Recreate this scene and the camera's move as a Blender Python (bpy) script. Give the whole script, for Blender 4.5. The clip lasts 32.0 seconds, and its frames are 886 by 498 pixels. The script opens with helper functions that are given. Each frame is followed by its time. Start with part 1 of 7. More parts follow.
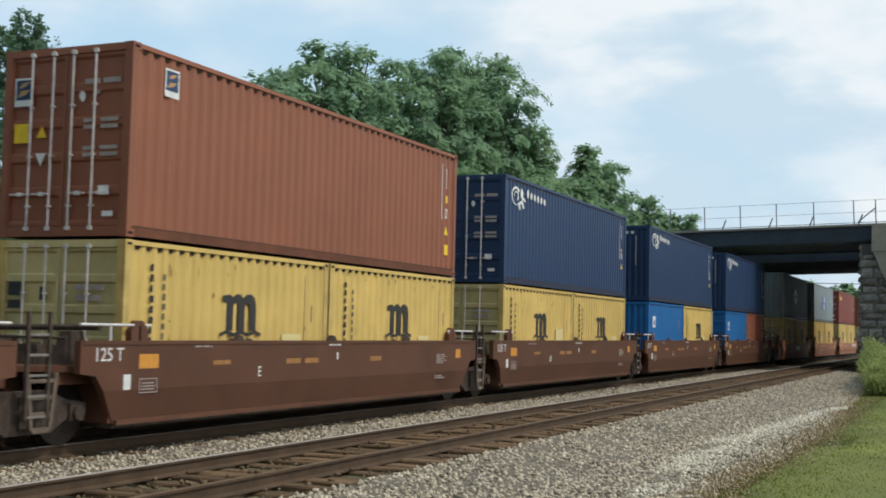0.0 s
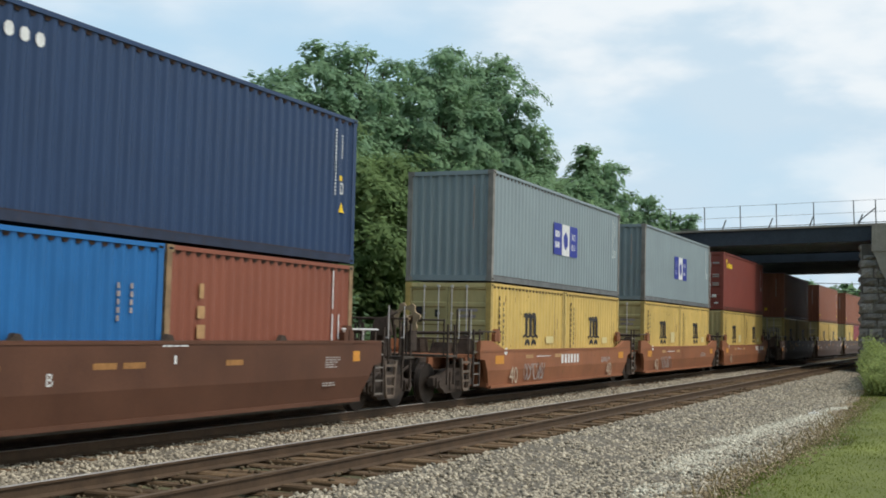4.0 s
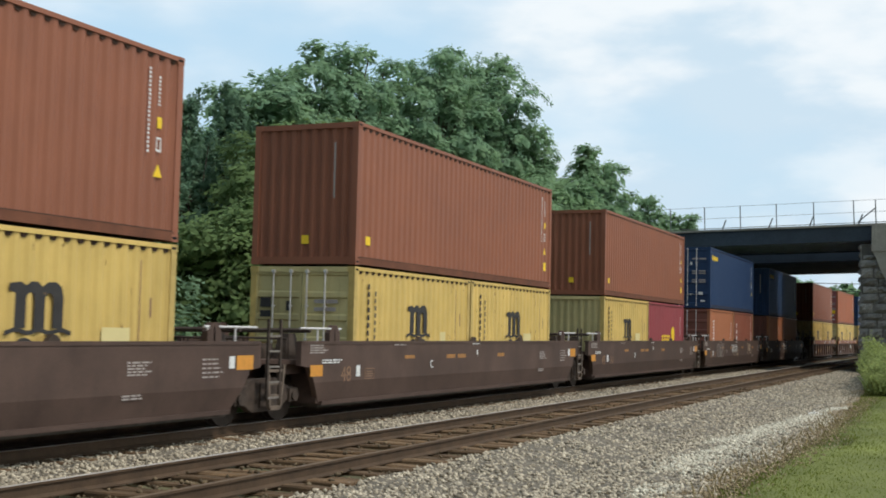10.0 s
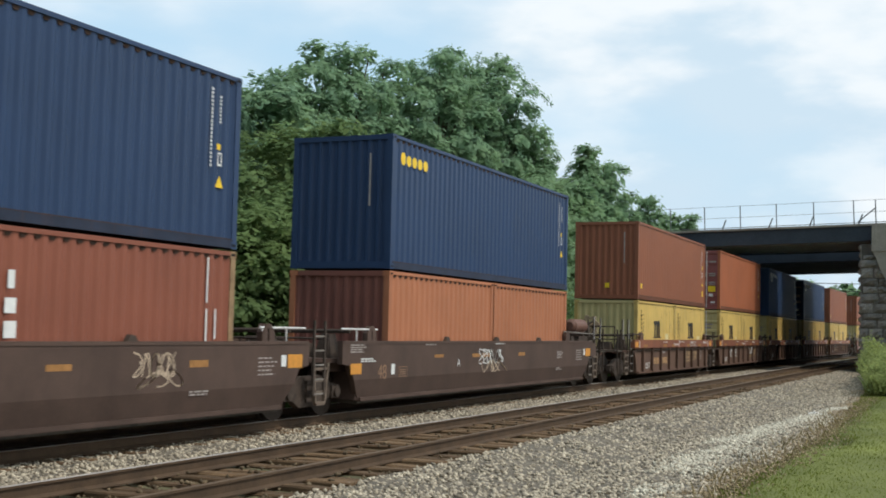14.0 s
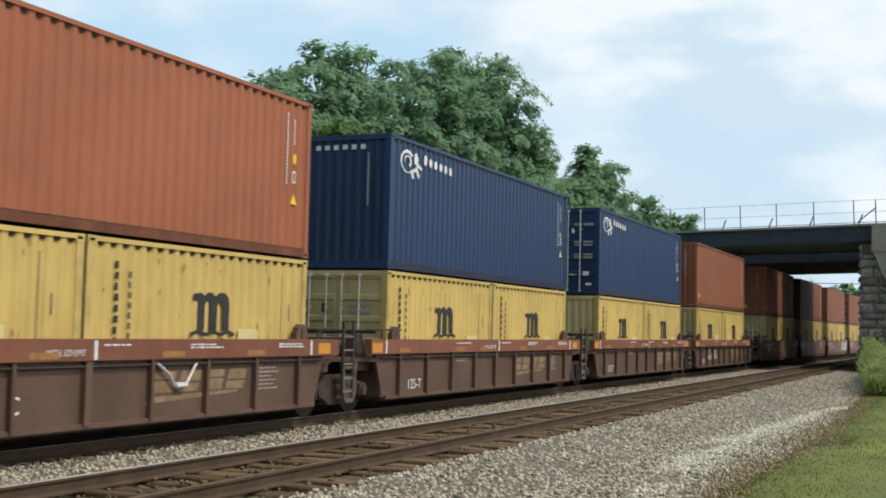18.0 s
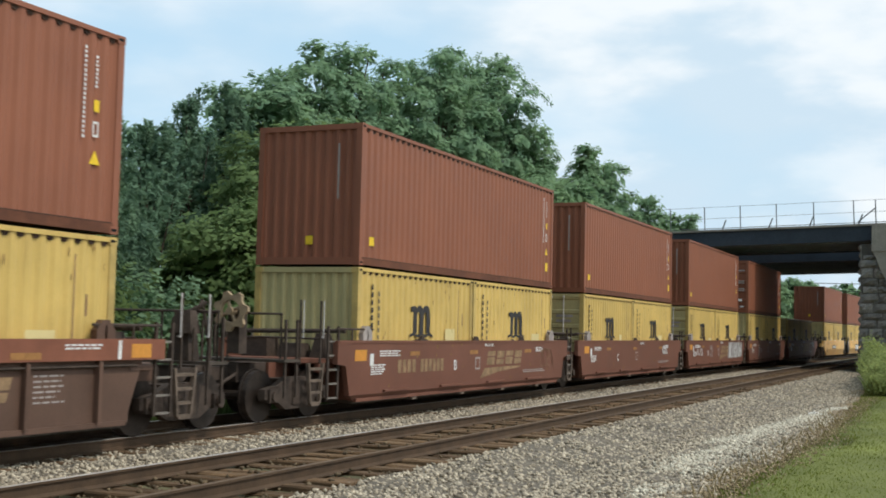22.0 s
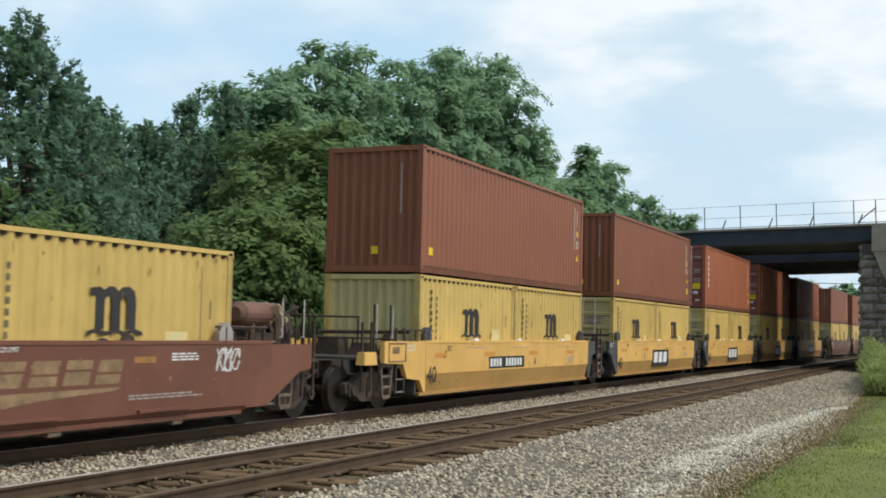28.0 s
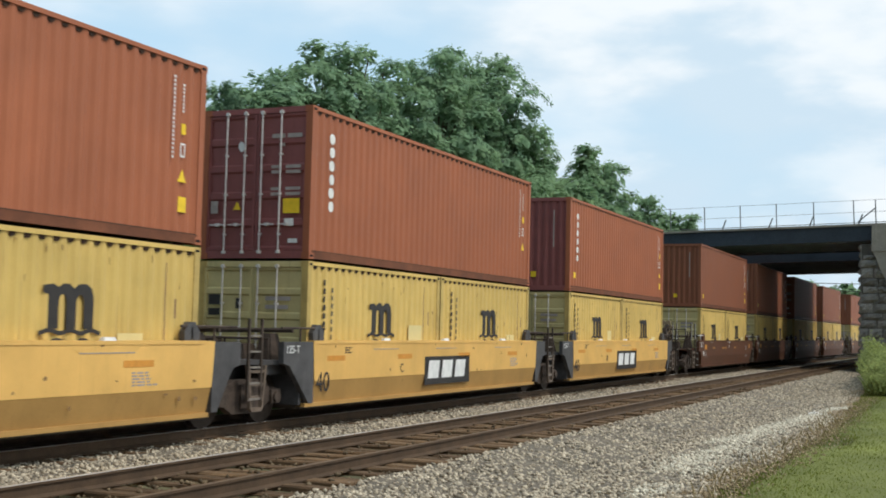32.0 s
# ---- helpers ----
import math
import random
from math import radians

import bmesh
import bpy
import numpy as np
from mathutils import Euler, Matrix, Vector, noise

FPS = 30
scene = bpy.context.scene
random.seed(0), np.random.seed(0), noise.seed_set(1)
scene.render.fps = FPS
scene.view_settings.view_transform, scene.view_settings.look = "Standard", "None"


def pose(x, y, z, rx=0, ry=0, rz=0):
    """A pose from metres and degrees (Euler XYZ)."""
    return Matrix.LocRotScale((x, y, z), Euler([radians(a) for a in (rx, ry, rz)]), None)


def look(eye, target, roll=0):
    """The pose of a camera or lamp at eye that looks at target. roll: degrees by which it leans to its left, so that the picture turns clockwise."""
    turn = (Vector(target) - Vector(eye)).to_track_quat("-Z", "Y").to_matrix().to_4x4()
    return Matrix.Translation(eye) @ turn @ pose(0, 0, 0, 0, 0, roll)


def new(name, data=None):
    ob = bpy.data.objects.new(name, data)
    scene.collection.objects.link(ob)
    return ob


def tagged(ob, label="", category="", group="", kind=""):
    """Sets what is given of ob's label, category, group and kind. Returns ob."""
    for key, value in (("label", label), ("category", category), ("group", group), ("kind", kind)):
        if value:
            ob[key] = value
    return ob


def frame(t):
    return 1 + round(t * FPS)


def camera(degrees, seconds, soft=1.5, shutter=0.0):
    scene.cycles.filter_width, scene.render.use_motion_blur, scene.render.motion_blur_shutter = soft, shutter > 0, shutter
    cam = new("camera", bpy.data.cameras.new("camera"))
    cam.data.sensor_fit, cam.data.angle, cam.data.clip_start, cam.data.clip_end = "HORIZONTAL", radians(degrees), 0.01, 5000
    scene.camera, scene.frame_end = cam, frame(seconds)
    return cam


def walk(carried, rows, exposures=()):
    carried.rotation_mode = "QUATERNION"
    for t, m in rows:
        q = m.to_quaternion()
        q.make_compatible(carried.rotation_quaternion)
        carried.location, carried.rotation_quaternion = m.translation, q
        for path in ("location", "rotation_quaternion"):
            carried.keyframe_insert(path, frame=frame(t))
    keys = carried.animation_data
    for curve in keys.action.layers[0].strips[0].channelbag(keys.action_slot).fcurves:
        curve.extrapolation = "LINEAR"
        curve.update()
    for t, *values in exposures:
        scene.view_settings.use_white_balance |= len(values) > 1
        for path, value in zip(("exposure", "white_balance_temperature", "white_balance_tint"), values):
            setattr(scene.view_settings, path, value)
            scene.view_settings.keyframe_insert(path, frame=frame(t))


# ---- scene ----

# ------------------------------------------------------------------ camera
cam = camera(40.512, 32.0, soft=1.8, shutter=0.12)
EYE = Vector((11.296, 0.0, 1.769))
YAW, TILT, ROLL = radians(-23.807), radians(3.755), 1.356
AIM = EYE + Vector((math.sin(YAW) * math.cos(TILT), math.cos(YAW) * math.cos(TILT), math.sin(TILT))) * 50


def eye_pose():
    return look(EYE, AIM, ROLL)


walk(cam, [(0.0, eye_pose()), (32.0, eye_pose())], [(0.0, -0.01), (8.0, 0.03), (17.0, 0.08), (32.0, 0.08)])

# ------------------------------------------------------------------ light
SUN_EL, SUN_AZ = 56.0, 92.0     # degrees; azimuth from +y towards +x
world = bpy.data.worlds.new("sky")
scene.world = world
world.use_nodes = True
wn, wl = world.node_tree.nodes, world.node_tree.links
wn.clear()
w_out = wn.new("ShaderNodeOutputWorld")
w_bg = wn.new("ShaderNodeBackground")
w_sky = wn.new("ShaderNodeTexSky")
w_sky.sky_type = "NISHITA"
w_sky.sun_disc = False
w_sky.sun_elevation, w_sky.sun_rotation = radians(SUN_EL), radians(SUN_AZ)
w_sky.air_density, w_sky.dust_density = 1.0, 2.0
w_co = wn.new("ShaderNodeTexCoord")
w_map = wn.new("ShaderNodeMapping")
w_map.inputs["Scale"].default_value = (2.6, 2.6, 6.5)
w_map.inputs["Location"].default_value = (3.3, 1.9, 0.4)
w_noise = wn.new("ShaderNodeTexNoise")
w_noise.inputs["Scale"].default_value = 1.15
w_noise.inputs["Detail"].default_value = 6
w_noise.inputs["Roughness"].default_value = 0.48
w_ramp = wn.new("ShaderNodeValToRGB")
w_ramp.color_ramp.elements[0].position = 0.34
w_ramp.color_ramp.elements[1].position = 0.55
w_noise2 = wn.new("ShaderNodeTexNoise")
w_noise2.inputs["Scale"].default_value = 3.0
w_noise2.inputs["Detail"].default_value = 5
w_tone = wn.new("ShaderNodeMixRGB")
w_tone.inputs[1].default_value = (6.0, 7.5, 8.7, 1)
w_tone.inputs[2].default_value = (8.6, 9.2, 9.6, 1)
w_haze = wn.new("ShaderNodeMixRGB")
w_haze.inputs[0].default_value = 0.62
w_haze.inputs[2].default_value = (6.8, 9.6, 11.6, 1)
w_mix = wn.new("ShaderNodeMixRGB")
wl.new(w_co.outputs["Generated"], w_map.inputs["Vector"])
wl.new(w_map.outputs["Vector"], w_noise.inputs["Vector"])
wl.new(w_map.outputs["Vector"], w_noise2.inputs["Vector"])
# cloud cover thickens towards +x
w_lean = wn.new("ShaderNodeVectorMath")
w_lean.operation = "DOT_PRODUCT"
w_lean.inputs[1].default_value = (0.30, 0.16, 0.0)
w_cover = wn.new("ShaderNodeMath")
wl.new(w_co.outputs["Generated"], w_lean.inputs[0])
wl.new(w_lean.outputs["Value"], w_cover.inputs[0])
wl.new(w_noise.outputs["Fac"], w_cover.inputs[1])
wl.new(w_cover.outputs["Value"], w_ramp.inputs["Fac"])
w_soft = wn.new("ShaderNodeMapRange")
w_soft.interpolation_type = "SMOOTHSTEP"
w_soft.inputs["From Min"].default_value, w_soft.inputs["From Max"].default_value = 0.38, 0.64
wl.new(w_noise2.outputs["Fac"], w_soft.inputs["Value"])
wl.new(w_soft.outputs["Result"], w_tone.inputs[0])
wl.new(w_sky.outputs["Color"], w_haze.inputs[1])
wl.new(w_ramp.outputs["Color"], w_mix.inputs[0])
wl.new(w_haze.outputs["Color"], w_mix.inputs[1])
wl.new(w_tone.outputs["Color"], w_mix.inputs[2])
# sky brightness scaled: full towards +y, duller towards -y to darken end walls
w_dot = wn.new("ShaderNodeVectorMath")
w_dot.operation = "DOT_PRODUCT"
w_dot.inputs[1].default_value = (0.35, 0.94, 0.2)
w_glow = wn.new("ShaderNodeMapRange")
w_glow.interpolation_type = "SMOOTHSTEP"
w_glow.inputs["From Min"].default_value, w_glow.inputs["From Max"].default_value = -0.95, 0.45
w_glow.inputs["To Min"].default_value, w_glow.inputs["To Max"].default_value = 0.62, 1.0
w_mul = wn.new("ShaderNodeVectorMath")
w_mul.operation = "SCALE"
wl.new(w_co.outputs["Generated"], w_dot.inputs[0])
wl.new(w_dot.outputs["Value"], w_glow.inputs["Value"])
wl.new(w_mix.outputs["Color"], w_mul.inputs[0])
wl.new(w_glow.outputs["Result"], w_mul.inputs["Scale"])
# brightening added to the sky out of view, low on the lawn's side, as fill
w_side = wn.new("ShaderNodeVectorMath")
w_side.operation = "DOT_PRODUCT"
w_side.inputs[1].default_value = (0.85, 0.44, 0.28)
w_bright = wn.new("ShaderNodeMapRange")
w_bright.interpolation_type = "SMOOTHSTEP"
w_bright.inputs["From Min"].default_value, w_bright.inputs["From Max"].default_value = 0.52, 0.97
w_bright.inputs["To Min"].default_value, w_bright.inputs["To Max"].default_value = 1.0, 1.7
w_lit = wn.new("ShaderNodeVectorMath")
w_lit.operation = "SCALE"
wl.new(w_co.outputs["Generated"], w_side.inputs[0])
wl.new(w_side.outputs["Value"], w_bright.inputs["Value"])
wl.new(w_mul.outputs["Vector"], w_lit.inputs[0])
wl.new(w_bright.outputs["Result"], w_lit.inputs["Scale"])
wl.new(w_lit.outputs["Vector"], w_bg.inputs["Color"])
wl.new(w_bg.outputs["Background"], w_out.inputs["Surface"])
w_bg.inputs["Strength"].default_value = 0.1

sun = new("sun", bpy.data.lights.new("sun", "SUN"))
sun.data.energy, sun.data.angle, sun.data.color = 2.0, radians(5), (1.0, 0.94, 0.85)
sun.matrix_world = look((0, 0, 0), (-math.sin(radians(SUN_AZ)) * math.cos(radians(SUN_EL)),
                                    -math.cos(radians(SUN_AZ)) * math.cos(radians(SUN_EL)), -math.sin(radians(SUN_EL))))

# ------------------------------------------------------------------ materials
MATS = {}


def material(name, color, rough=0.6, metal=0.0, var=0.25, scale=3.0, fine=60.0, bump=0.15, bump_size=0.01,
             streak=0.0, streak_color=(0.12, 0.06, 0.03), rand=0.0, island=0.0, stretch=(1, 1, 1), spec=0.22):
    """A procedural surface: base colour, broad stains, fine grain and relief, and vertical run marks."""
    if name in MATS:
        return MATS[name]
    m = bpy.data.materials.new(name)
    m.use_nodes = True
    n, l = m.node_tree.nodes, m.node_tree.links
    b = n["Principled BSDF"]
    b.inputs["Roughness"].default_value = rough
    b.inputs["Metallic"].default_value = metal
    b.inputs["Specular IOR Level"].default_value = spec
    co = n.new("ShaderNodeTexCoord")
    mp = n.new("ShaderNodeMapping")
    mp.inputs["Scale"].default_value = stretch
    l.new(co.outputs["Object"], mp.inputs["Vector"])
    info = n.new("ShaderNodeObjectInfo")
    shift = n.new("ShaderNodeVectorMath")
    shift.operation = "MULTIPLY_ADD"
    shift.inputs[1].default_value = (37.0, 23.0, 11.0)
    l.new(info.outputs["Random"], shift.inputs[0])
    l.new(mp.outputs["Vector"], shift.inputs[2])
    n1 = n.new("ShaderNodeTexNoise")
    n1.inputs["Scale"].default_value = scale
    n1.inputs["Detail"].default_value = 5
    n1.inputs["Roughness"].default_value = 0.6
    l.new(shift.outputs[0], n1.inputs["Vector"])
    n2 = n.new("ShaderNodeTexNoise")
    n2.inputs["Scale"].default_value = fine
    n2.inputs["Detail"].default_value = 3
    l.new(shift.outputs[0], n2.inputs["Vector"])
    dark = n.new("ShaderNodeMixRGB")
    dark.inputs[1].default_value = (*[c * (1 - var) for c in color], 1)
    dark.inputs[2].default_value = (*[min(1, c * (1 + var)) for c in color], 1)
    r1 = n.new("ShaderNodeMapRange")
    r1.inputs["From Min"].default_value, r1.inputs["From Max"].default_value = 0.3, 0.7
    l.new(n1.outputs["Fac"], r1.inputs["Value"])
    l.new(r1.outputs["Result"], dark.inputs[0])
    last = dark.outputs["Color"]
    grain = n.new("ShaderNodeMixRGB")
    grain.blend_type = "OVERLAY"
    grain.inputs[0].default_value = min(1.0, var * 1.2)
    l.new(last, grain.inputs[1])
    l.new(n2.outputs["Fac"], grain.inputs[2])
    last = grain.outputs["Color"]
    if streak > 0:
        mp2 = n.new("ShaderNodeMapping")
        mp2.inputs["Scale"].default_value = (7.0, 7.0, 0.45)
        l.new(shift.outputs[0], mp2.inputs["Vector"])
        n3 = n.new("ShaderNodeTexNoise")
        n3.inputs["Scale"].default_value = 1.6
        n3.inputs["Detail"].default_value = 6
        n3.inputs["Roughness"].default_value = 0.65
        l.new(mp2.outputs["Vector"], n3.inputs["Vector"])
        r3 = n.new("ShaderNodeMapRange")
        r3.inputs["From Min"].default_value, r3.inputs["From Max"].default_value = 0.56, 0.82
        r3.inputs["To Max"].default_value = streak
        l.new(n3.outputs["Fac"], r3.inputs["Value"])
        st = n.new("ShaderNodeMixRGB")
        l.new(r3.outputs["Result"], st.inputs[0])
        l.new(last, st.inputs[1])
        st.inputs[2].default_value = (*streak_color, 1)
        last = st.outputs["Color"]
    if rand > 0 or island > 0:
        hsv = n.new("ShaderNodeHueSaturation")
        mr = n.new("ShaderNodeMapRange")
        k = max(rand, island)
        mr.inputs["To Min"].default_value, mr.inputs["To Max"].default_value = 1 - k, 1 + k
        if island > 0:
            geo = n.new("ShaderNodeNewGeometry")
            l.new(geo.outputs["Random Per Island"], mr.inputs["Value"])
        else:
            l.new(info.outputs["Random"], mr.inputs["Value"])
        l.new(mr.outputs["Result"], hsv.inputs["Value"])
        l.new(last, hsv.inputs["Color"])
        last = hsv.outputs["Color"]
    l.new(last, b.inputs["Base Color"])
    rr = n.new("ShaderNodeMapRange")
    rr.inputs["To Min"].default_value, rr.inputs["To Max"].default_value = max(0.02, rough - 0.12), min(1, rough + 0.15)
    l.new(n1.outputs["Fac"], rr.inputs["Value"])
    l.new(rr.outputs["Result"], b.inputs["Roughness"])
    if bump > 0:
        bp = n.new("ShaderNodeBump")
        bp.inputs["Strength"].default_value = bump
        bp.inputs["Distance"].default_value = bump_size
        l.new(n2.outputs["Fac"], bp.inputs["Height"])
        l.new(bp.outputs["Normal"], b.inputs["Normal"])
    MATS[name] = m
    return m


def leafy(name, color, island=0.07, trans=0.46):
    if name in MATS:
        return MATS[name]
    m = bpy.data.materials.new(name)
    m.use_nodes = True
    n, l = m.node_tree.nodes, m.node_tree.links
    b, out = n["Principled BSDF"], n["Material Output"]
    b.inputs["Roughness"].default_value = 0.75
    b.inputs["Specular IOR Level"].default_value = 0.06
    geo = n.new("ShaderNodeNewGeometry")
    co = n.new("ShaderNodeTexCoord")
    nz = n.new("ShaderNodeTexNoise")
    nz.inputs["Scale"].default_value = 0.55
    nz.inputs["Detail"].default_value = 3
    l.new(co.outputs["Object"], nz.inputs["Vector"])
    mix = n.new("ShaderNodeMixRGB")
    mix.inputs[1].default_value = (color[0] * 0.75, color[1] * 0.82, color[2] * 0.95, 1)
    mix.inputs[2].default_value = (color[0] * 1.24, color[1] * 1.2, color[2] * 0.9, 1)
    l.new(nz.outputs["Fac"], mix.inputs[0])
    hsv = n.new("ShaderNodeHueSaturation")
    mr = n.new("ShaderNodeMapRange")
    mr.inputs["To Min"].default_value, mr.inputs["To Max"].default_value = 1 - island, 1 + island
    l.new(geo.outputs["Random Per Island"], mr.inputs["Value"])
    l.new(mr.outputs["Result"], hsv.inputs["Value"])
    l.new(mix.outputs["Color"], hsv.inputs["Color"])
    l.new(hsv.outputs["Color"], b.inputs["Base Color"])
    tr = n.new("ShaderNodeBsdfTranslucent")
    l.new(hsv.outputs["Color"], tr.inputs["Color"])
    ms = n.new("ShaderNodeMixShader")
    ms.inputs[0].default_value = trans
    l.new(b.outputs["BSDF"], ms.inputs[1])
    l.new(tr.outputs["BSDF"], ms.inputs[2])
    l.new(ms.outputs["Shader"], out.inputs["Surface"])
    MATS[name] = m
    return m


RUST = (0.13, 0.055, 0.028)
PAINT = {
    "red": material("red oxide container paint", (0.272, 0.101, 0.056), 0.5, var=0.10, scale=0.7, streak=0.22, streak_color=(0.20, 0.09, 0.06), rand=0.07, bump=0.04),
    "rust_red": material("faded red container paint", (0.360, 0.118, 0.056), 0.55, var=0.12, scale=0.6, streak=0.28, streak_color=(0.42, 0.19, 0.12), rand=0.06, bump=0.04),
    "maroon": material("maroon container paint", (0.225, 0.060, 0.045), 0.5, var=0.10, scale=0.7, streak=0.2, streak_color=(0.12, 0.04, 0.03), rand=0.05, bump=0.04),
    "blue": material("navy blue container paint", (0.025, 0.050, 0.112), 0.45, var=0.10, scale=0.7, streak=0.18, streak_color=(0.06, 0.09, 0.17), rand=0.05, bump=0.04),
    "sky_blue": material("mid blue container paint", (0.022, 0.14, 0.36), 0.5, var=0.12, scale=0.7, streak=0.25, streak_color=(0.05, 0.10, 0.18), rand=0.05, bump=0.04),
    "yellow": material("yellow container paint", (0.618, 0.428, 0.132), 0.5, var=0.13, scale=0.9, streak=0.55, streak_color=(0.26, 0.14, 0.05), rand=0.07, bump=0.04),
    "grey": material("grey-green container paint", (0.26, 0.31, 0.32), 0.5, var=0.08, scale=0.7, streak=0.25, streak_color=(0.17, 0.17, 0.16), rand=0.05, bump=0.04),
    "orange": material("orange container paint", (0.43, 0.165, 0.082), 0.5, var=0.12, scale=0.6, streak=0.3, streak_color=(0.62, 0.30, 0.16), rand=0.05, bump=0.04),
    "brick": material("brick red container paint", (0.250, 0.083, 0.050), 0.5, var=0.12, scale=0.6, streak=0.3, streak_color=(0.20, 0.07, 0.05), rand=0.05, bump=0.04),
    "magenta": material("wine red container paint", (0.31, 0.068, 0.074), 0.5, var=0.12, scale=0.6, streak=0.35, streak_color=(0.45, 0.17, 0.15), rand=0.05, bump=0.04),
}
# end walls: darker than the sides, their shade mixed into colour and grime
SHADED_ENDPAINT = {
    "yellow": material("grimy shade-darkened yellow end paint", (0.53, 0.44, 0.21), 0.6, var=0.16, scale=0.9, streak=0.55, streak_color=(0.18, 0.12, 0.06), rand=0.12, bump=0.08),
    "orange": material("unbleached, shade-darkened red-brown end paint", (0.215, 0.082, 0.060), 0.55, var=0.15, scale=0.8, streak=0.3, streak_color=(0.10, 0.05, 0.04), rand=0.08, bump=0.05),
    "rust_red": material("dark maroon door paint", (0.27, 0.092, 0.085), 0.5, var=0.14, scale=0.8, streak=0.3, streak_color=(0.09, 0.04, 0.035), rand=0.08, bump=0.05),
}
# bottom rails: rust stains over container paint darkened for the rail's shade
SHADED_RAILS = {k: material("shaded rusty " + k.replace("_", " ") + " bottom rail", tuple(0.44 * c + 0.22 * q for c, q in zip(rgb, RUST)), 0.7, var=0.3, scale=2.0, streak=0.5, streak_color=RUST, rand=0.1, bump=0.15)
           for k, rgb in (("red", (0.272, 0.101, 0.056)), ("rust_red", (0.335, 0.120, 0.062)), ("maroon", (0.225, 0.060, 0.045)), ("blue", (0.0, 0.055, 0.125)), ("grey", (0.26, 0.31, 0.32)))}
M_GEDGE = material("rust-edged grey paint", (0.235, 0.215, 0.19), 0.65, var=0.3, scale=2.5, streak=0.7, streak_color=RUST, rand=0.1, bump=0.15)
M_YEDGE = material("chipped yellow edge paint", (0.50, 0.355, 0.120), 0.6, var=0.22, scale=2.5, streak=0.75, streak_color=(0.20, 0.10, 0.045), rand=0.12, bump=0.15)
CARPAINT = {
    "brown": material("oxide brown well car paint", (0.112, 0.049, 0.028), 0.6, var=0.22, scale=0.9, streak=0.35, streak_color=(0.075, 0.04, 0.028), rand=0.06, bump=0.1),
    "rust": material("faded orange-brown well car paint", (0.295, 0.118, 0.058), 0.6, var=0.18, scale=0.9, streak=0.35, streak_color=(0.15, 0.065, 0.04), rand=0.06, bump=0.1),
    "dark": material("grimy dark brown well car paint", (0.088, 0.055, 0.042), 0.65, var=0.28, scale=1.0, streak=0.4, streak_color=(0.05, 0.032, 0.026), rand=0.08, bump=0.12),
    "chord": material("red-brown top chord paint", (0.225, 0.085, 0.050), 0.6, var=0.2, scale=1.2, streak=0.3, streak_color=(0.09, 0.05, 0.035), rand=0.06, bump=0.1),
    "ribbed": material("dusty dark brown side panel paint", (0.125, 0.072, 0.050), 0.65, var=0.2, scale=1.0, streak=0.35, streak_color=(0.07, 0.045, 0.034), rand=0.06, bump=0.1),
    "swoosh_car": material("red-brown well car paint", (0.180, 0.075, 0.048), 0.55, var=0.14, scale=0.9, streak=0.28, streak_color=(0.11, 0.05, 0.035), rand=0.06, bump=0.08),
    "golden": material("yellow well car paint", (0.72, 0.425, 0.125), 0.5, var=0.13, scale=0.9, streak=0.34, streak_color=(0.38, 0.20, 0.06), rand=0.05, bump=0.06),
    "golden_low": material("ochre lower sill paint", (0.42, 0.24, 0.075), 0.6, var=0.16, scale=0.9, streak=0.35, streak_color=(0.2, 0.11, 0.05), rand=0.05, bump=0.08),
}
M_STEEL = material("grimy dark steel", (0.085, 0.067, 0.052), 0.6, 0.3, var=0.4, scale=4, bump=0.2)
M_BLACK = material("black end paint", (0.078, 0.074, 0.074), 0.55, var=0.3, scale=3, bump=0.1)
M_TRUCK = material("rust-dusted cast steel", (0.074, 0.054, 0.042), 0.75, 0.2, var=0.4, scale=6, bump=0.3)
M_WHEEL = material("worn wheel steel", (0.055, 0.042, 0.034), 0.5, 0.6, var=0.35, scale=6, bump=0.1)
M_ROD = material("galvanized lock rod", (0.64, 0.60, 0.57), 0.45, 0.3, var=0.2, scale=8, bump=0.05)
M_TANK = material("faded brown tank paint", (0.165, 0.085, 0.062), 0.55, var=0.2, scale=2, bump=0.1)
M_DISC = material("rusty tan brake wheel", (0.36, 0.26, 0.16), 0.7, var=0.3, scale=6, bump=0.2)
M_FADED = material("worn faded stencil paint", (0.24, 0.14, 0.085), 0.7, var=0.3, scale=6, bump=0)
M_GRIMY = material("grimy orange sheeting", (0.34, 0.165, 0.055), 0.6, var=0.25, scale=8, bump=0)
M_OLDTAN = material("worn tan emblem paint", (0.27, 0.175, 0.095), 0.65, var=0.35, scale=4, bump=0)
M_CHIP = material("bare rust spot", (0.24, 0.14, 0.06), 0.85, var=0.35, scale=12, bump=0.2)
M_REPAINT = material("paler yellow touch-up paint", (0.66, 0.55, 0.26), 0.5, var=0.06, scale=2, bump=0.03)
M_WHITE = material("white stencil paint", (0.72, 0.71, 0.68), 0.6, var=0.12, scale=6, bump=0)
M_GREYMARK = material("faded grey stencil paint", (0.36, 0.31, 0.28), 0.6, var=0.2, scale=6, bump=0)
M_OLDPALE = material("faded cream stencil paint", (0.46, 0.35, 0.25), 0.65, var=0.3, scale=5, bump=0)
M_TAN = material("faded tan emblem paint", (0.46, 0.27, 0.125), 0.6, var=0.25, scale=3, bump=0)
M_INK = material("dark brown-black emblem paint", (0.040, 0.036, 0.034), 0.55, var=0.2, scale=5, bump=0)
M_FADEINK = material("worn dark stencil paint", (0.16, 0.13, 0.075), 0.6, var=0.3, scale=8, bump=0)
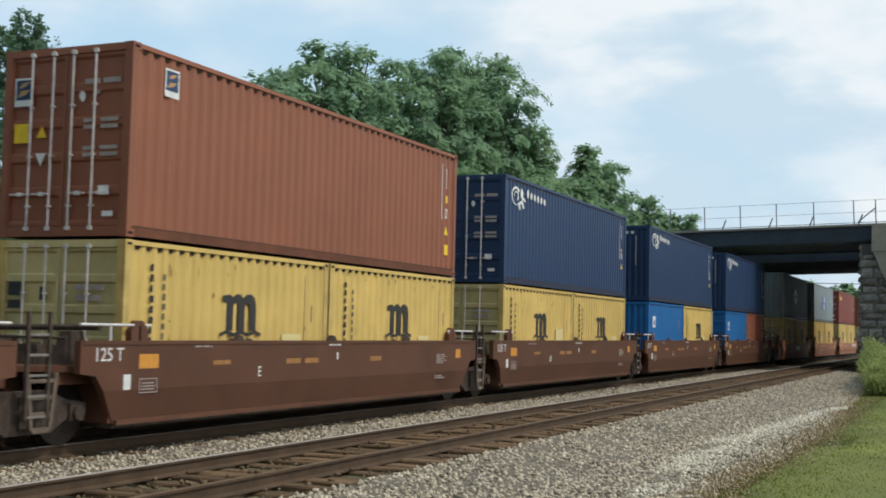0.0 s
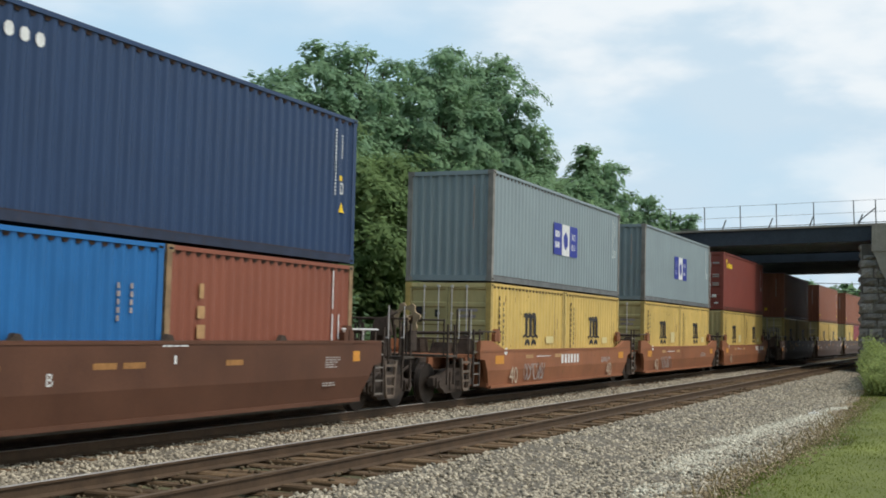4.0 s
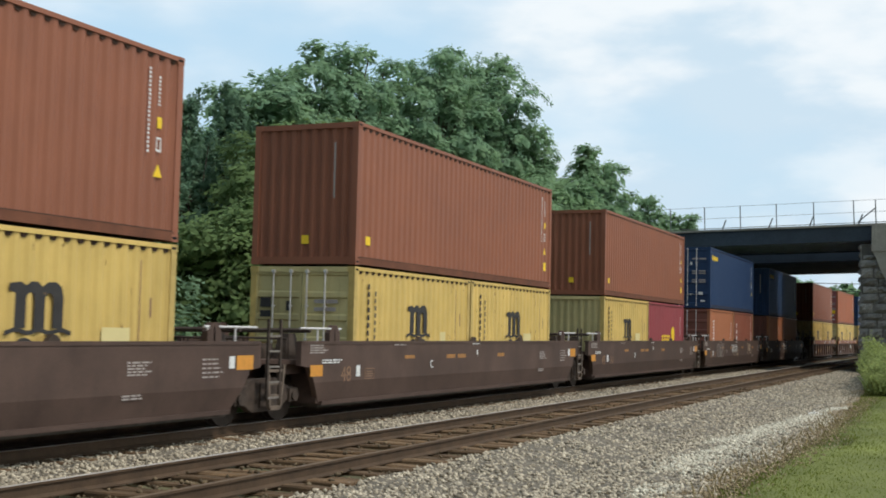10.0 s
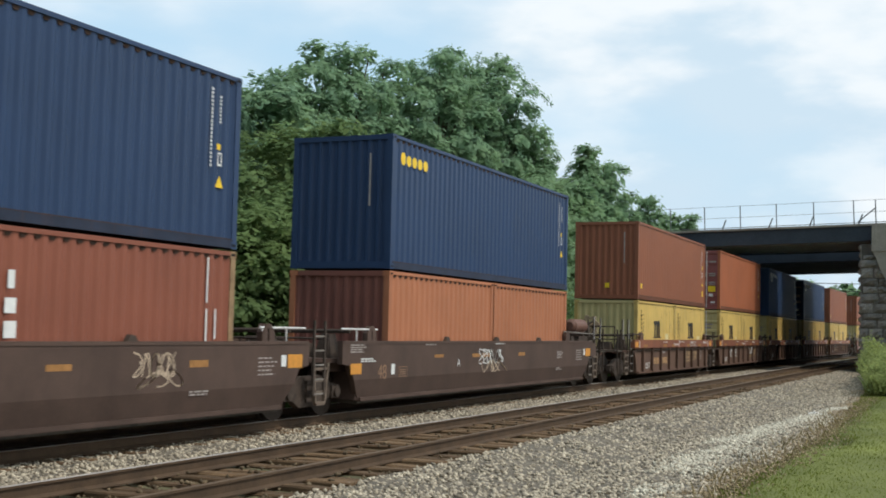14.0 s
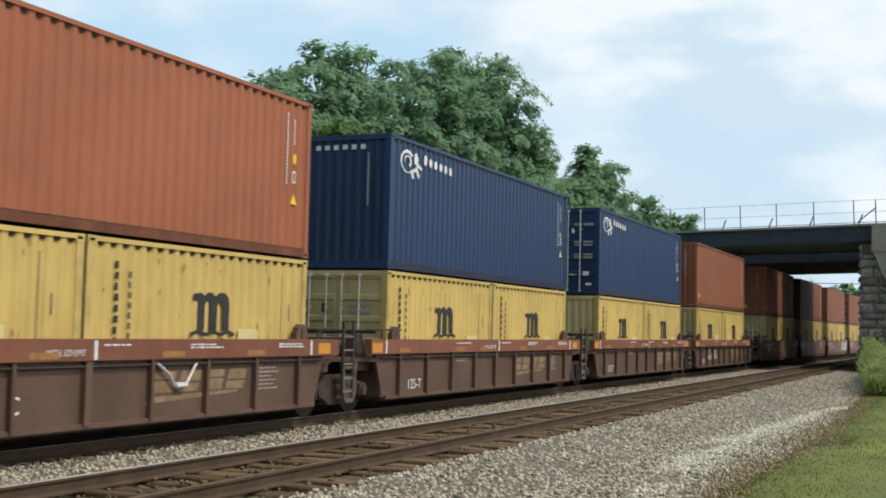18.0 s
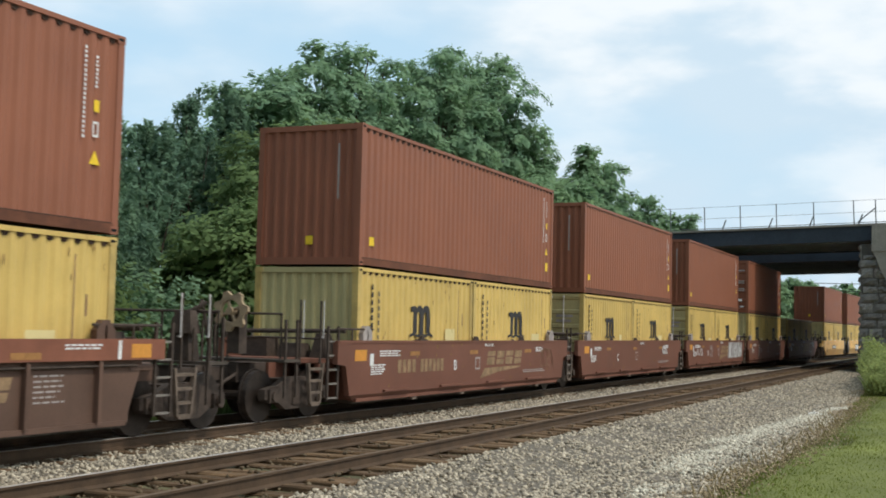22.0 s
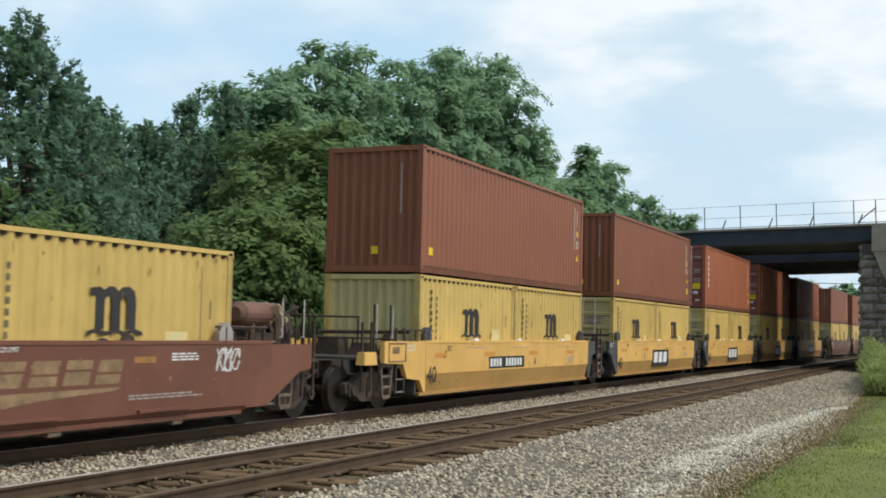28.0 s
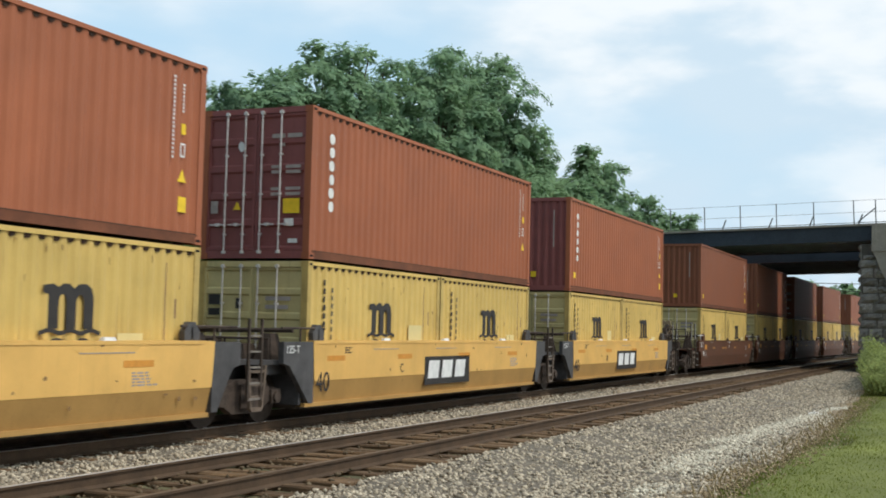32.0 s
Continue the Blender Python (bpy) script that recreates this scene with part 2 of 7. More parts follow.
M_ORANGE = material("orange reflective sheeting", (0.62, 0.27, 0.05), 0.45, var=0.12, scale=8, bump=0)
M_YMARK = material("yellow decal", (0.85, 0.56, 0.03), 0.5, var=0.1, scale=8, bump=0)
M_BLUEMARK = material("royal blue emblem paint", (0.03, 0.045, 0.28), 0.5, var=0.1, scale=6, bump=0)
# near-black colour for the shadows drawn along the container rails
M_SHADOW_LINE = material("dark shadow-line paint", (0.06, 0.035, 0.025), 0.85, var=0.4, scale=3, bump=0)
M_RUNG = material("boot-worn steel rung", (0.23, 0.20, 0.17), 0.5, 0.3, var=0.35, scale=10, bump=0.1)
M_DUSTY = material("dust-caked brown steel", (0.155, 0.115, 0.086), 0.8, 0.1, var=0.35, scale=5, bump=0.2)
M_SEAL = material("black rubber gasket", (0.03, 0.028, 0.027), 0.8, var=0.2, bump=0)

# ------------------------------------------------------------------ mesh building
MESHES = {}


class Build:
    """Collects vertices and faces of one mesh."""

    def __init__(self):
        self.v, self.f = [], []

    def box(self, x0, x1, y0, y1, z0, z1, taper=0.0):
        k, t = len(self.v), taper
        self.v += [(x0, y0, z0), (x1, y0, z0), (x1, y1, z0), (x0, y1, z0),
                   (x0 + t, y0 + t, z1), (x1 - t, y0 + t, z1), (x1 - t, y1 - t, z1), (x0 + t, y1 - t, z1)]
        self.f += [(k, k + 3, k + 2, k + 1), (k + 4, k + 5, k + 6, k + 7), (k, k + 1, k + 5, k + 4),
                   (k + 1, k + 2, k + 6, k + 5), (k + 2, k + 3, k + 7, k + 6), (k + 3, k, k + 4, k + 7)]
        return self

    def prism(self, outline, axis, a, b):
        """Extrudes a 2D outline along an axis from a to b."""
        k, n = len(self.v), len(outline)
        for w in (a, b):
            for p, q in outline:
                self.v.append({"x": (w, p, q), "y": (p, w, q), "z": (p, q, w)}[axis])
        self.f += [tuple(range(k + n - 1, k - 1, -1)), tuple(range(k + n, k + 2 * n))]
        for i in range(n):
            j = (i + 1) % n
            self.f.append((k + i, k + j, k + n + j, k + n + i))
        return self

    def tube(self, a, b, r, sides=8, r2=None):
        a, b = Vector(a), Vector(b)
        d = (b - a).normalized()
        u = d.orthogonal().normalized()
        w = d.cross(u)
        k, r2 = len(self.v), r if r2 is None else r2
        for c, rr in ((a, r), (b, r2)):
            for i in range(sides):
                t = 2 * math.pi * i / sides
                self.v.append(tuple(c + (u * math.cos(t) + w * math.sin(t)) * rr))
        self.f += [tuple(range(k + sides - 1, k - 1, -1)), tuple(range(k + sides, k + 2 * sides))]
        for i in range(sides):
            j = (i + 1) % sides
            self.f.append((k + i, k + j, k + sides + j, k + sides + i))
        return self

    def grid(self, rows):
        """A sheet through rows of points."""
        k, w = len(self.v), len(rows[0])
        for r in rows:
            self.v += r
        for i in range(len(rows) - 1):
            for j in range(w - 1):
                self.f.append((k + i * w + j, k + i * w + j + 1, k + (i + 1) * w + j + 1, k + (i + 1) * w + j))
        return self

    def mesh(self, name, smooth=False):
        me = bpy.data.meshes.new(name)
        me.from_pydata(self.v, [], self.f)
        bm = bmesh.new()
        bm.from_mesh(me)
        bmesh.ops.recalc_face_normals(bm, faces=bm.faces)
        bm.to_mesh(me)
        bm.free()
        if smooth:
            me.polygons.foreach_set("use_smooth", [True] * len(me.polygons))
        return me


def shared(key, mat, make):
    """The mesh under key in this material, made once."""
    if (key, mat.name) not in MESHES:
        me = make().mesh(str(key if isinstance(key, str) else key[0]))
        me.materials.append(mat)
        MESHES[(key, mat.name)] = me
    return MESHES[(key, mat.name)]


def piece(name, me, parent=None, at=(0, 0, 0), turn=(0, 0, 0), label=""):
    ob = new(name, me)
    ob.location = at
    ob.rotation_euler = [radians(a) for a in turn]
    ob.parent = parent
    if label:
        tagged(ob, label)
    return ob


def part(name, key, mat, make, parent, at=(0, 0, 0), turn=(0, 0, 0), label=""):
    return piece(name, shared(key, mat, make), parent, at, turn, label)


def lettering(text, size, mat, parent, at, turn, label=""):
    """Flat letters as a mesh part."""
    key = ("letters", text, size)
    if (key, mat.name) not in MESHES:
        cu = bpy.data.curves.new("letters", "FONT")
        cu.body, cu.size, cu.align_x, cu.extrude = text, size, "LEFT", 0.002
        tmp = bpy.data.objects.new("letters", cu)
        me = bpy.data.meshes.new_from_object(tmp)
        bpy.data.objects.remove(tmp)
        me.materials.clear()
        me.materials.append(mat)
        MESHES[(key, mat.name)] = me
    return tagged(piece("stencil", MESHES[(key, mat.name)], parent, at, turn, label), kind="stuff")


# ------------------------------------------------------------------ containers
W, H_STD, H_HIGH = 2.438, 2.591, 2.896
PITCH = 0.278


def side_sheet(length, height):
    """Corrugated side wall: trapezoid waves between the rails, facing +x at x = 0."""
    b, y, top = Build(), 0.14, height - 0.073
    pts = []
    n = round((length - 0.28) / PITCH)
    p = (length - 0.28) / n
    for i in range(n):
        o = y + i * p
        pts += [(0.0, o), (0.0, o + p * 0.26), (-0.033, o + p * 0.50), (-0.033, o + p * 0.76)]
    pts.append((0.0, length - 0.14))
    b.grid([[(x, q, 0.15) for x, q in pts], [(x, q, top) for x, q in pts]])
    return b


def rail_shadow_teeth(length):
    """Dark teeth that paint the shadows where the waves meet the top rail's underside, facing +x at x = 0."""
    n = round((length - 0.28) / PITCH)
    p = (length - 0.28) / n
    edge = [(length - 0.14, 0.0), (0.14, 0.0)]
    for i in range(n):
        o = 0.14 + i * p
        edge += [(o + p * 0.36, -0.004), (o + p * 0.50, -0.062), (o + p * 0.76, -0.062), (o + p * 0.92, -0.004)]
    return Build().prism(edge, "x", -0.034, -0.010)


def end_sheet(height):
    """Corrugated blank end wall facing -y at y = 0."""
    b, pts, n = Build(), [], 9
    p = (W - 0.26) / n
    for i in range(n):
        o = -W / 2 + 0.13 + i * p
        pts += [(o, 0.0), (o + p * 0.28, 0.0), (o + p * 0.48, 0.048), (o + p * 0.80, 0.048)]
    pts.append((W / 2 - 0.13, 0.0))
    b.grid([[(x, y, 0.16) for x, y in pts], [(x, y, height - 0.11) for x, y in pts]])
    return b


def door_leaf(height):
    """One door leaf with pressed horizontal panels; hinge edge at x = 0, facing -y."""
    b, w = Build(), W / 2 - 0.115
    z0, z1 = 0.17, height - 0.12
    n = 5
    h = (z1 - z0) / n
    prof = []
    for i in range(n):
        o = z0 + i * h
        prof += [(0.0, o), (0.0, o + h * 0.10), (0.035, o + h * 0.17), (0.035, o + h * 0.83), (0.0, o + h * 0.90)]
    prof.append((0.0, z1))
    b.grid([[(0.05, y, z) for y, z in prof], [(w - 0.05, y, z) for y, z in prof]])
    b.box(0, 0.06, -0.012, 0.05, z0, z1)
    b.box(w - 0.06, w, -0.012, 0.05, z0, z1)
    return b


def lock_rod(height):
    b = Build()
    b.tube((0, 0, 0.10), (0, 0, height - 0.06), 0.017, 8)
    for z in (0.10, height - 0.13):
        b.box(-0.035, 0.035, -0.025, 0.05, z, z + 0.055)
    for z in (0.45, height * 0.42, height * 0.68):
        b.box(-0.026, 0.026, -0.022, 0.05, z, z + 0.035)
    return b


def rod_handle():
    b = Build()
    b.box(0, 0.33, -0.040, -0.02, 0, 0.022)
    b.box(0.14, 0.20, -0.045, 0.03, -0.02, 0.04)
    return b


def corner_post(height):
    """Post with its two corner castings; outer corner at the origin, body towards -x and +y."""
    b = Build()
    b.box(-0.14, 0.0, 0.0, 0.13, 0.118, height - 0.118)
    for z in (0.0, height - 0.118):
        b.box(-0.162, 0.006, -0.006, 0.178, z, z + 0.118)
        b.box(-0.12, -0.05, -0.0075, -0.005, z + 0.03, z + 0.09)
    return b


M_HOLE = material("dark casting slot", (0.012, 0.012, 0.012), 0.9, var=0.2, bump=0)


def casting_slot():
    b = Build()
    b.prism([(-0.045 + 0.0, -0.02), (0.045, -0.02), (0.06, 0.0), (0.045, 0.02), (-0.045, 0.02), (-0.06, 0.0)], "x", 0, 0.004)
    return b


def rail_bar(length, h, d):
    return Build().box(-d, 0, 0.10, length - 0.10, 0, h)


def cross_bar(h, d):
    return Build().box(-W / 2 + 0.10, W / 2 - 0.10, 0, d, 0, h)


def roof_sheet(length):
    b = Build()
    n = 44 if length > 8 else 22
    pts = []
    p = (length - 0.3) / n
    for i in range(n + 1):
        pts.append((0.15 + i * p, 0.0 if i % 2 else 0.016))
    b.grid([[(-W / 2 + 0.04, y, z) for y, z in pts], [(W / 2 - 0.04, y, z) for y, z in pts]])
    return b


def container(name, paint, length, height, end, label, group, marks=()):
    """end: 'doors' or 'blank', at the end that leads the train. marks: functions that add paint marks."""
    mat = PAINT[paint]
    end_mat, edge = SHADED_ENDPAINT.get(paint, mat), {"yellow": M_YEDGE, "brick": M_OLDTAN, "grey": M_GEDGE}.get(paint, mat)
    root = tagged(new(name), label, "shipping container", group)
    L, H = length, height
    part("side_wall", ("side", L, H), mat, lambda: side_sheet(L, H), root, (W / 2 - 0.016, 0, 0))
    part("side_wall", ("side", L, H), mat, lambda: side_sheet(L, H), root, (-W / 2 + 0.016, L, 0), (0, 0, 180))
    for sx, sy, rz, at in ((1, 0, 0, (W / 2, 0, 0)), (-1, 0, -90, (-W / 2, 0, 0)), (1, 1, 90, (W / 2, L, 0)), (-1, 1, 180, (-W / 2, L, 0))):
        part("corner_post", ("post", H), edge, lambda: corner_post(H), root, at, (0, 0, rz))
    for x, rz, y in ((W / 2 + 0.004, 0, 0), (-W / 2 - 0.004, 180, L)):
        part("top_rail", ("rail", L, 0.07), mat, lambda: rail_bar(L, 0.07, 0.06), root, (x, y, H - 0.076), (0, 0, rz))
        part("bottom_rail", ("rail", L, 0.15), SHADED_RAILS.get(paint, mat), lambda: rail_bar(L, 0.14, 0.06), root, (x, y, 0.012), (0, 0, rz))
    part("rail_pocket", ("pocket", L), M_SHADOW_LINE, lambda: rail_shadow_teeth(L), root, (W / 2 - 0.016, 0, H - 0.074), label="painted shadow teeth under the top rail")
    # thin dark strip drawn for the shadow line over the bottom rail
    part("seam", ("seam", L), M_SHADOW_LINE, lambda: Build().box(-0.03, 0.0, 0.14, L - 0.14, 0, 0.014), root, (W / 2 + 0.006, 0, 0.153), label="painted shadow line above the bottom rail")
    for y, rz in ((0.004, 0), (L - 0.004, 180)):
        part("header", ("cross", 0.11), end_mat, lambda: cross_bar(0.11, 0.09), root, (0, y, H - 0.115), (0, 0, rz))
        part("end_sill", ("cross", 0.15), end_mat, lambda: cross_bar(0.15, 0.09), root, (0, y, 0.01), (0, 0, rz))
    part("roof", ("roof", L), mat, lambda: roof_sheet(L), root, (0, 0, H - 0.028))
    part("underside", ("under", L), M_STEEL, lambda: Build().box(-W / 2 + 0.05, W / 2 - 0.05, 0.1, L - 0.1, 0.03, 0.12), root)
    for y in (0.089, L - 0.089):
        for z in (0.06, H - 0.06):
            part("casting_slot", "slot", M_HOLE, casting_slot, root, (W / 2 + 0.0055, y, z))
    faces = ((0, end), (1, "blank" if end == "doors" else "doors"))
    for far, kind in faces:
        y, rz = (0.03, 0) if not far else (L - 0.03, 180)
        s = -1 if far else 1
        if kind == "blank":
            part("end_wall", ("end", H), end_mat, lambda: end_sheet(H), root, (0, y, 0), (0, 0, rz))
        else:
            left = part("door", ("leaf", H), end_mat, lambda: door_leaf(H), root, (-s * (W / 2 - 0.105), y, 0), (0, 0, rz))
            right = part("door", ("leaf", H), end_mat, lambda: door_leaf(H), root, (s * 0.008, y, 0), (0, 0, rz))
            for leaf, xs in ((left, (0.456, 0.870)), (right, (0.126, 0.548))):
                for k, x in enumerate(xs):
                    rod = part("lock_rod", ("rod", H), M_ROD, lambda: lock_rod(H), leaf, (x, -0.05, 0), label="pale galvanized lock rod")
            if far:
                continue
            for x in (-0.98, -0.56, 0.13, 0.55):
                part("rod_handle", "handle", M_ROD, rod_handle, root, (x, y - 0.05, 0.64))
            part("door_gasket", ("gasket", H), M_SEAL, lambda: Build().box(-0.012, 0.012, 0.012, 0.05, 0.17, H - 0.12), root, (0, y, 0), (0, 0, rz))
    for mark in marks:
        mark(root, L, H)
    return root


# painted marks ------------------------------------------------------
X_SIDE = W / 2 - 0.015


def bars_mesh(rects):
    """Thin raised rectangles (y0, y1, z0, z1) on a wall facing +x."""
    b = Build()
    for y0, y1, z0, z1 in rects:
        b.box(0, 0.003, y0, y1, z0, z1)
    return b


def side_bars(name, rects, mat, root, label=""):
    key = ("bars", tuple(rects))
    ob = part(name, key, mat, lambda: bars_mesh(rects), root, (X_SIDE, 0, 0), label=label)
    return tagged(ob, kind="stuff") if len(rects) > 1 else ob


def front_bars(name, rects, mat, root, y=-0.012, label=""):
    """Rectangles (x0, x1, z0, z1) on the end that faces -y."""
    key = ("fbars", tuple(rects))

    def make():
        b = Build()
        for x0, x1, z0, z1 in rects:
            b.box(x0, x1, -0.003, 0, z0, z1)
        return b
    ob = part(name, key, mat, make, root, (0, y, 0), label=label)
    return tagged(ob, kind="stuff") if len(rects) > 1 else ob


def mark_m(yc, low=False):
    """The dark emblem: three legs under two arches on a wavy foot."""
    def go(root, L, H):
        def make():
            b = Build()
            z0 = 1.27
            arc = lambda c, z, r, h, n, back=False: [(c - math.cos(math.pi * (n - i if back else i) / n) * r, z + math.sin(math.pi * i / n) * h) for i in range(n + 1)]
            shape = [(-0.453, z0), (-0.453, 1.73), (-0.56, 1.75), (-0.56, 1.85), (-0.36, 1.875), (-0.26, 1.83), (-0.17, 1.885), (-0.04, 1.885), (0.04, 1.82), (0.14, 1.885), (0.30, 1.895), (0.41, 1.83), (0.453, 1.70)]
            shape += [(0.453, z0), (0.253, z0)] + arc(0.176, 1.64, 0.077, 0.10, 6, True) + [(0.10, z0), (-0.10, z0)] + arc(-0.176, 1.64, 0.077, 0.10, 6, True) + [(-0.253, z0)]
            b.prism([(yc + u, z) for u, z in shape], "x", 0.0, 0.0034)
            wave = [(-0.62 + 1.24 * i / 16, 1.225 + 0.022 * math.cos((-0.62 + 1.24 * i / 16) * 15)) for i in range(17)]
            b.prism([(yc + u, z - 0.026) for u, z in wave] + [(yc + u, z + 0.034) for u, z in reversed(wave)], "x", 0.0, 0.0040)
            for s in (-1, 1):
                cy = yc + s * 0.26
                ring = [(math.cos(math.pi * i / 8), math.sin(math.pi * i / 8)) for i in range(9)]
                b.prism([(cy - c * 0.21, 0.99 + w * 0.155) for c, w in ring] + [(cy + c * 0.09, 0.96 + w * 0.07) for c, w in ring], "x", 0.0, 0.003)
            return b
        part("emblem", ("m", yc), M_INK, make, root, (X_SIDE, 0, 0), label="dark painted emblem of three legs")
    return go


def mark_column(y, mat, n=9, top=2.10, size=0.10, step=0.155, name="stencil_mark", wide=None):
    """A column of stencilled bars, one for each unread character."""
    def go(root, L, H):
        rng = random.Random(int(y * 100) + n)
        r = []
        for i in range(n):
            z, k, w = top - i * step, rng.random(), wide or size
            if size < 0.09:
                r.append((y + w * 0.12 * k, y + w, z - size * (0.70 + 0.25 * k), z))
                continue
            r.append((y + w * 0.10, y + w * (0.62 + 0.25 * k), z - size * 0.88, z))
        side_bars(name, r, mat, root)
    return go


def mark_side(rects, mat, name="painted_mark", label=""):
    return lambda root, L, H: side_bars(name, rects, mat, root, label)


def mark_front(rects, mat, name="end_mark", y=-0.012, label=""):
    return lambda root, L, H: front_bars(name, rects, mat, root, y, label)


def mark_poly(outlines, mat, name="emblem", label="", lift=0.0018):
    """Flat shapes (outlines in y, z) on the near wall."""
    def go(root, L, H):
        def make():
            b = Build()
            for o in outlines:
                b.prism(o, "x", 0.0, 0.003)
            return b
        ob = part(name, ("poly", tuple(tuple(o) for o in outlines)), mat, make, root, (X_SIDE + lift, 0, 0), label=label)
        if len(outlines) > 1:
            tagged(ob, kind="stuff")
    return go


def mark_front_poly(outlines, mat, name="decal", y=0.010, label=""):
    """Flat shapes (outlines in x, z) on the end that faces -y."""
    def go(root, L, H):
        def make():
            b = Build()
            for o in outlines:
                b.prism(o, "y", -0.004, 0.0)
            return b
        ob = part(name, ("fpoly", tuple(tuple(o) for o in outlines)), mat, make, root, (0, y, 0), label=label)
        if len(outlines) > 1:
            tagged(ob, kind="stuff")
    return go


def blob(cy, cz, ry, rz, n=10, seed=1):
    rng = random.Random(seed)
    return tuple((cy + math.cos(2 * math.pi * i / n) * ry * (0.8 + 0.35 * rng.random()), cz + math.sin(2 * math.pi * i / n) * rz * (0.8 + 0.35 * rng.random())) for i in range(n))


def crescent(cy, cz, r0, r1, a0, a1, n=9):
    """An arc-shaped outline between two radii, tapering to its end."""
    t = [radians(a0 + (a1 - a0) * i / n) for i in range(n + 1)]
    outer = [(cy + math.cos(a) * r1, cz + math.sin(a) * r1 * 0.72) for a in t]
    inner = [(cy + math.cos(a) * (r0 + (r1 - r0) * 0.8 * i / n), cz + math.sin(a) * (r0 + (r1 - r0) * 0.8 * i / n) * 0.72) for i, a in enumerate(t)]
    return tuple(outer + inner[::-1])


def lozenge(y0, y1, z0, z1):
    """A block with clipped corners."""
    c = min(y1 - y0, z1 - z0) * 0.28
    return ((y0 + c, z0), (y1 - c, z0), (y1, z0 + c), (y1, z1 - c), (y1 - c, z1), (y0 + c, z1), (y0, z1 - c), (y0, z0 + c))


def triangle(y, z, s):
    return ((y - s / 2, z), (y + s / 2, z), (y, z + s * 0.9))

# ------------------------------------------------------------------ well cars
SILL_X, MARK_UP = 1.375, 0.07
MID = -1.219      # the train's track centre


def creased_sill(y0, y1, top, crease, low):
    """Side sill: upright upper panel, lower panel leaning in, raked ends. Faces +x."""
    b = Build()
    out = [(SILL_X, y0 - 1.05, top), (SILL_X, y1 + 1.05, top), (SILL_X, y1 + 1.05, 1.02), (SILL_X, y1 + 0.72, 0.98), (SILL_X, y1 + 0.55, crease),
           (SILL_X, y0 - 0.55, crease), (SILL_X, y0 - 0.72, 0.98), (SILL_X, y0 - 1.05, 1.02),
           (SILL_X - 0.09, y1 + 0.22, low), (SILL_X - 0.09, y0 - 0.22, low)]
    n = len(out)
    b.v += out + [(x - 0.11, y, z) for x, y, z in out]
    up, dn = [0, 1, 2, 3, 4, 5, 6, 7], [5, 4, 8, 9]
    b.f += [tuple(up), tuple(dn), tuple(i + n for i in reversed(up)), tuple(i + n for i in reversed(dn))]
    ring = [0, 1, 2, 3, 4, 8, 9, 5, 6, 7]
    for i in range(n):
        p, q = ring[i], ring[(i + 1) % n]
        b.f.append((p, q, q + n, p + n))
    return b


def top_lip(y0, y1, top):
    return Build().box(SILL_X - 0.15, SILL_X + 0.012, y0 - 1.0, y1 + 1.0, top - 0.05, top + 0.006)


def low_flange(y0, y1, low):
    b = Build().box(SILL_X - 0.22, SILL_X - 0.03, y0 - 0.2, y1 + 0.2, low - 0.02, low + 0.05)
    return b


def rib(z0, z1):
    return Build().box(0, 0.10, -0.04, 0.04, z0, z1)


def end_deck(sign):
    """Platform over the truck: from the well's end wall outwards (towards -y)."""
    b = Build()
    b.prism([(-1.30, 0.0), (1.30, 0.0), (1.30, -0.55), (0.62, -1.35), (-0.62, -1.35), (-1.30, -0.55)], "z", 1.04, 1.12)
    b.box(-0.36, 0.36, -1.6, 0.0, 0.74, 1.04)
    b.prism([(-0.02, 1.04), (-0.02, 0.30), (0.05, 0.30), (0.05, 1.04)], "x", -1.28, 1.28)
    for x in (-1.0, 1.0):
        b.box(x - 0.05, x + 0.05, -0.9, 0.0, 0.86, 1.04)
    return b


def truck_side():
    b = Build()
    b.prism([(-1.12, 0.42), (-1.12, 0.60), (-0.72, 0.66), (-0.35, 0.80), (0.35, 0.80), (0.72, 0.66), (1.12, 0.60), (1.12, 0.42), (0.75, 0.40), (0.42, 0.22), (-0.42, 0.22), (-0.75, 0.40)], "x", -0.07, 0.07)
    b.box(-0.10, 0.10, -0.20, 0.20, 0.30, 0.72)
    for y in (-0.89, 0.89):
        b.box(-0.11, 0.12, y - 0.14, y + 0.14, 0.36, 0.60)
        b.tube((0.10, y, 0.47), (0.17, y, 0.47), 0.10, 10)
    for k in range(5):
        b.tube((0.06, -0.12 + 0.06 * k, 0.30), (0.06, -0.12 + 0.06 * k, 0.62), 0.022, 6)
    return b


def wheelset():
    b = Build()
    for s in (-1, 1):
        b.tube((s * 0.68, 0, 0.465), (s * 0.80, 0, 0.465), 0.465, 24)
        b.tube((s * 0.66, 0, 0.465), (s * 0.69, 0, 0.465), 0.495, 24)
    b.tube((-0.98, 0, 0.465), (0.98, 0, 0.465), 0.085, 10)
    return b


def bogie(parent, y):
    beam = part("bogie", "bolster", M_TRUCK, lambda: Build().box(-1.0, 1.0, -0.2, 0.2, 0.42, 0.76), parent, (0, y, 0), label="rust-dusted cast steel truck")
    for s in (-1, 1):
        part("side_frame", "truckside", M_TRUCK, truck_side, beam, (s * 0.99, 0, 0), (0, 0, 0 if s > 0 else 180))
        part("wheelset", "wheelset", M_WHEEL, wheelset, beam, (0, s * 0.89, 0))
    return beam


def ladder():
    b = Build()
    for y in (-0.2, 0.2):
        b.box(-0.03, 0.01, y - 0.025, y + 0.025, 0.34, 1.75)
    return b


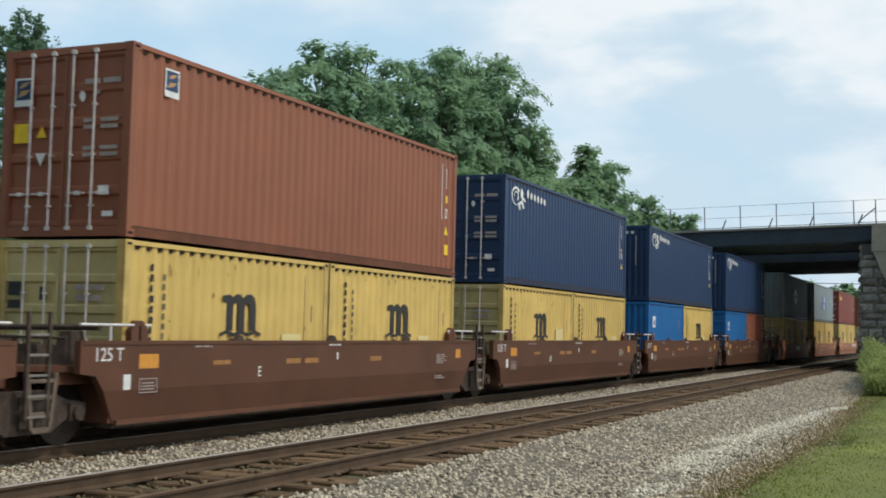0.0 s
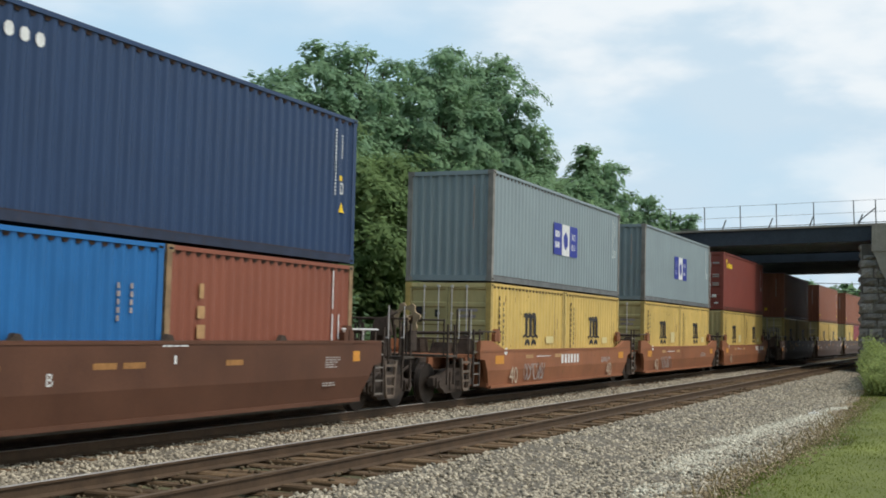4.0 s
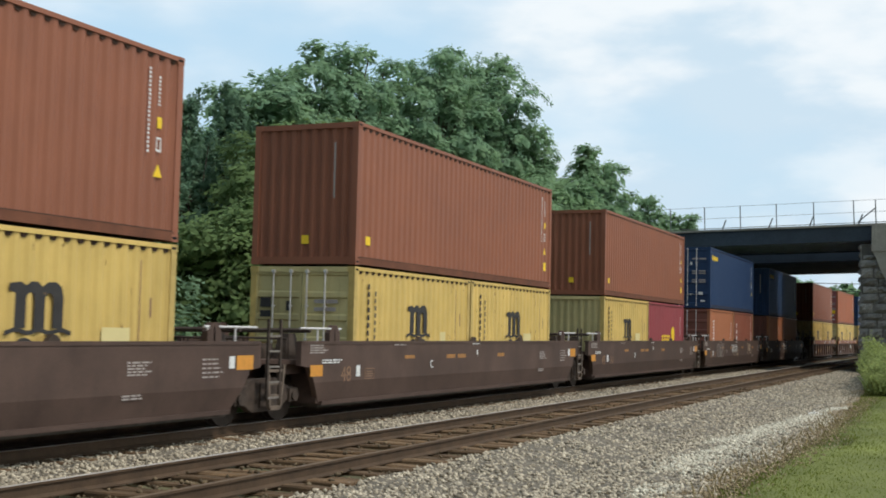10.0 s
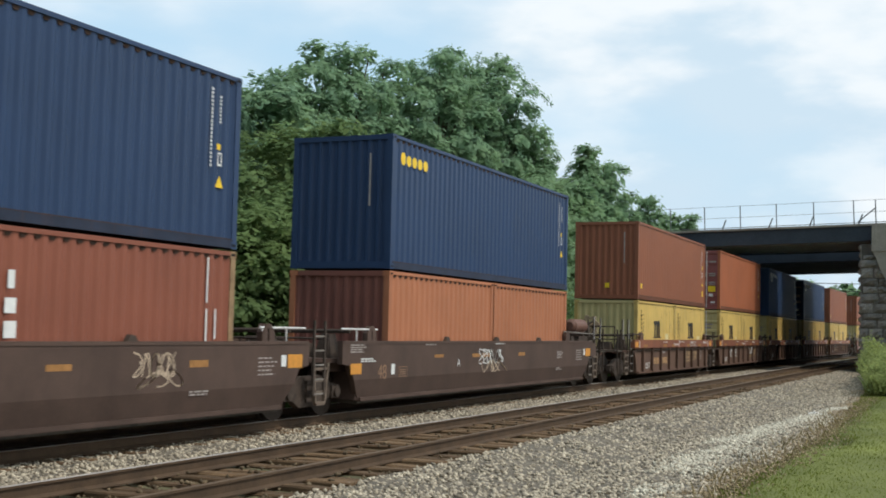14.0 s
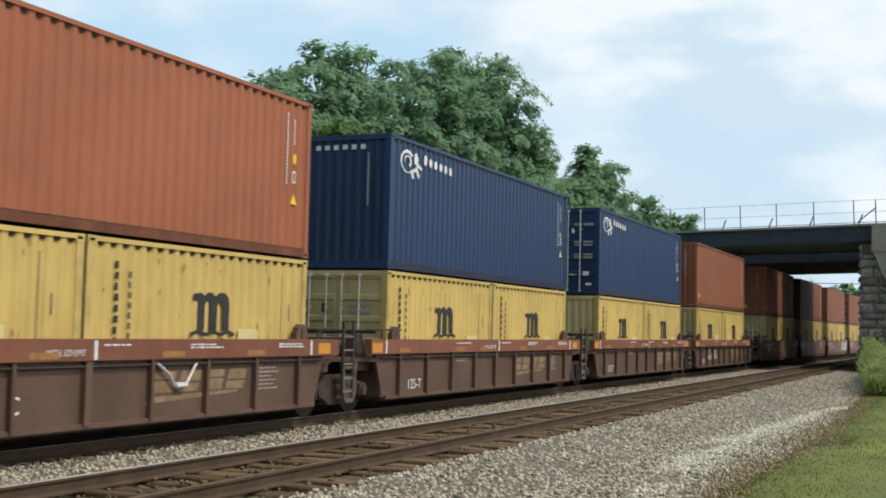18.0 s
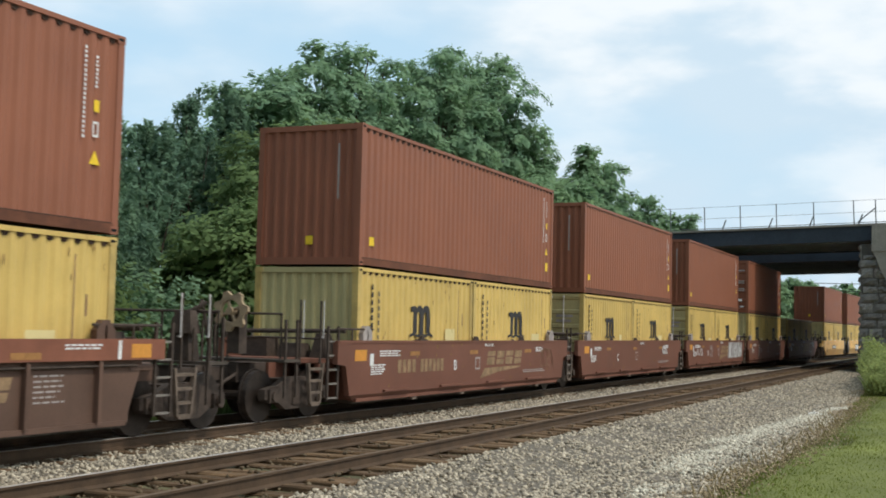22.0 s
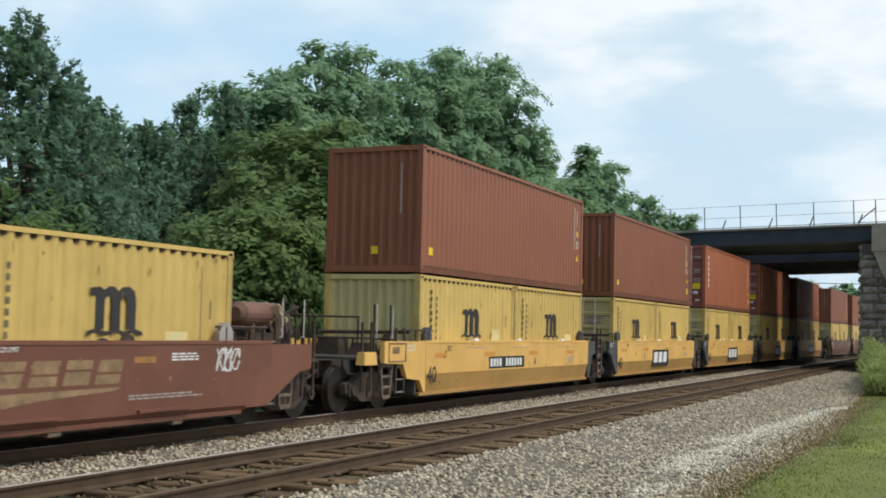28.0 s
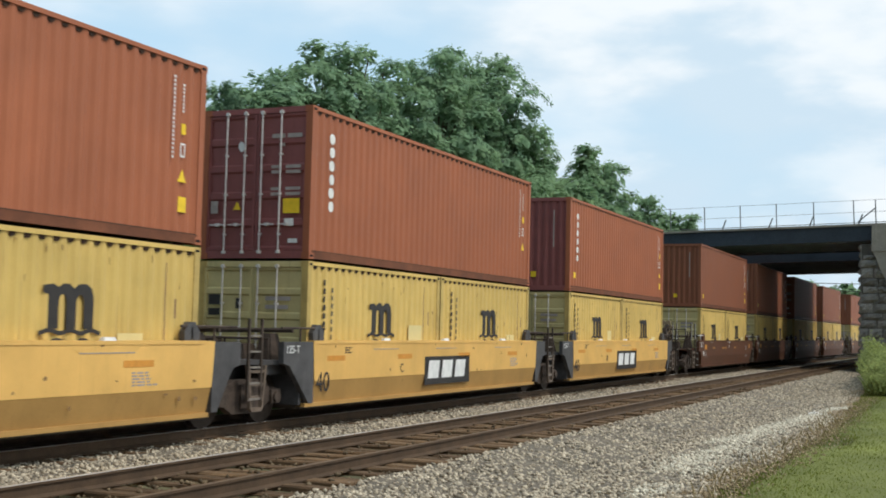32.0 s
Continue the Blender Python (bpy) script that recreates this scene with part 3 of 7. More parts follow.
def place_ladder(root, at, turn):
    """Dark stiles with rungs worn bright by boots."""
    ob = part("ladder", "ladder", M_TRUCK, ladder, root, at, turn)
    for k in range(5):
        part("rung", "rung", M_RUNG, lambda: Build().box(-0.03, 0.004, -0.2, 0.2, 0.0, 0.034), ob, (0, 0, 0.36 + k * 0.27))
    return ob


def stirrup():
    """Basket step cut from one plate: two leaning straps, a rounded foot and treads."""
    out = [(-0.30, 1.05), (-0.20, 0.32), (-0.14, 0.26), (0.14, 0.26), (0.20, 0.32), (0.30, 1.05), (0.24, 1.05), (0.15, 0.33), (-0.15, 0.33)]
    for z, w in ((0.48, 0.155), (0.70, 0.185), (0.92, 0.21)):
        out += [(-w - 0.015, z), (w, z), (w, z + 0.05), (-w - 0.02, z + 0.05)]
    return Build().prism(out + [(-0.24, 1.05)], "x", -0.06, 0.006)


def handrail(length, height):
    b = Build()
    b.tube((0, 0, height), (0, length, height), 0.022, 6)
    for y in (0.02, length * 0.5, length - 0.02):
        b.tube((0, y, 1.08), (0, y, height), 0.022, 6)
    return b


def guide():
    """Steel container guide on the sill's top edge."""
    b = Build()
    b.prism([(-0.20, 1.38), (0.20, 1.38), (0.20, 1.55), (0.07, 1.70), (-0.07, 1.70), (-0.20, 1.55)], "x", -0.16, -0.05)
    b.prism([(-0.05, 1.38), (-0.16, 1.38), (-0.05, 1.62)], "y", -0.02, 0.02)
    return b


def coupler():
    b = Build()
    b.box(-0.12, 0.12, -0.75, 0.4, 0.74, 0.98)
    b.prism([(-0.17, -0.72), (0.2, -0.72), (0.24, -1.0), (0.05, -1.06), (-0.02, -0.92), (-0.2, -0.9)], "z", 0.70, 1.02)
    b.tube((0.35, -0.2, 0.85), (0.3, -0.95, 0.55), 0.03, 6)
    return b


def brake_wheel():
    """Ratchet-edged hand wheel, a toothed ring on four spokes, its axle along y."""
    b, n = Build(), 28
    k = len(b.v)
    for y in (-0.035, 0.035):
        for i in range(n):
            t, r = 2 * math.pi * i / n, 0.37 if i % 4 < 2 else 0.29
            b.v += [(math.cos(t) * r, y, math.sin(t) * r), (math.cos(t) * 0.20, y, math.sin(t) * 0.20)]
    for i in range(n):
        p, q = k + 2 * i, k + 2 * ((i + 1) % n)
        o = 2 * n
        b.f += [(p, q, q + 1, p + 1), (p + o, p + 1 + o, q + 1 + o, q + o), (p, p + o, q + o, q), (p + 1, q + 1, q + 1 + o, p + 1 + o)]
    for a in (0.4, 1.97, 3.54, 5.11):
        b.tube((0, 0, 0), (math.cos(a) * 0.22, 0, math.sin(a) * 0.22), 0.03, 6)
    b.tube((0, -0.08, 0), (0, 0.30, 0), 0.07, 12)
    return b


def valve_block():
    """Brake valve and rigging behind the tank: a lumpy casting with bent pipes."""
    b = Build()
    b.box(-0.22, 0.22, -0.16, 0.16, 0.0, 0.62, 0.05)
    b.box(-0.12, 0.30, -0.24, 0.05, 0.46, 0.84, 0.06)
    b.tube((0.1, 0.1, 0.6), (0.1, 0.34, 1.02), 0.03, 6)
    b.tube((0.1, 0.34, 1.02), (0.1, 0.55, 0.35), 0.03, 6)
    b.tube((-0.1, -0.1, 0.7), (0.3, 0.2, 0.98), 0.035, 6)
    for k in range(3):
        b.tube((0.34, -0.2 + 0.24 * k, 0.0), (0.34, -0.2 + 0.24 * k, 0.55 + 0.14 * k), 0.022, 6)
    return b


def air_tank():
    b = Build()
    b.tube((0.0, -0.58, 0), (0.0, 0.58, 0), 0.225, 18)
    b.tube((0.0, -0.68, 0), (0.0, -0.58, 0), 0.13, 18, 0.225)
    b.tube((0.0, 0.58, 0), (0.0, 0.68, 0), 0.225, 18, 0.13)
    for y in (-0.3, 0.3):
        b.box(-0.16, 0.16, y - 0.03, y + 0.03, -0.34, -0.12)
    return b


KINDS = {  # paint, sill top, crease, low edge, label
    "brown": ("brown", 1.47, 0.77, 0.29, "oxide brown articulated well car with smooth side sills"),
    "rust": ("rust", 1.235, 0.72, 0.28, "faded orange-brown well car with low side sills"),
    "dark": ("dark", 1.46, 0.70, 0.29, "grimy dark brown well car with graffiti on its sill"),
    "ribbed": ("ribbed", 1.50, 0.70, 0.28, "dark brown well car with ribbed side panels"),
    "swoosh_car": ("swoosh_car", 1.47, 0.40, 0.28, "red-brown well car with a faded tan emblem"),
    "golden": ("golden", 1.47, 0.73, 0.28, "yellow well car with black ends and ochre lower sill"),
}


def well_car(kind, gap_front, gap_rear, lead, tail, length=12.19):
    """One unit. gap_front, gap_rear: from the container's ends to the joint or coupler face. lead, tail: it has couplers there."""
    paint, top, crease, low, label = KINDS[kind]
    mat = CARPAINT[paint]
    y0, y1 = -(length - 12.19) / 2, 12.19 + (length - 12.19) / 2
    root = tagged(new("well_car"), label, "freight car", "cars of the freight train")
    for s in (1, -1):
        rz, at = (0, (0, 0, 0)) if s > 0 else (180, (0, y0 + y1, 0))
        if kind == "ribbed":
            part("top_chord", ("chord", length), CARPAINT["chord"], lambda: Build().box(SILL_X - 0.14, SILL_X + 0.02, y0 - 1.0, y1 + 1.0, 1.20, top), root, at, (0, 0, rz))
            part("side_panel", ("panel", length), mat, lambda: Build().prism([(y0 - 0.62, 1.20), (y1 + 0.62, 1.20), (y1 + 0.25, low), (y0 - 0.25, low)], "x", SILL_X - 0.16, SILL_X - 0.09), root, at, (0, 0, rz))
            part("bottom_flange", ("flange", length, low), mat, lambda: low_flange(y0, y1, low), root, at, (0, 0, rz))
            if s > 0:
                part("brake_pipe", ("bpipe", length), M_TRUCK, lambda: Build().tube((SILL_X - 0.04, y0 - 0.4, 1.12), (SILL_X - 0.04, y1 + 0.4, 1.12), 0.022, 6), root)
                for k in range(9):
                    y = 6.095 + (k - 4) * 1.42
                    wide = k == 4
                    part("rib", ("rib", wide), mat, lambda: Build().box(0, 0.095, -0.07 if wide else -0.035, 0.07 if wide else 0.035, 0.30, 1.20), root, (SILL_X - 0.092, y, 0))
        else:
            if kind == "golden":
                # the yellow stops short of the black ends, more so at the leading end
                u0, u1 = (y0 + 0.02, y1 + 0.28) if s > 0 else (y0 - 0.28, y1 - 0.02)
                part("side_sill", ("sillup", length, s), mat, lambda: Build().prism([(u0, top), (u1, top), (u1 - 0.06, crease), (u0 + 0.06, crease)], "x", SILL_X - 0.11, SILL_X), root, at, (0, 0, rz))
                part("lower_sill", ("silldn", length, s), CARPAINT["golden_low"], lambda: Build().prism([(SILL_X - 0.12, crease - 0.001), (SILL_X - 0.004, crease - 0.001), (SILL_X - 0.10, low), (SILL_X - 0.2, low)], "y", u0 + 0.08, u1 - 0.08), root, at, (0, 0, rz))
                for ye, q in ((u0 + 0.04, -1), (u1 - 0.04, 1)):
                    reach = 1.08 if (q < 0) == (s > 0) else 0.80
                    if lead and (q < 0) == (s > 0):
                        part("end_panel", ("yend", q, s), mat, lambda: Build().prism([(0, 1.46), (q * 2.05, 1.46), (q * 2.05, 1.0), (q * 1.15, 0.97), (q * 0.95, 0.66), (q * 0.30, 0.60), (q * 0.08, 0.33), (0, 0.33)], "x", SILL_X - 0.115, SILL_X - 0.004), root, (at[0], ye if s > 0 else at[1] - ye, 0), (0, 0, rz), "yellow end panel reaching over the truck")
                        if s > 0:
                            part("panel_frame", "pframe", M_FADED, lambda: Build().box(0, 0.012, -0.42, 0.42, 1.02, 1.05).box(0, 0.012, -0.42, 0.42, 1.40, 1.43).box(0, 0.012, -0.42, -0.385, 1.05, 1.40).box(0, 0.012, 0.385, 0.42, 1.05, 1.40).box(0, 0.008, -0.22, 0.10, 1.20, 1.34), root, (SILL_X - 0.004, ye - 1.45, 0), label="framed plate on the end panel")
                            part("side_box", "sidebox", CARPAINT["golden"], lambda: Build().box(-0.10, 0.10, -0.28, 0.28, 0.0, 0.26, 0.02), root, (SILL_X - 0.06, ye - 2.75, 0.98), label="small yellow box over the truck")
                        continue
                    part("black_end", ("bend", q, s), M_BLACK, lambda: Build().prism([(0, 1.455), (q * reach, 1.455), (q * reach, 1.07), (q * (reach - 0.22), 1.02), (q * 0.16, 0.33), (0, 0.33)], "x", SILL_X - 0.115, SILL_X - 0.008), root, (at[0], ye if s > 0 else at[1] - ye, 0), (0, 0, rz))
            else:
                part("side_sill", ("sill", length, top, crease, low), mat, lambda: creased_sill(y0, y1, top, crease, low), root, at, (0, 0, rz))
            part("sill_lip", ("lip", length, top), mat, lambda: top_lip(y0, y1, top) if kind != "golden" else Build().box(SILL_X - 0.15, SILL_X + 0.012, y0 + 0.02, y1 - 0.02, top - 0.05, top + 0.006), root, at, (0, 0, rz))
            if kind == "rust":
                for q, ye in ((1, y0), (-1, y1)):
                    part("end_gusset", ("gusset", q, length), mat, lambda: Build().prism([(q * 0.75, 1.22), (-q * 0.30, 1.47), (-q * 1.04, 1.47), (-q * 1.04, 1.20)], "x", SILL_X - 0.108, SILL_X + 0.003), root, (0, ye if s > 0 else y0 + y1 - ye, 0), (0, 0, rz))
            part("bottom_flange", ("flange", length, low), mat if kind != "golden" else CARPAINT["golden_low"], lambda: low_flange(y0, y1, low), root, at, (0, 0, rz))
    if kind in ("brown", "dark", "swoosh_car"):
        for y in (2.9, 6.1, 9.4):
            part("lashing_block", "lblock", M_TRUCK, lambda: Build().prism([(-0.13, 0.0), (0.13, 0.0), (0.06, 0.085), (-0.05, 0.10)], "x", -0.10, -0.02), root, (SILL_X, y, top + 0.006))
    part("well_floor", ("floor", length), M_STEEL, lambda: Build().box(-1.26, 1.26, y0 - 0.2, y1 + 0.2, 0.22, 0.34), root)
    dark = M_BLACK if kind == "golden" else mat
    for at, rz in (((0, y0 - 0.3, 0), 0), ((0, y1 + 0.3, 0), 180)):
        part("end_deck", "deck", dark, lambda: end_deck(1), root, at, (0, 0, rz))
    # trucks
    if lead:
        bogie(root, -gap_front + 1.75)
    if tail:
        bogie(root, 12.19 + gap_rear - 1.75)
    else:
        bogie(root, 12.19 + gap_rear)
    for at, rz, has, gap in ((y0, 0, lead, gap_front), (y1, 180, tail, gap_rear)):
        s = 1 if rz == 0 else -1
        edge = at - s * 0.95
        for sx in (1, -1):
            turn = (0, 0, 0 if sx > 0 else 180)
            if not has and s < 0:
                place_ladder(root, (sx * 1.30, 12.19 + gap - 0.12, 0.10), turn) if sx > 0 else part("ladder", "ladder", M_TRUCK, ladder, root, (sx * 1.30, 12.19 + gap - 0.12, 0.10), turn)
                part("step", "stirrup", M_DUSTY, stirrup, root, (sx * 1.29, 12.19 + gap - 0.02, 0), turn)
            elif has:
                place_ladder(root, (sx * 1.30, edge - s * 0.15, 0), turn) if sx > 0 else part("ladder", "ladder", M_TRUCK, ladder, root, (sx * 1.30, edge - s * 0.15, 0), turn)
                part("step", "stirrup", M_DUSTY, stirrup, root, (sx * 1.28, edge - s * 0.75, 0), turn)
            part("container_guide", "guide", M_GREYMARK if kind == "swoosh_car" else dark, guide, root, (sx * SILL_X, at + s * (1.35 if kind == "dark" and has else 0.28), 0.07), turn)
        if kind != "dark" or not has:
            far = 1.0
            part("grab_rail", ("grab", s), M_ROD if kind in ("brown", "dark") else M_TRUCK, lambda: Build().tube((0, -s * far, 1.70), (0, s * 0.55, 1.70), 0.022, 6).tube((0, -s * 0.35, 1.20), (0, -s * 0.35, 1.70), 0.02, 6).tube((0, s * 0.45, 1.40), (0, s * 0.45, 1.70), 0.02, 6), root, (1.30, at, 0), label="horizontal grab rail over the sill")
        part("platform_gear", ("pgear", s), M_TRUCK, lambda: Build().box(-0.95, -0.35, -0.30, 0.25, 1.10, 1.52, 0.05).box(-0.1, 0.45, -0.35, 0.15, 1.10, 1.40, 0.06).tube((-1.1, 0.1, 1.62), (1.2, 0.1, 1.66), 0.045, 6).box(0.55, 0.95, -0.2, 0.25, 1.08, 1.60, 0.10), root, (0, at - s * 0.55, 0), label="grimy platform gear at the car's end")
        part("cross_rail", "rail_cross", M_TRUCK, lambda: handrail(1.9, 1.50), root, (0.95, edge + s * 0.1, 0), (0, 0, 90))
        if has:
            out = abs(at - (0 if s > 0 else 12.19))
            for d in (1.50, 2.25):
                part("grab_iron", "grab", M_ROD, lambda: Build().tube((0, 0, 1.52), (0, 0, 2.22), 0.012, 6).tube((0, 0, 1.54), (-0.06, 0, 1.54), 0.012, 6), root, (1.30, at - s * d, 0), label="pale thin grab iron")
                part("end_post", "endpost", M_TRUCK, lambda: Build().box(-0.016, 0.016, -0.016, 0.016, 1.04, 2.22), root, (1.27, at - s * (d + 0.06), 0))
            if kind in ("dark", "swoosh_car") and (kind == "dark" or s < 0):
                far = 1.5 if kind == "dark" else 2.45
                shape = [(0.9, top - 0.06), (far, top - 0.06), (far, 1.0), (0.9, 0.95)] if kind == "dark" else [(0.3, top - 0.06), (far, top - 0.06), (far, 0.97), (2.0, 0.90), (0.95, 0.36), (0.3, 0.36)]
                part("end_plate", ("eplate", kind, s), mat, lambda: Build().prism([(-s * u, w) for u, w in shape], "x", SILL_X - 0.10, SILL_X - 0.006), root, (0, at, 0))
            if kind == "dark":
                part("grab_rail", ("grabrail", s), M_RUNG, lambda: Build().tube((0, -s * 1.6, 1.68), (0, s * 1.75, 1.74), 0.018, 6), root, (1.30, at, 0), label="dull worn steel grab rail")
            part("coupler", "coupler", M_TRUCK, coupler, root, (0, (-gap + 0.95) if s > 0 else 12.19 + gap - 0.95, 0), (0, 0, rz))
            part("draft_sill", "draft", M_TRUCK, lambda: Build().box(-0.30, 0.30, -2.5, 0.0, 0.70, 1.04), root, (0, at - s * 0.4, 0), (0, 0, rz))
            part("end_walkway", "walkway", M_STEEL, lambda: Build().box(-1.28, 1.28, -0.55, 0, 1.08, 1.13), root, (0, at - s * 2.3, 0), (0, 0, rz))
            part("handrail", "rail_end", M_TRUCK, lambda: handrail(2.3, 1.95), root, (1.15, at - s * 2.75, 0), (0, 0, 90))
            for sx in (1.24, -1.24):
                part("ladder", "ladder", M_TRUCK, ladder, root, (sx, at - s * 2.55, 0.1), (0, 0, 0 if sx > 0 else 180))
            if s < 0 and kind == "swoosh_car":
                part("brake_wheel", "bwheel", M_DISC, brake_wheel, root, (0.75, at + 1.95, 1.80))
                part("brake_stand", "bstand", M_TRUCK, lambda: Build().box(-0.12, 0.12, 0.1, 0.35, 1.1, 1.9), root, (0.75, at + 1.85, 0))
            if s < 0 and kind in ("swoosh_car", "dark"):
                part("air_tank", "tank", M_TANK, air_tank, root, (0.62, at + 1.68, 1.93), label="faded brown cylindrical air reservoir")
                part("tank_stand", "tstand", M_TRUCK, lambda: Build().box(-0.3, 0.5, -0.5, 0.6, 1.12, 1.60), root, (0.4, at + 1.60, 0))
            if s < 0:
                tagged(part("valve_block", "valve", M_TRUCK, valve_block, root, (0.55, at + 2.62, 1.12)), kind="stuff")
            elif kind != "golden":
                part("brake_wheel", "bwheel", M_DISC, brake_wheel, root, (0.35, at - 3.20, 1.98))
                part("brake_stand", "bstand", M_TRUCK, lambda: Build().box(-0.12, 0.12, 0.1, 0.35, 1.1, 1.9), root, (0.35, at - 3.20, 0.12))
    return root


def scribble(root, y0, y1, z0, z1, seed, mat, strokes=7, width=0.022, label="white spray-painted graffiti"):
    """Looping sprayed strokes on the near sill."""
    rng = random.Random(seed)

    def make():
        b = Build()
        n = max(2, strokes)
        for k in range(n):
            cy = y0 + (y1 - y0) * (k + 0.5) / n
            cz, hw, hh = (z0 + z1) / 2, (y1 - y0) / n * rng.uniform(0.45, 0.8), (z1 - z0) / 2
            a, c, ph, ph2 = rng.choice((1, 2, 2, 3)), rng.choice((1, 2, 3)), rng.uniform(0, 6), rng.uniform(0, 6)
            pts = [(cy + hw * math.sin(a * t + ph), cz + hh * rng.uniform(0.85, 1.0) * math.sin(c * t + ph2)) for t in [i * 5.2 / 22 for i in range(23)]]
            for (ya, za), (yb, zb) in zip(pts, pts[1:]):
                d = math.hypot(yb - ya, zb - za) or 1
                ny, nz = -(zb - za) / d * width, (yb - ya) / d * width
                i = len(b.v)
                x = 0.001 + 0.0002 * (k % 5)
                b.v += [(x, ya + ny, za + nz), (x, yb + ny, zb + nz), (x, yb - ny, zb - nz), (x, ya - ny, za - nz)]
                b.f.append((i, i + 1, i + 2, i + 3))
        return b
    return tagged(part("graffiti", ("scribble", y0, y1, z0, seed), mat, make, root, (SILL_X + 0.004, 0, MARK_UP), label=label), kind="stuff")


def text_block(root, y0, y1, z1, lines, mat, seed, step=0.045):
    """A block of unread stencil lines."""
    rng = random.Random(seed)
    r = []
    for k in range(lines):
        u = y0
        stop = y0 + (y1 - y0) * rng.uniform(0.6, 1.0)
        while u < stop:
            l = rng.uniform(0.06, 0.2)
            r.append((round(u, 3), round(min(u + l, stop), 3), round(z1 - k * step - 0.026, 3), round(z1 - k * step, 3)))
            u += l + 0.035
    return tagged(car_bars(root, r, mat), kind="stuff")


def slanted(y0, y1, z0, z1, n, lean=0.10):
    """A row of leaning strokes that stand in for an emblem's letters."""
    out = []
    p = (y1 - y0) / n
    for k in range(n):
        u, w, h = y0 + k * p, p * 0.80, z1 - z0
        cut = 0.44 if k % 2 else 0.58
        for a, b in ((0.0, cut - 0.05), (cut + 0.05, 1.0)):
            out.append(((u + lean * a, z0 + h * a), (u + w + lean * a, z0 + h * a), (u + w + lean * b, z0 + h * b), (u + lean * b, z0 + h * b)))
    return out


def car_poly(root, outlines, mat, name="emblem", label="", x=0.001):
    def make():
        b = Build()
        for o in outlines:
            b.prism(list(o), "x", 0.0, 0.002)
        return b
    ob = part(name, ("cpoly", tuple(tuple(o) for o in outlines)), mat, make, root, (SILL_X + x, 0, MARK_UP), label=label)
    return tagged(ob, kind="stuff") if len(outlines) > 1 else ob


LETTER = {1: "E", 2: "D", 3: "C", 4: "B", 8: "B", 9: "C", 10: "D", 11: "E", 12: "A", 13: "B", 14: "C", 15: "D", 16: "E", 17: "A", 18: "B", 19: "C", 20: "D", 21: "E", 22: "A", 23: "A", 24: "E", 25: "D", 26: "C", 27: "B"}


def letters_on(root, text, size, mat, y, z, x=0.003):
    return lettering(text, size, mat, root, (SILL_X + x, y, z + MARK_UP), (90, 0, 90))


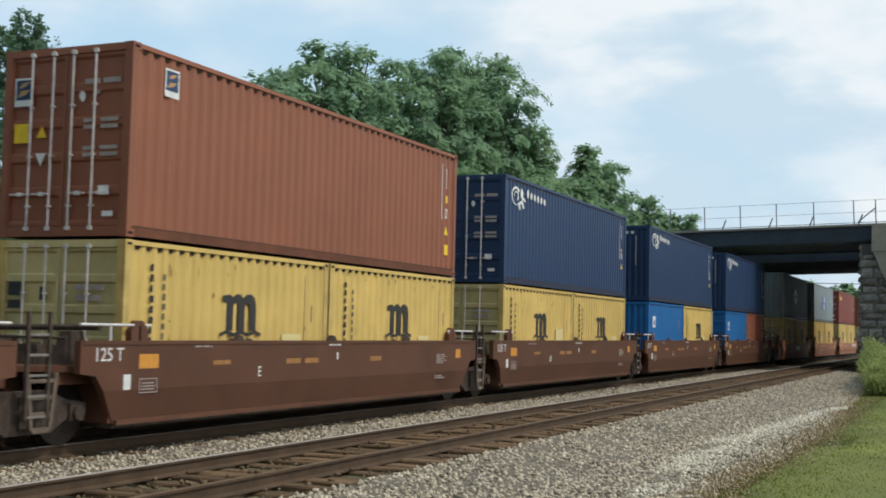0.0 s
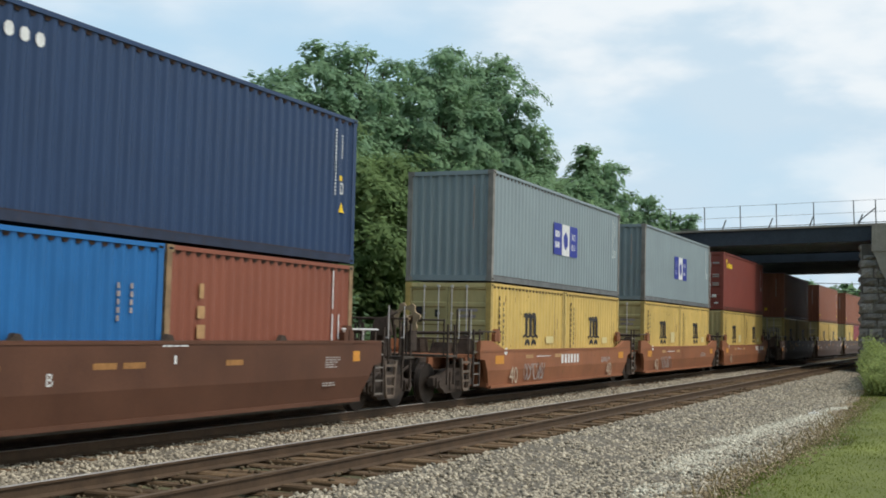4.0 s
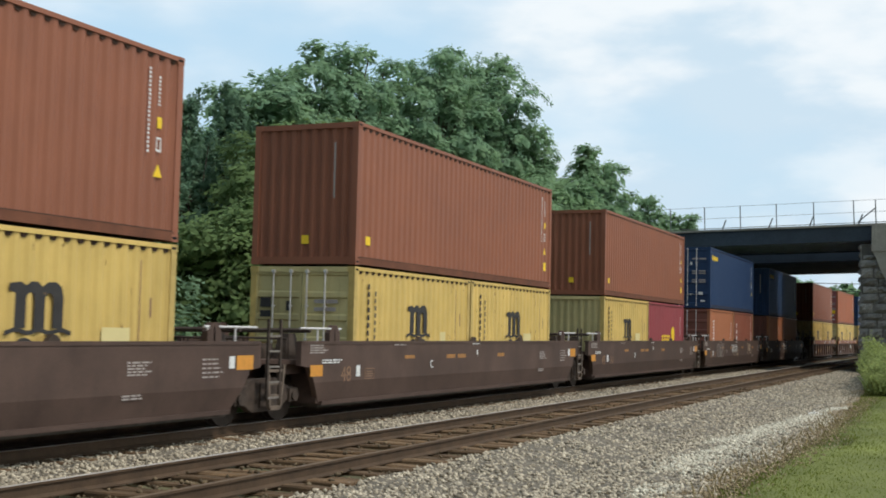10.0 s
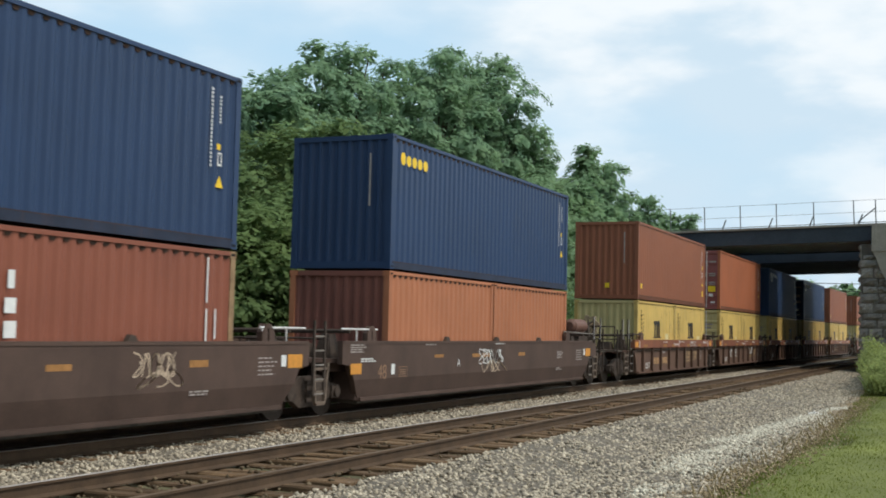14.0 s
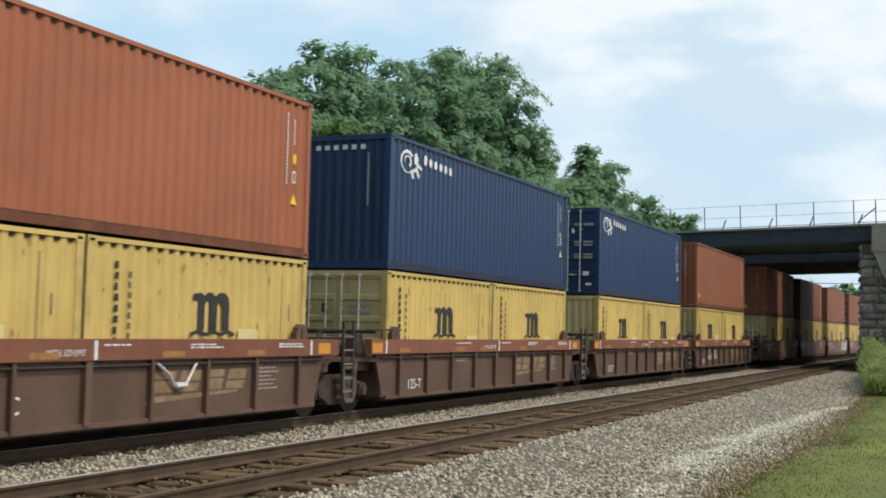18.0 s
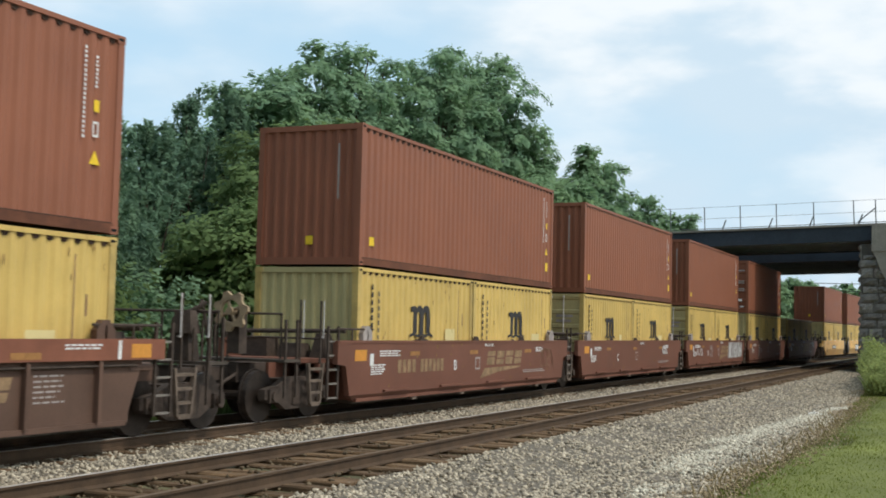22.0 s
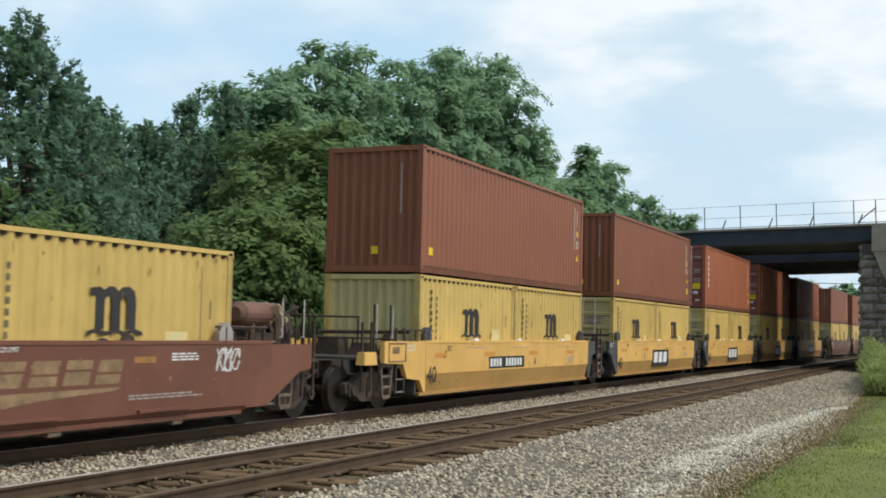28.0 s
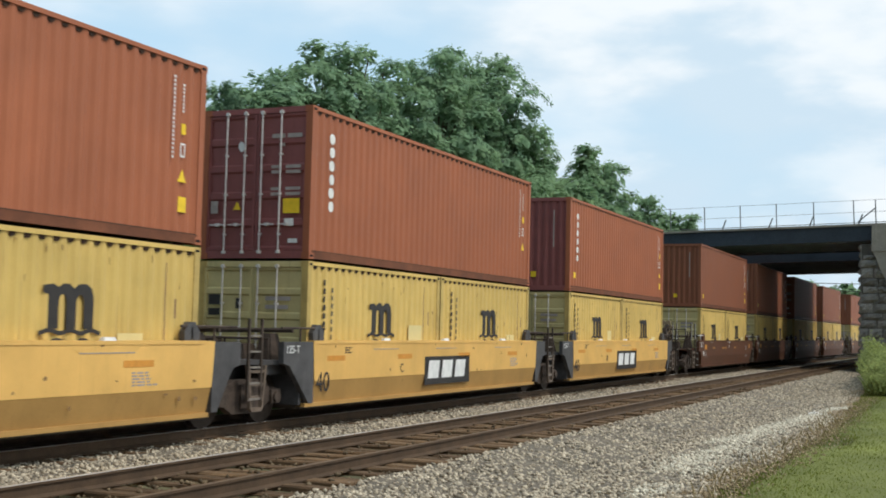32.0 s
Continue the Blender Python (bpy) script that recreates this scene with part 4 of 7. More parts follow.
def dress_car(root, kind, i):
    """Stencils, reflectors and graffiti on one unit."""
    rng = random.Random(900 + i)
    m = M_WHITE
    if kind in ("brown", "dark"):
        e = -0.78 if kind == "brown" else -2.0
        if kind == "brown":
            letters_on(root, "125 T", 0.27, M_WHITE, e, 1.12, 0.004)
        ro = 0.0 if kind == "brown" else -2.15
        car_bars(root, [(0.22 + ro, 0.68 + ro, 1.0 + ro * 0.12, 1.21 + ro * 0.12)], M_ORANGE, "reflector", "orange reflector panel")
        car_bars(root, [(0.24, 0.66, 0.84, 0.855), (0.24, 0.66, 0.64, 0.655), (0.24, 0.255, 0.655, 0.84), (0.645, 0.66, 0.655, 0.84)] + [(0.30, 0.58 + 0.02 * (q % 2), 0.685 + q * 0.045, 0.705 + q * 0.045) for q in range(3)], M_GREYMARK if kind == "brown" else M_FADED, "data_plate")
        car_bars(root, [(-0.12, 0.04, 0.70, 0.92)], M_WHITE, "tag", "small white route tag")
        for y in (2.1, 4.35, 5.0, 7.6):
            car_bars(root, [(y, y + 0.5, 1.0 if y > 3 else 1.02, 1.09)], M_GRIMY, "reflector", "grimy orange reflector strip")
        text_block(root, 1.6, 2.3, 1.33, 1, M_GREYMARK, i)
        text_block(root, 5.9, 6.6, 1.34, 1, m, i + 50)
        if i in LETTER:
            letters_on(root, LETTER[i], 0.25, M_WHITE, 3.42, 0.80)
        if i != 11:
            text_block(root, 10.9, 11.5, 1.10, 5, M_GREYMARK, i + 70)
        text_block(root, 10.8, 11.4, 0.62, 2, M_GREYMARK, i + 90)
        rt = (12.0, 12.28, 1.0, 1.2) if kind == "brown" else (13.72, 14.22, 0.92, 1.16)
        car_bars(root, [rt], M_ORANGE, "reflector", "orange reflector panel")
        if kind == "dark":
            text_block(root, 12.75, 13.4, 1.12, 5, M_GREYMARK, i + 71, 0.07)
            car_bars(root, [(13.5, 13.66, 0.95, 1.15)], M_WHITE, "tag", "small white route tag")
        car_bars(root, [(6.2, 6.26, 1.05, 1.18)], m, "tick")
        if kind == "dark":
            letters_on(root, "48", 0.42, M_FADED, -0.75, 0.62)
            text_block(root, -1.95, -1.2, 1.33, 4, M_GREYMARK, i + 5)
            text_block(root, -1.5, -0.7, 1.05, 2, M_WHITE, i + 6)
            if i in (8,):
                car_bars(root, [(1.55, 3.65, 1.12, 1.14), (1.55, 3.65, 0.74, 0.76)] + [(1.58 + k * 0.2, 1.72 + k * 0.2, 0.82, 1.05) for k in range(4)] + [(2.6 + k * 0.18, 2.72 + k * 0.18, 0.82, 1.05) for k in range(6)], M_FADED, "number_marking")
                car_bars(root, [(1.5, 1.95, 1.17, 1.27), (4.1, 4.6, 1.12, 1.22)], M_GRIMY, "reflector", "grimy orange reflector strip")
            if i in (11, 12):
                scribble(root, 4.8, 6.4, 0.82, 1.20, i, M_WHITE, 6, 0.013)
                scribble(root, 5.1, 6.7, 0.62, 0.92, i + 3, M_OLDPALE, 3, 0.013)
            if i == 11:
                scribble(root, 0.9, 2.7, 0.60, 1.26, i + 20, M_GREYMARK, 8, 0.015)
            if i == 11:
                scribble(root, 9.4, 10.4, 0.86, 1.24, i + 40, M_OLDPALE, 5, 0.013)
                scribble(root, 9.6, 10.6, 0.70, 0.96, i + 43, M_OLDPALE, 3, 0.013)
                car_bars(root, [(10.78, 11.28, 0.99, 1.10)], M_GRIMY, "reflector", "grimy orange reflector strip")
    if kind == "rust":
        letters_on(root, "40", 0.62, M_OLDPALE, 1.05, 0.28)
        if i == 5:
            letters_on(root, "40", 0.62, M_OLDPALE, 10.2, 0.24)
        car_bars(root, [(0.0, 0.62, 0.80, 1.02)], M_ORANGE, "reflector", "orange reflector panel")
        car_bars(root, [(2.3, 2.9, 0.92, 1.02), (4.8, 5.4, 0.92, 1.02)], M_TAN, "reflector", "orange reflector strips")
        car_poly(root, [blob(0.75, 1.12, 0.12, 0.10, 9, i)], M_WHITE, "tag", "white round tag")
        text_block(root, 3.2, 4.6, 0.98, 1, M_WHITE, i)
        text_block(root, 9.6, 10.8, 0.86, 4, M_GREYMARK, i + 30)
        car_bars(root, [(11.7, 12.3, 0.80, 1.02)], M_ORANGE, "reflector", "orange reflector panel")
        if i == 7:
            car_bars(root, [(8.85 + k * 0.26, 9.01 + k * 0.26, 0.86, 1.08) for k in range(4)] + [(10.3 + k * 0.23, 10.45 + k * 0.23, 0.86, 1.08) for k in range(6)], M_WHITE, "number_marking")
        if i == 5:
            car_bars(root, [(5.4, 5.6, 0.74, 1.0), (5.72, 5.92, 0.74, 1.0), (6.04, 6.2, 0.74, 1.0), (6.32, 6.5, 0.74, 1.0), (6.62, 6.8, 0.74, 1.0), (6.92, 7.1, 0.74, 1.0)], M_WHITE, "number_marking")
        if i in (5, 6):
            scribble(root, 2.2, 3.9, 0.32, 0.78, i, M_GREYMARK, 7, 0.016)
    if kind == "ribbed":
        car_bars(root, [(6.15, 6.22, 1.14, 1.41), (-0.35, -0.28, 1.14, 1.41), (12.1, 12.17, 1.14, 1.41)], M_WHITE, "white_tick")
        for y in (0.3, 3.4, 4.9, 7.7, 10.0):
            car_bars(root, [(y, y + 0.55, 1.16, 1.25)], M_GRIMY, "reflector", "grimy orange reflector strip")
        car_bars(root, [(-0.95, -0.5, 1.16, 1.36)], M_ORANGE, "reflector", "orange reflector panel")
        car_bars(root, [(12.4, 12.85, 1.16, 1.36)], M_ORANGE, "reflector", "orange reflector panel")
        for u in (3.4, 6.35, 8.4, 11.0):
            ob = text_block(root, u, u + 0.9, 1.36, 1 if u < 8 else 2, M_WHITE, i * 10 + int(u))
            ob.location.x = SILL_X + 0.022
        ob = text_block(root, 3.6, 4.4, 0.98, 2, M_GREYMARK, i)
        ob.location.x = SILL_X - 0.088
        ob = text_block(root, 10.55, 11.2, 0.95, 6, M_GREYMARK, i + 20, 0.07)
        ob.location.x = SILL_X - 0.088
        letters_on(root, "125-T", 0.30, M_WHITE, 0.95, 0.36, -0.086)
        letters_on(root, LETTER[i], 0.34, M_WHITE, 4.65, 0.45, -0.086)
        letters_on(root, "WELL LD LMT", 0.125, M_WHITE, 5.2, 1.20, 0.022)
        if i == 14:
            part("pipe_loop", "ploop", M_ROD, lambda: Build().tube((0, -0.62, 1.10), (0, -0.30, 0.92), 0.024, 6).tube((0, -0.30, 0.92), (0, -0.15, 0.75), 0.024, 6).tube((0, -0.15, 0.75), (0, 0.12, 0.75), 0.05, 6).tube((0, 0.12, 0.75), (0, 0.38, 1.08), 0.024, 6), root, (SILL_X - 0.03, 8.25, 0.04), label="sagging grey brake pipe loop")
        ob = car_poly(root, slanted(7.6, 10.2, 0.62, 0.94, 4), M_OLDTAN, label="faded tan railroad emblem")
        ob.location.x = SILL_X - 0.088
        ob = car_poly(root, [((7.45, 0.46), (9.9, 0.56), (9.9, 0.60), (7.5, 0.56))], M_OLDTAN, "swoosh")
        ob.location.x = SILL_X - 0.088
        if i in (13, 17):
            ob = car_bars(root, [(2.3 + k * 0.22, 2.44 + k * 0.22, 0.5, 0.74) for k in range(4)] + [(3.35 + k * 0.2, 3.47 + k * 0.2, 0.5, 0.74) for k in range(6)], M_TAN, "number_marking")
            ob.location.x = SILL_X - 0.088
        if i in (14, 17):
            for u0, u1, sd in ((2.1, 2.9, i), (3.5, 4.2, i + 31)):
                ob = scribble(root, u0, u1, 0.55, 0.98, sd, M_WHITE, 4, 0.015)
                ob.location.x = SILL_X - 0.086
        if i == 13:
            ob = scribble(root, 8.2, 9.5, 1.15, 1.37, 61, M_GREYMARK, 6, 0.012)
            ob.location.x = SILL_X + 0.023
        for ob in root.children:
            if ob.name.startswith(("white_tick", "reflector")):
                ob.location.x = SILL_X + 0.022
    if kind == "swoosh_car":
        letters_on(root, LETTER[i], 0.34, M_WHITE, 3.45 if i in (19, 20, 21) else 4.6, 0.72)
        letters_on(root, "WELL LD LMT", 0.10, M_WHITE, 6.55, 1.26)
        if i in (18, 20, 22):
            car_poly(root, slanted(6.7, 9.3, 0.80, 1.14, 4), M_OLDTAN, label="faded tan railroad emblem")
            car_poly(root, [((6.30, 0.48), (7.6, 0.62), (9.12, 0.70), (9.2, 0.745), (6.58, 0.72))], M_OLDTAN, "swoosh", "faded tan wedge-shaped stripe")
        car_bars(root, [(-0.35, 0.15, 1.0, 1.22)], M_ORANGE, "reflector", "orange reflector panel")
        car_bars(root, [(0.3, 0.46, 0.90, 1.14)], M_WHITE, "tag", "small white route tag")
        for y in (2.2, 5.6, 9.5):
            car_bars(root, [(y, y + 0.5, 1.08, 1.17)], M_GRIMY, "reflector", "grimy orange reflector strip")
        text_block(root, 0.75, 1.9, 1.20, 3, M_WHITE, i + 9)
        text_block(root, 0.35, 1.1, 0.92, 5, M_WHITE, i + 19)
        text_block(root, 9.4, 11.6, 0.62, 2, M_GREYMARK, i + 29)
        text_block(root, 10.4, 11.2, 1.22, 3, M_WHITE, i + 39)
        car_bars(root, [(5.95, 6.25, 0.70, 1.0)], M_GREYMARK, "data_plate")
        car_bars(root, [(5.99, 6.21, 0.74, 0.96)], CARPAINT["swoosh_car"], "data_panel").location.x += 0.003
        if i in (18, 22):
            car_bars(root, [(1.6 + k * 0.24, 1.76 + k * 0.24, 0.72, 1.0) for k in range(4)] + [(2.75 + k * 0.22, 2.9 + k * 0.22, 0.72, 1.0) for k in range(6)], M_OLDTAN, "number_marking")
        if i == 18:
            scribble(root, 10.8, 11.9, 0.66, 1.2, i, M_FADED, 4, 0.012)
        if i == 20:
            scribble(root, 1.15, 2.3, 0.72, 1.02, 77, M_WHITE, 5, 0.014)
            scribble(root, 4.0, 4.6, 0.62, 1.20, 78, M_GREYMARK, 3, 0.014)
            scribble(root, 8.6, 12.4, 0.52, 1.34, i, M_WHITE, 16, 0.034)
            scribble(root, 8.8, 12.2, 0.5, 1.3, i + 1, M_GREYMARK, 14, 0.03)
        if i == 22:
            scribble(root, 5.5, 6.0, 0.45, 1.15, i, M_GREYMARK, 2, 0.016)
            scribble(root, 11.6, 12.2, 0.90, 1.30, i + 7, M_WHITE, 3, 0.014)
        if i in (19, 21):
            scribble(root, 2.55 if i == 21 else 10.1, 2.85 if i == 21 else 10.9, 0.5 if i == 21 else 0.86, 1.2, i, M_WHITE, 2 if i == 21 else 4, 0.014)
        for k in range(4):
            part("step_plate", "splate", CARPAINT["swoosh_car"], lambda: Build().box(SILL_X - 0.12, SILL_X + 0.06, 0, 1.25, 0.425, 0.465), root, (0, 0.9 + k * 2.9, 0))
            part("tie_down", "tdown", M_DUSTY, lambda: Build().box(SILL_X - 0.2, SILL_X - 0.02, 0, 0.24, 0.20, 0.25), root, (0, 2.4 + k * 2.7, 0))
    if kind in ("golden", "rust", "swoosh_car"):
        worn = []
        for k in range(16):
            y, z = rng.uniform(0.2, 12.0), rng.uniform(0.42, 1.36 if kind != "rust" else 1.1)
            worn.append(blob(y, z, rng.uniform(0.008, 0.05), rng.uniform(0.012, 0.05), 7, k))
        car_poly(root, worn, M_CHIP, "rust_spot", x=0.0025)
    if kind == "golden":
        letters_on(root, "40", 0.52, M_INK, 0.14, 0.46)
        if i in (23,):
            car_bars(root, [(3.9, 6.5, 0.70, 1.0)], M_INK, "number_panel", "black number panel")
            car_bars(root, [(4.0 + k * 0.21, 4.14 + k * 0.21, 0.75, 0.95) for k in range(4)] + [(5.1 + k * 0.21, 5.24 + k * 0.21, 0.75, 0.95) for k in range(6)], M_WHITE, "number_marking").location.x += 0.003
            letters_on(root, "A", 0.26, M_INK, 7.3, 0.74)
        else:
            car_bars(root, [(4.98, 7.58, 0.42, 1.05)], M_INK, "emblem_panel", "black emblem panel")
            t = [((u, 0.56), (u + 0.58, 0.56), (u + 0.66, 0.96), (u + 0.08, 0.96)) for u in (5.14, 5.90, 6.66)]
            letters_on(root, LETTER[i], 0.26, M_INK, 3.72, 0.74)
            car_poly(root, t, M_WHITE, label="white blocks on a black panel", x=0.006)
        for y in (0.55, 3.6, 6.9, 10.2):
            car_bars(root, [(y, y + 0.7, 1.02, 1.12)], M_ORANGE, "reflector", "faded orange reflector strip")
        text_block(root, 1.25, 1.55, 1.28, 3, M_INK, i)
        text_block(root, 10.4, 11.0, 0.95, 5, M_GREYMARK, i + 3)
        letters_on(root, "125-T", 0.20, M_WHITE, -0.95, 1.18, -0.004)
        for u in (2.1, 5.2, 8.9):
            car_poly(root, [((u, 1.395), (u + 0.35, 1.24), (u + 1.55, 1.24), (u + 1.85, 1.395))], CARPAINT["golden"], "pocket_plate")
            car_poly(root, [((u + 0.33, 1.24), (u + 0.37, 1.225), (u + 1.55, 1.225), (u + 1.55, 1.24))], M_GREYMARK, "pocket_edge", x=0.004)
        for u in (3.1, 6.2, 9.9):
            part("lashing_ring", "ring", M_WHITE, lambda: Build().box(-0.10, 0.0, -0.14, 0.14, 1.40, 1.46, 0.02), root, (SILL_X, u, 0.065))


def car_bars(root, rects, mat, name="stencil", label=""):
    """Marks (y0, y1, z0, z1) on the near sill."""
    ob = part(name, ("cbars", tuple(rects)), mat, lambda: bars_mesh(rects), root, (SILL_X + 0.001, 0, MARK_UP), label=label)
    return tagged(ob, kind="stuff") if len(rects) > 1 else ob


# ------------------------------------------------------------------ the train
FRONT = [-0.8, 14.69, 30.18, 45.79, 61.50, 81.24, 97.05, 112.82, 133.85, 151.93, 169.80, 187.69, 205.71, 226.43, 242.31, 257.87,
         273.59, 289.12, 308.80, 324.18, 339.64, 355.03, 370.39, 390.04, 405.94, 421.51, 437.13, 452.99, 472.58, 488.2, 503.8, 519.5, 539.1, 554.7]
SPEC = [  # car kind, upper (paint, leading end), lower pair
    ("brown", ("red", "blank"), ("yellow", "yellow"), "blank"),
    ("brown", ("red", "doors"), ("yellow", "yellow"), "doors"),
    ("brown", ("blue", "doors"), ("yellow", "yellow"), "doors"),
    ("brown", ("blue", "blank"), ("sky_blue", "yellow"), "blank"),
    ("brown", ("blue", "blank"), ("sky_blue", "brick"), "doors"),
    ("rust", ("grey", "blank"), ("yellow", "yellow"), "doors"),
    ("rust", ("grey", "blank"), ("yellow", "yellow"), "doors"),
    ("rust", ("maroon", "doors"), ("yellow", "yellow"), "blank"),
    ("dark", ("red", "blank"), ("yellow", "yellow"), "doors"),
    ("dark", ("red", "blank"), ("yellow", "yellow"), "doors"),
    ("dark", ("red", "blank"), ("yellow", "magenta"), "blank"),
    ("dark", ("blue", "doors"), ("orange", "brick"), "doors"),
    ("dark", ("blue", "blank"), ("orange", "orange"), "blank"),
    ("ribbed", ("red", "blank"), ("yellow", "yellow"), "blank"),
    ("ribbed", ("rust_red", "doors"), ("yellow", "yellow"), "doors"),
    ("ribbed", ("blue", "blank"), ("yellow", "yellow"), "doors"),
    ("ribbed", ("blue", "doors"), ("yellow", "yellow"), "blank"),
    ("ribbed", ("red", "blank"), ("yellow", "yellow"), "blank"),
    ("swoosh_car", ("red", "blank"), ("yellow", "yellow"), "blank"),
    ("swoosh_car", ("red", "blank"), ("yellow", "yellow"), "doors"),
    ("swoosh_car", ("red", "blank"), ("yellow", "yellow"), "doors"),
    ("swoosh_car", ("red", "doors"), ("yellow", "yellow"), "blank"),
    ("swoosh_car", None, ("yellow", "yellow"), "doors"),
    ("golden", ("red", "blank"), ("yellow", "yellow"), "blank"),
    ("golden", ("red", "blank"), ("yellow", "yellow"), "doors"),
    ("golden", ("rust_red", "doors"), ("yellow", "yellow"), "doors"),
    ("golden", ("rust_red", "doors"), ("yellow", "yellow"), "doors"),
    ("golden", ("rust_red", "blank"), ("yellow", "yellow"), "doors"),
    ("brown", ("red", "blank"), ("yellow", "yellow"), "doors"),
    ("brown", ("red", "blank"), ("yellow", "yellow"), "doors"),
    ("brown", ("red", "doors"), ("yellow", "yellow"), "blank"),
    ("brown", ("red", "blank"), ("yellow", "yellow"), "blank"),
    ("brown", ("red", "blank"), ("yellow", "yellow"), "doors"),
    ("brown", ("red", "blank"), ("yellow", "yellow"), "doors"),
]
Z_LOW, Z_UP = 0.366, 2.996
CURVE_S, CURVE_K = 72.24, 0.000583


def travelled(t):
    return 13.06277 * t + 0.0005296 * (t - 16) ** 2 - 0.00010444 * (t - 16) ** 3


def on_track(s, z, offset=MID):
    """The pose at distance s along the train's track, which bends gently beyond the bridge."""
    u = max(0.0, s - CURVE_S)
    a = CURVE_K * u
    x = (1 - math.cos(a)) / CURVE_K
    y = min(s, CURVE_S) + math.sin(a) / CURVE_K
    return pose(x + offset * math.cos(a), y - offset * math.sin(a), z, 0, 0, -math.degrees(a))


MOVING = []      # (thing, distance of its origin at the clip's start, height)


def ride(thing, s, z):
    MOVING.append((thing, s, z))
    return thing


COLOUR = {"red": "red oxide", "rust_red": "faded red", "maroon": "maroon", "blue": "navy blue", "sky_blue": "mid blue", "yellow": "yellow",
          "grey": "grey-green", "orange": "orange", "brick": "brick red", "magenta": "wine red"}


SEEDS = [0]


def yellow_marks(first, blank_front):
    marks = [mark_m(3.12), mark_column(0.62, M_INK, 9, 2.26, 0.118, 0.158), mark_column(0.93, M_FADEINK, 8, 2.12, 0.105, 0.15)]
    rng = random.Random(40 + int(blank_front) + 2 * first + 4 * SEEDS[0])
    SEEDS[0] = (SEEDS[0] + 1) % 5
    marks.append(mark_side([(5.2, 5.222, 1.0, 2.3), (5.45, 5.49, 1.45, 1.75)], M_FADED, "faded_stencil"))
    spots = []
    for k in range(14):
        y, z = rng.uniform(0.2, 5.9), rng.choice((rng.uniform(2.1, 2.44), rng.uniform(0.95, 1.6), rng.uniform(1.0, 2.4)))
        spots.append(blob(y, z, rng.uniform(0.005, 0.016), rng.uniform(0.015, 0.09), 7, k))
    marks.append(mark_poly(spots, M_CHIP, "rust_spot"))
    u = rng.uniform(3.75, 4.5)
    marks.append(mark_side([(u, u + rng.uniform(0.3, 0.7), 1.02, rng.uniform(1.2, 1.5))], M_REPAINT, "paint_patch", "paler yellow touch-up patch"))
    if not blank_front:
        marks.append(mark_front([(-0.98, -0.72, 1.75, 1.95), (-0.98, -0.72, 1.55, 1.68), (-0.36, -0.24, 1.68, 1.88)], M_INK, "door_mark", 0.012))
        marks.append(mark_front([(0.30, 0.85, 1.84, 1.92), (0.30, 0.80, 1.68, 1.76)], M_GREYMARK, "door_mark", 0.012))
    return marks


def lower_marks(i, k, paint, low_end):
    if paint == "yellow":
        return yellow_marks(k, low_end == "blank" or k > 0)
    if paint == "sky_blue":
        return [mark_side([(0.72, 1.12, 1.62, 2.05)], M_WHITE, "emblem_panel", "white emblem tile"), mark_poly([blob(0.92, 1.8, 0.10, 0.13, 9, 2)], M_BLUEMARK),
                mark_column(5.0, M_GREYMARK, 5, 1.95, 0.09, 0.12), mark_column(5.3, M_GREYMARK, 4, 1.95, 0.09, 0.12)]
    if paint == "orange" and k == 0 and i == 11:
        r = []
        for q in range(4):
            z = 2.05 - q * 0.27
            r += [(0.78, 1.08, z - 0.08, z), (0.86, 1.08, z - 0.20, z - 0.13)]
        return [mark_side(r, M_WHITE, "painted_lettering"), mark_column(5.3, M_WHITE, 8, 2.0, 0.07, 0.10), mark_column(5.55, M_GREYMARK, 8, 2.1, 0.07, 0.10)]
    if paint == "brick":
        m = M_WHITE if i == 11 else M_TAN
        return [mark_side([(0.90, 1.02, 1.78, 2.02), (0.86, 1.06, 1.46, 1.66), (0.86, 1.08, 1.14, 1.36)], m, "painted_lettering"), mark_side([(5.27, 5.31, 1.72, 2.46), (5.27, 5.31, 1.0, 1.62), (5.52, 5.56, 1.14, 1.62)], M_WHITE, "stencil_line", "thin white stencil lines")]
    if paint == "magenta":
        r = [(2.2 + q * 0.36, 2.46 + q * 0.36, z, z + 0.09) for q in range(4) for z in (1.10, 1.23)]
        return [mark_side(r, M_YMARK, "painted_lettering"), mark_poly([blob(4.1, 1.38, 0.30, 0.34, 10, 8)], M_YMARK), mark_column(5.4, M_WHITE, 8, 2.1, 0.07, 0.1)]
    return []


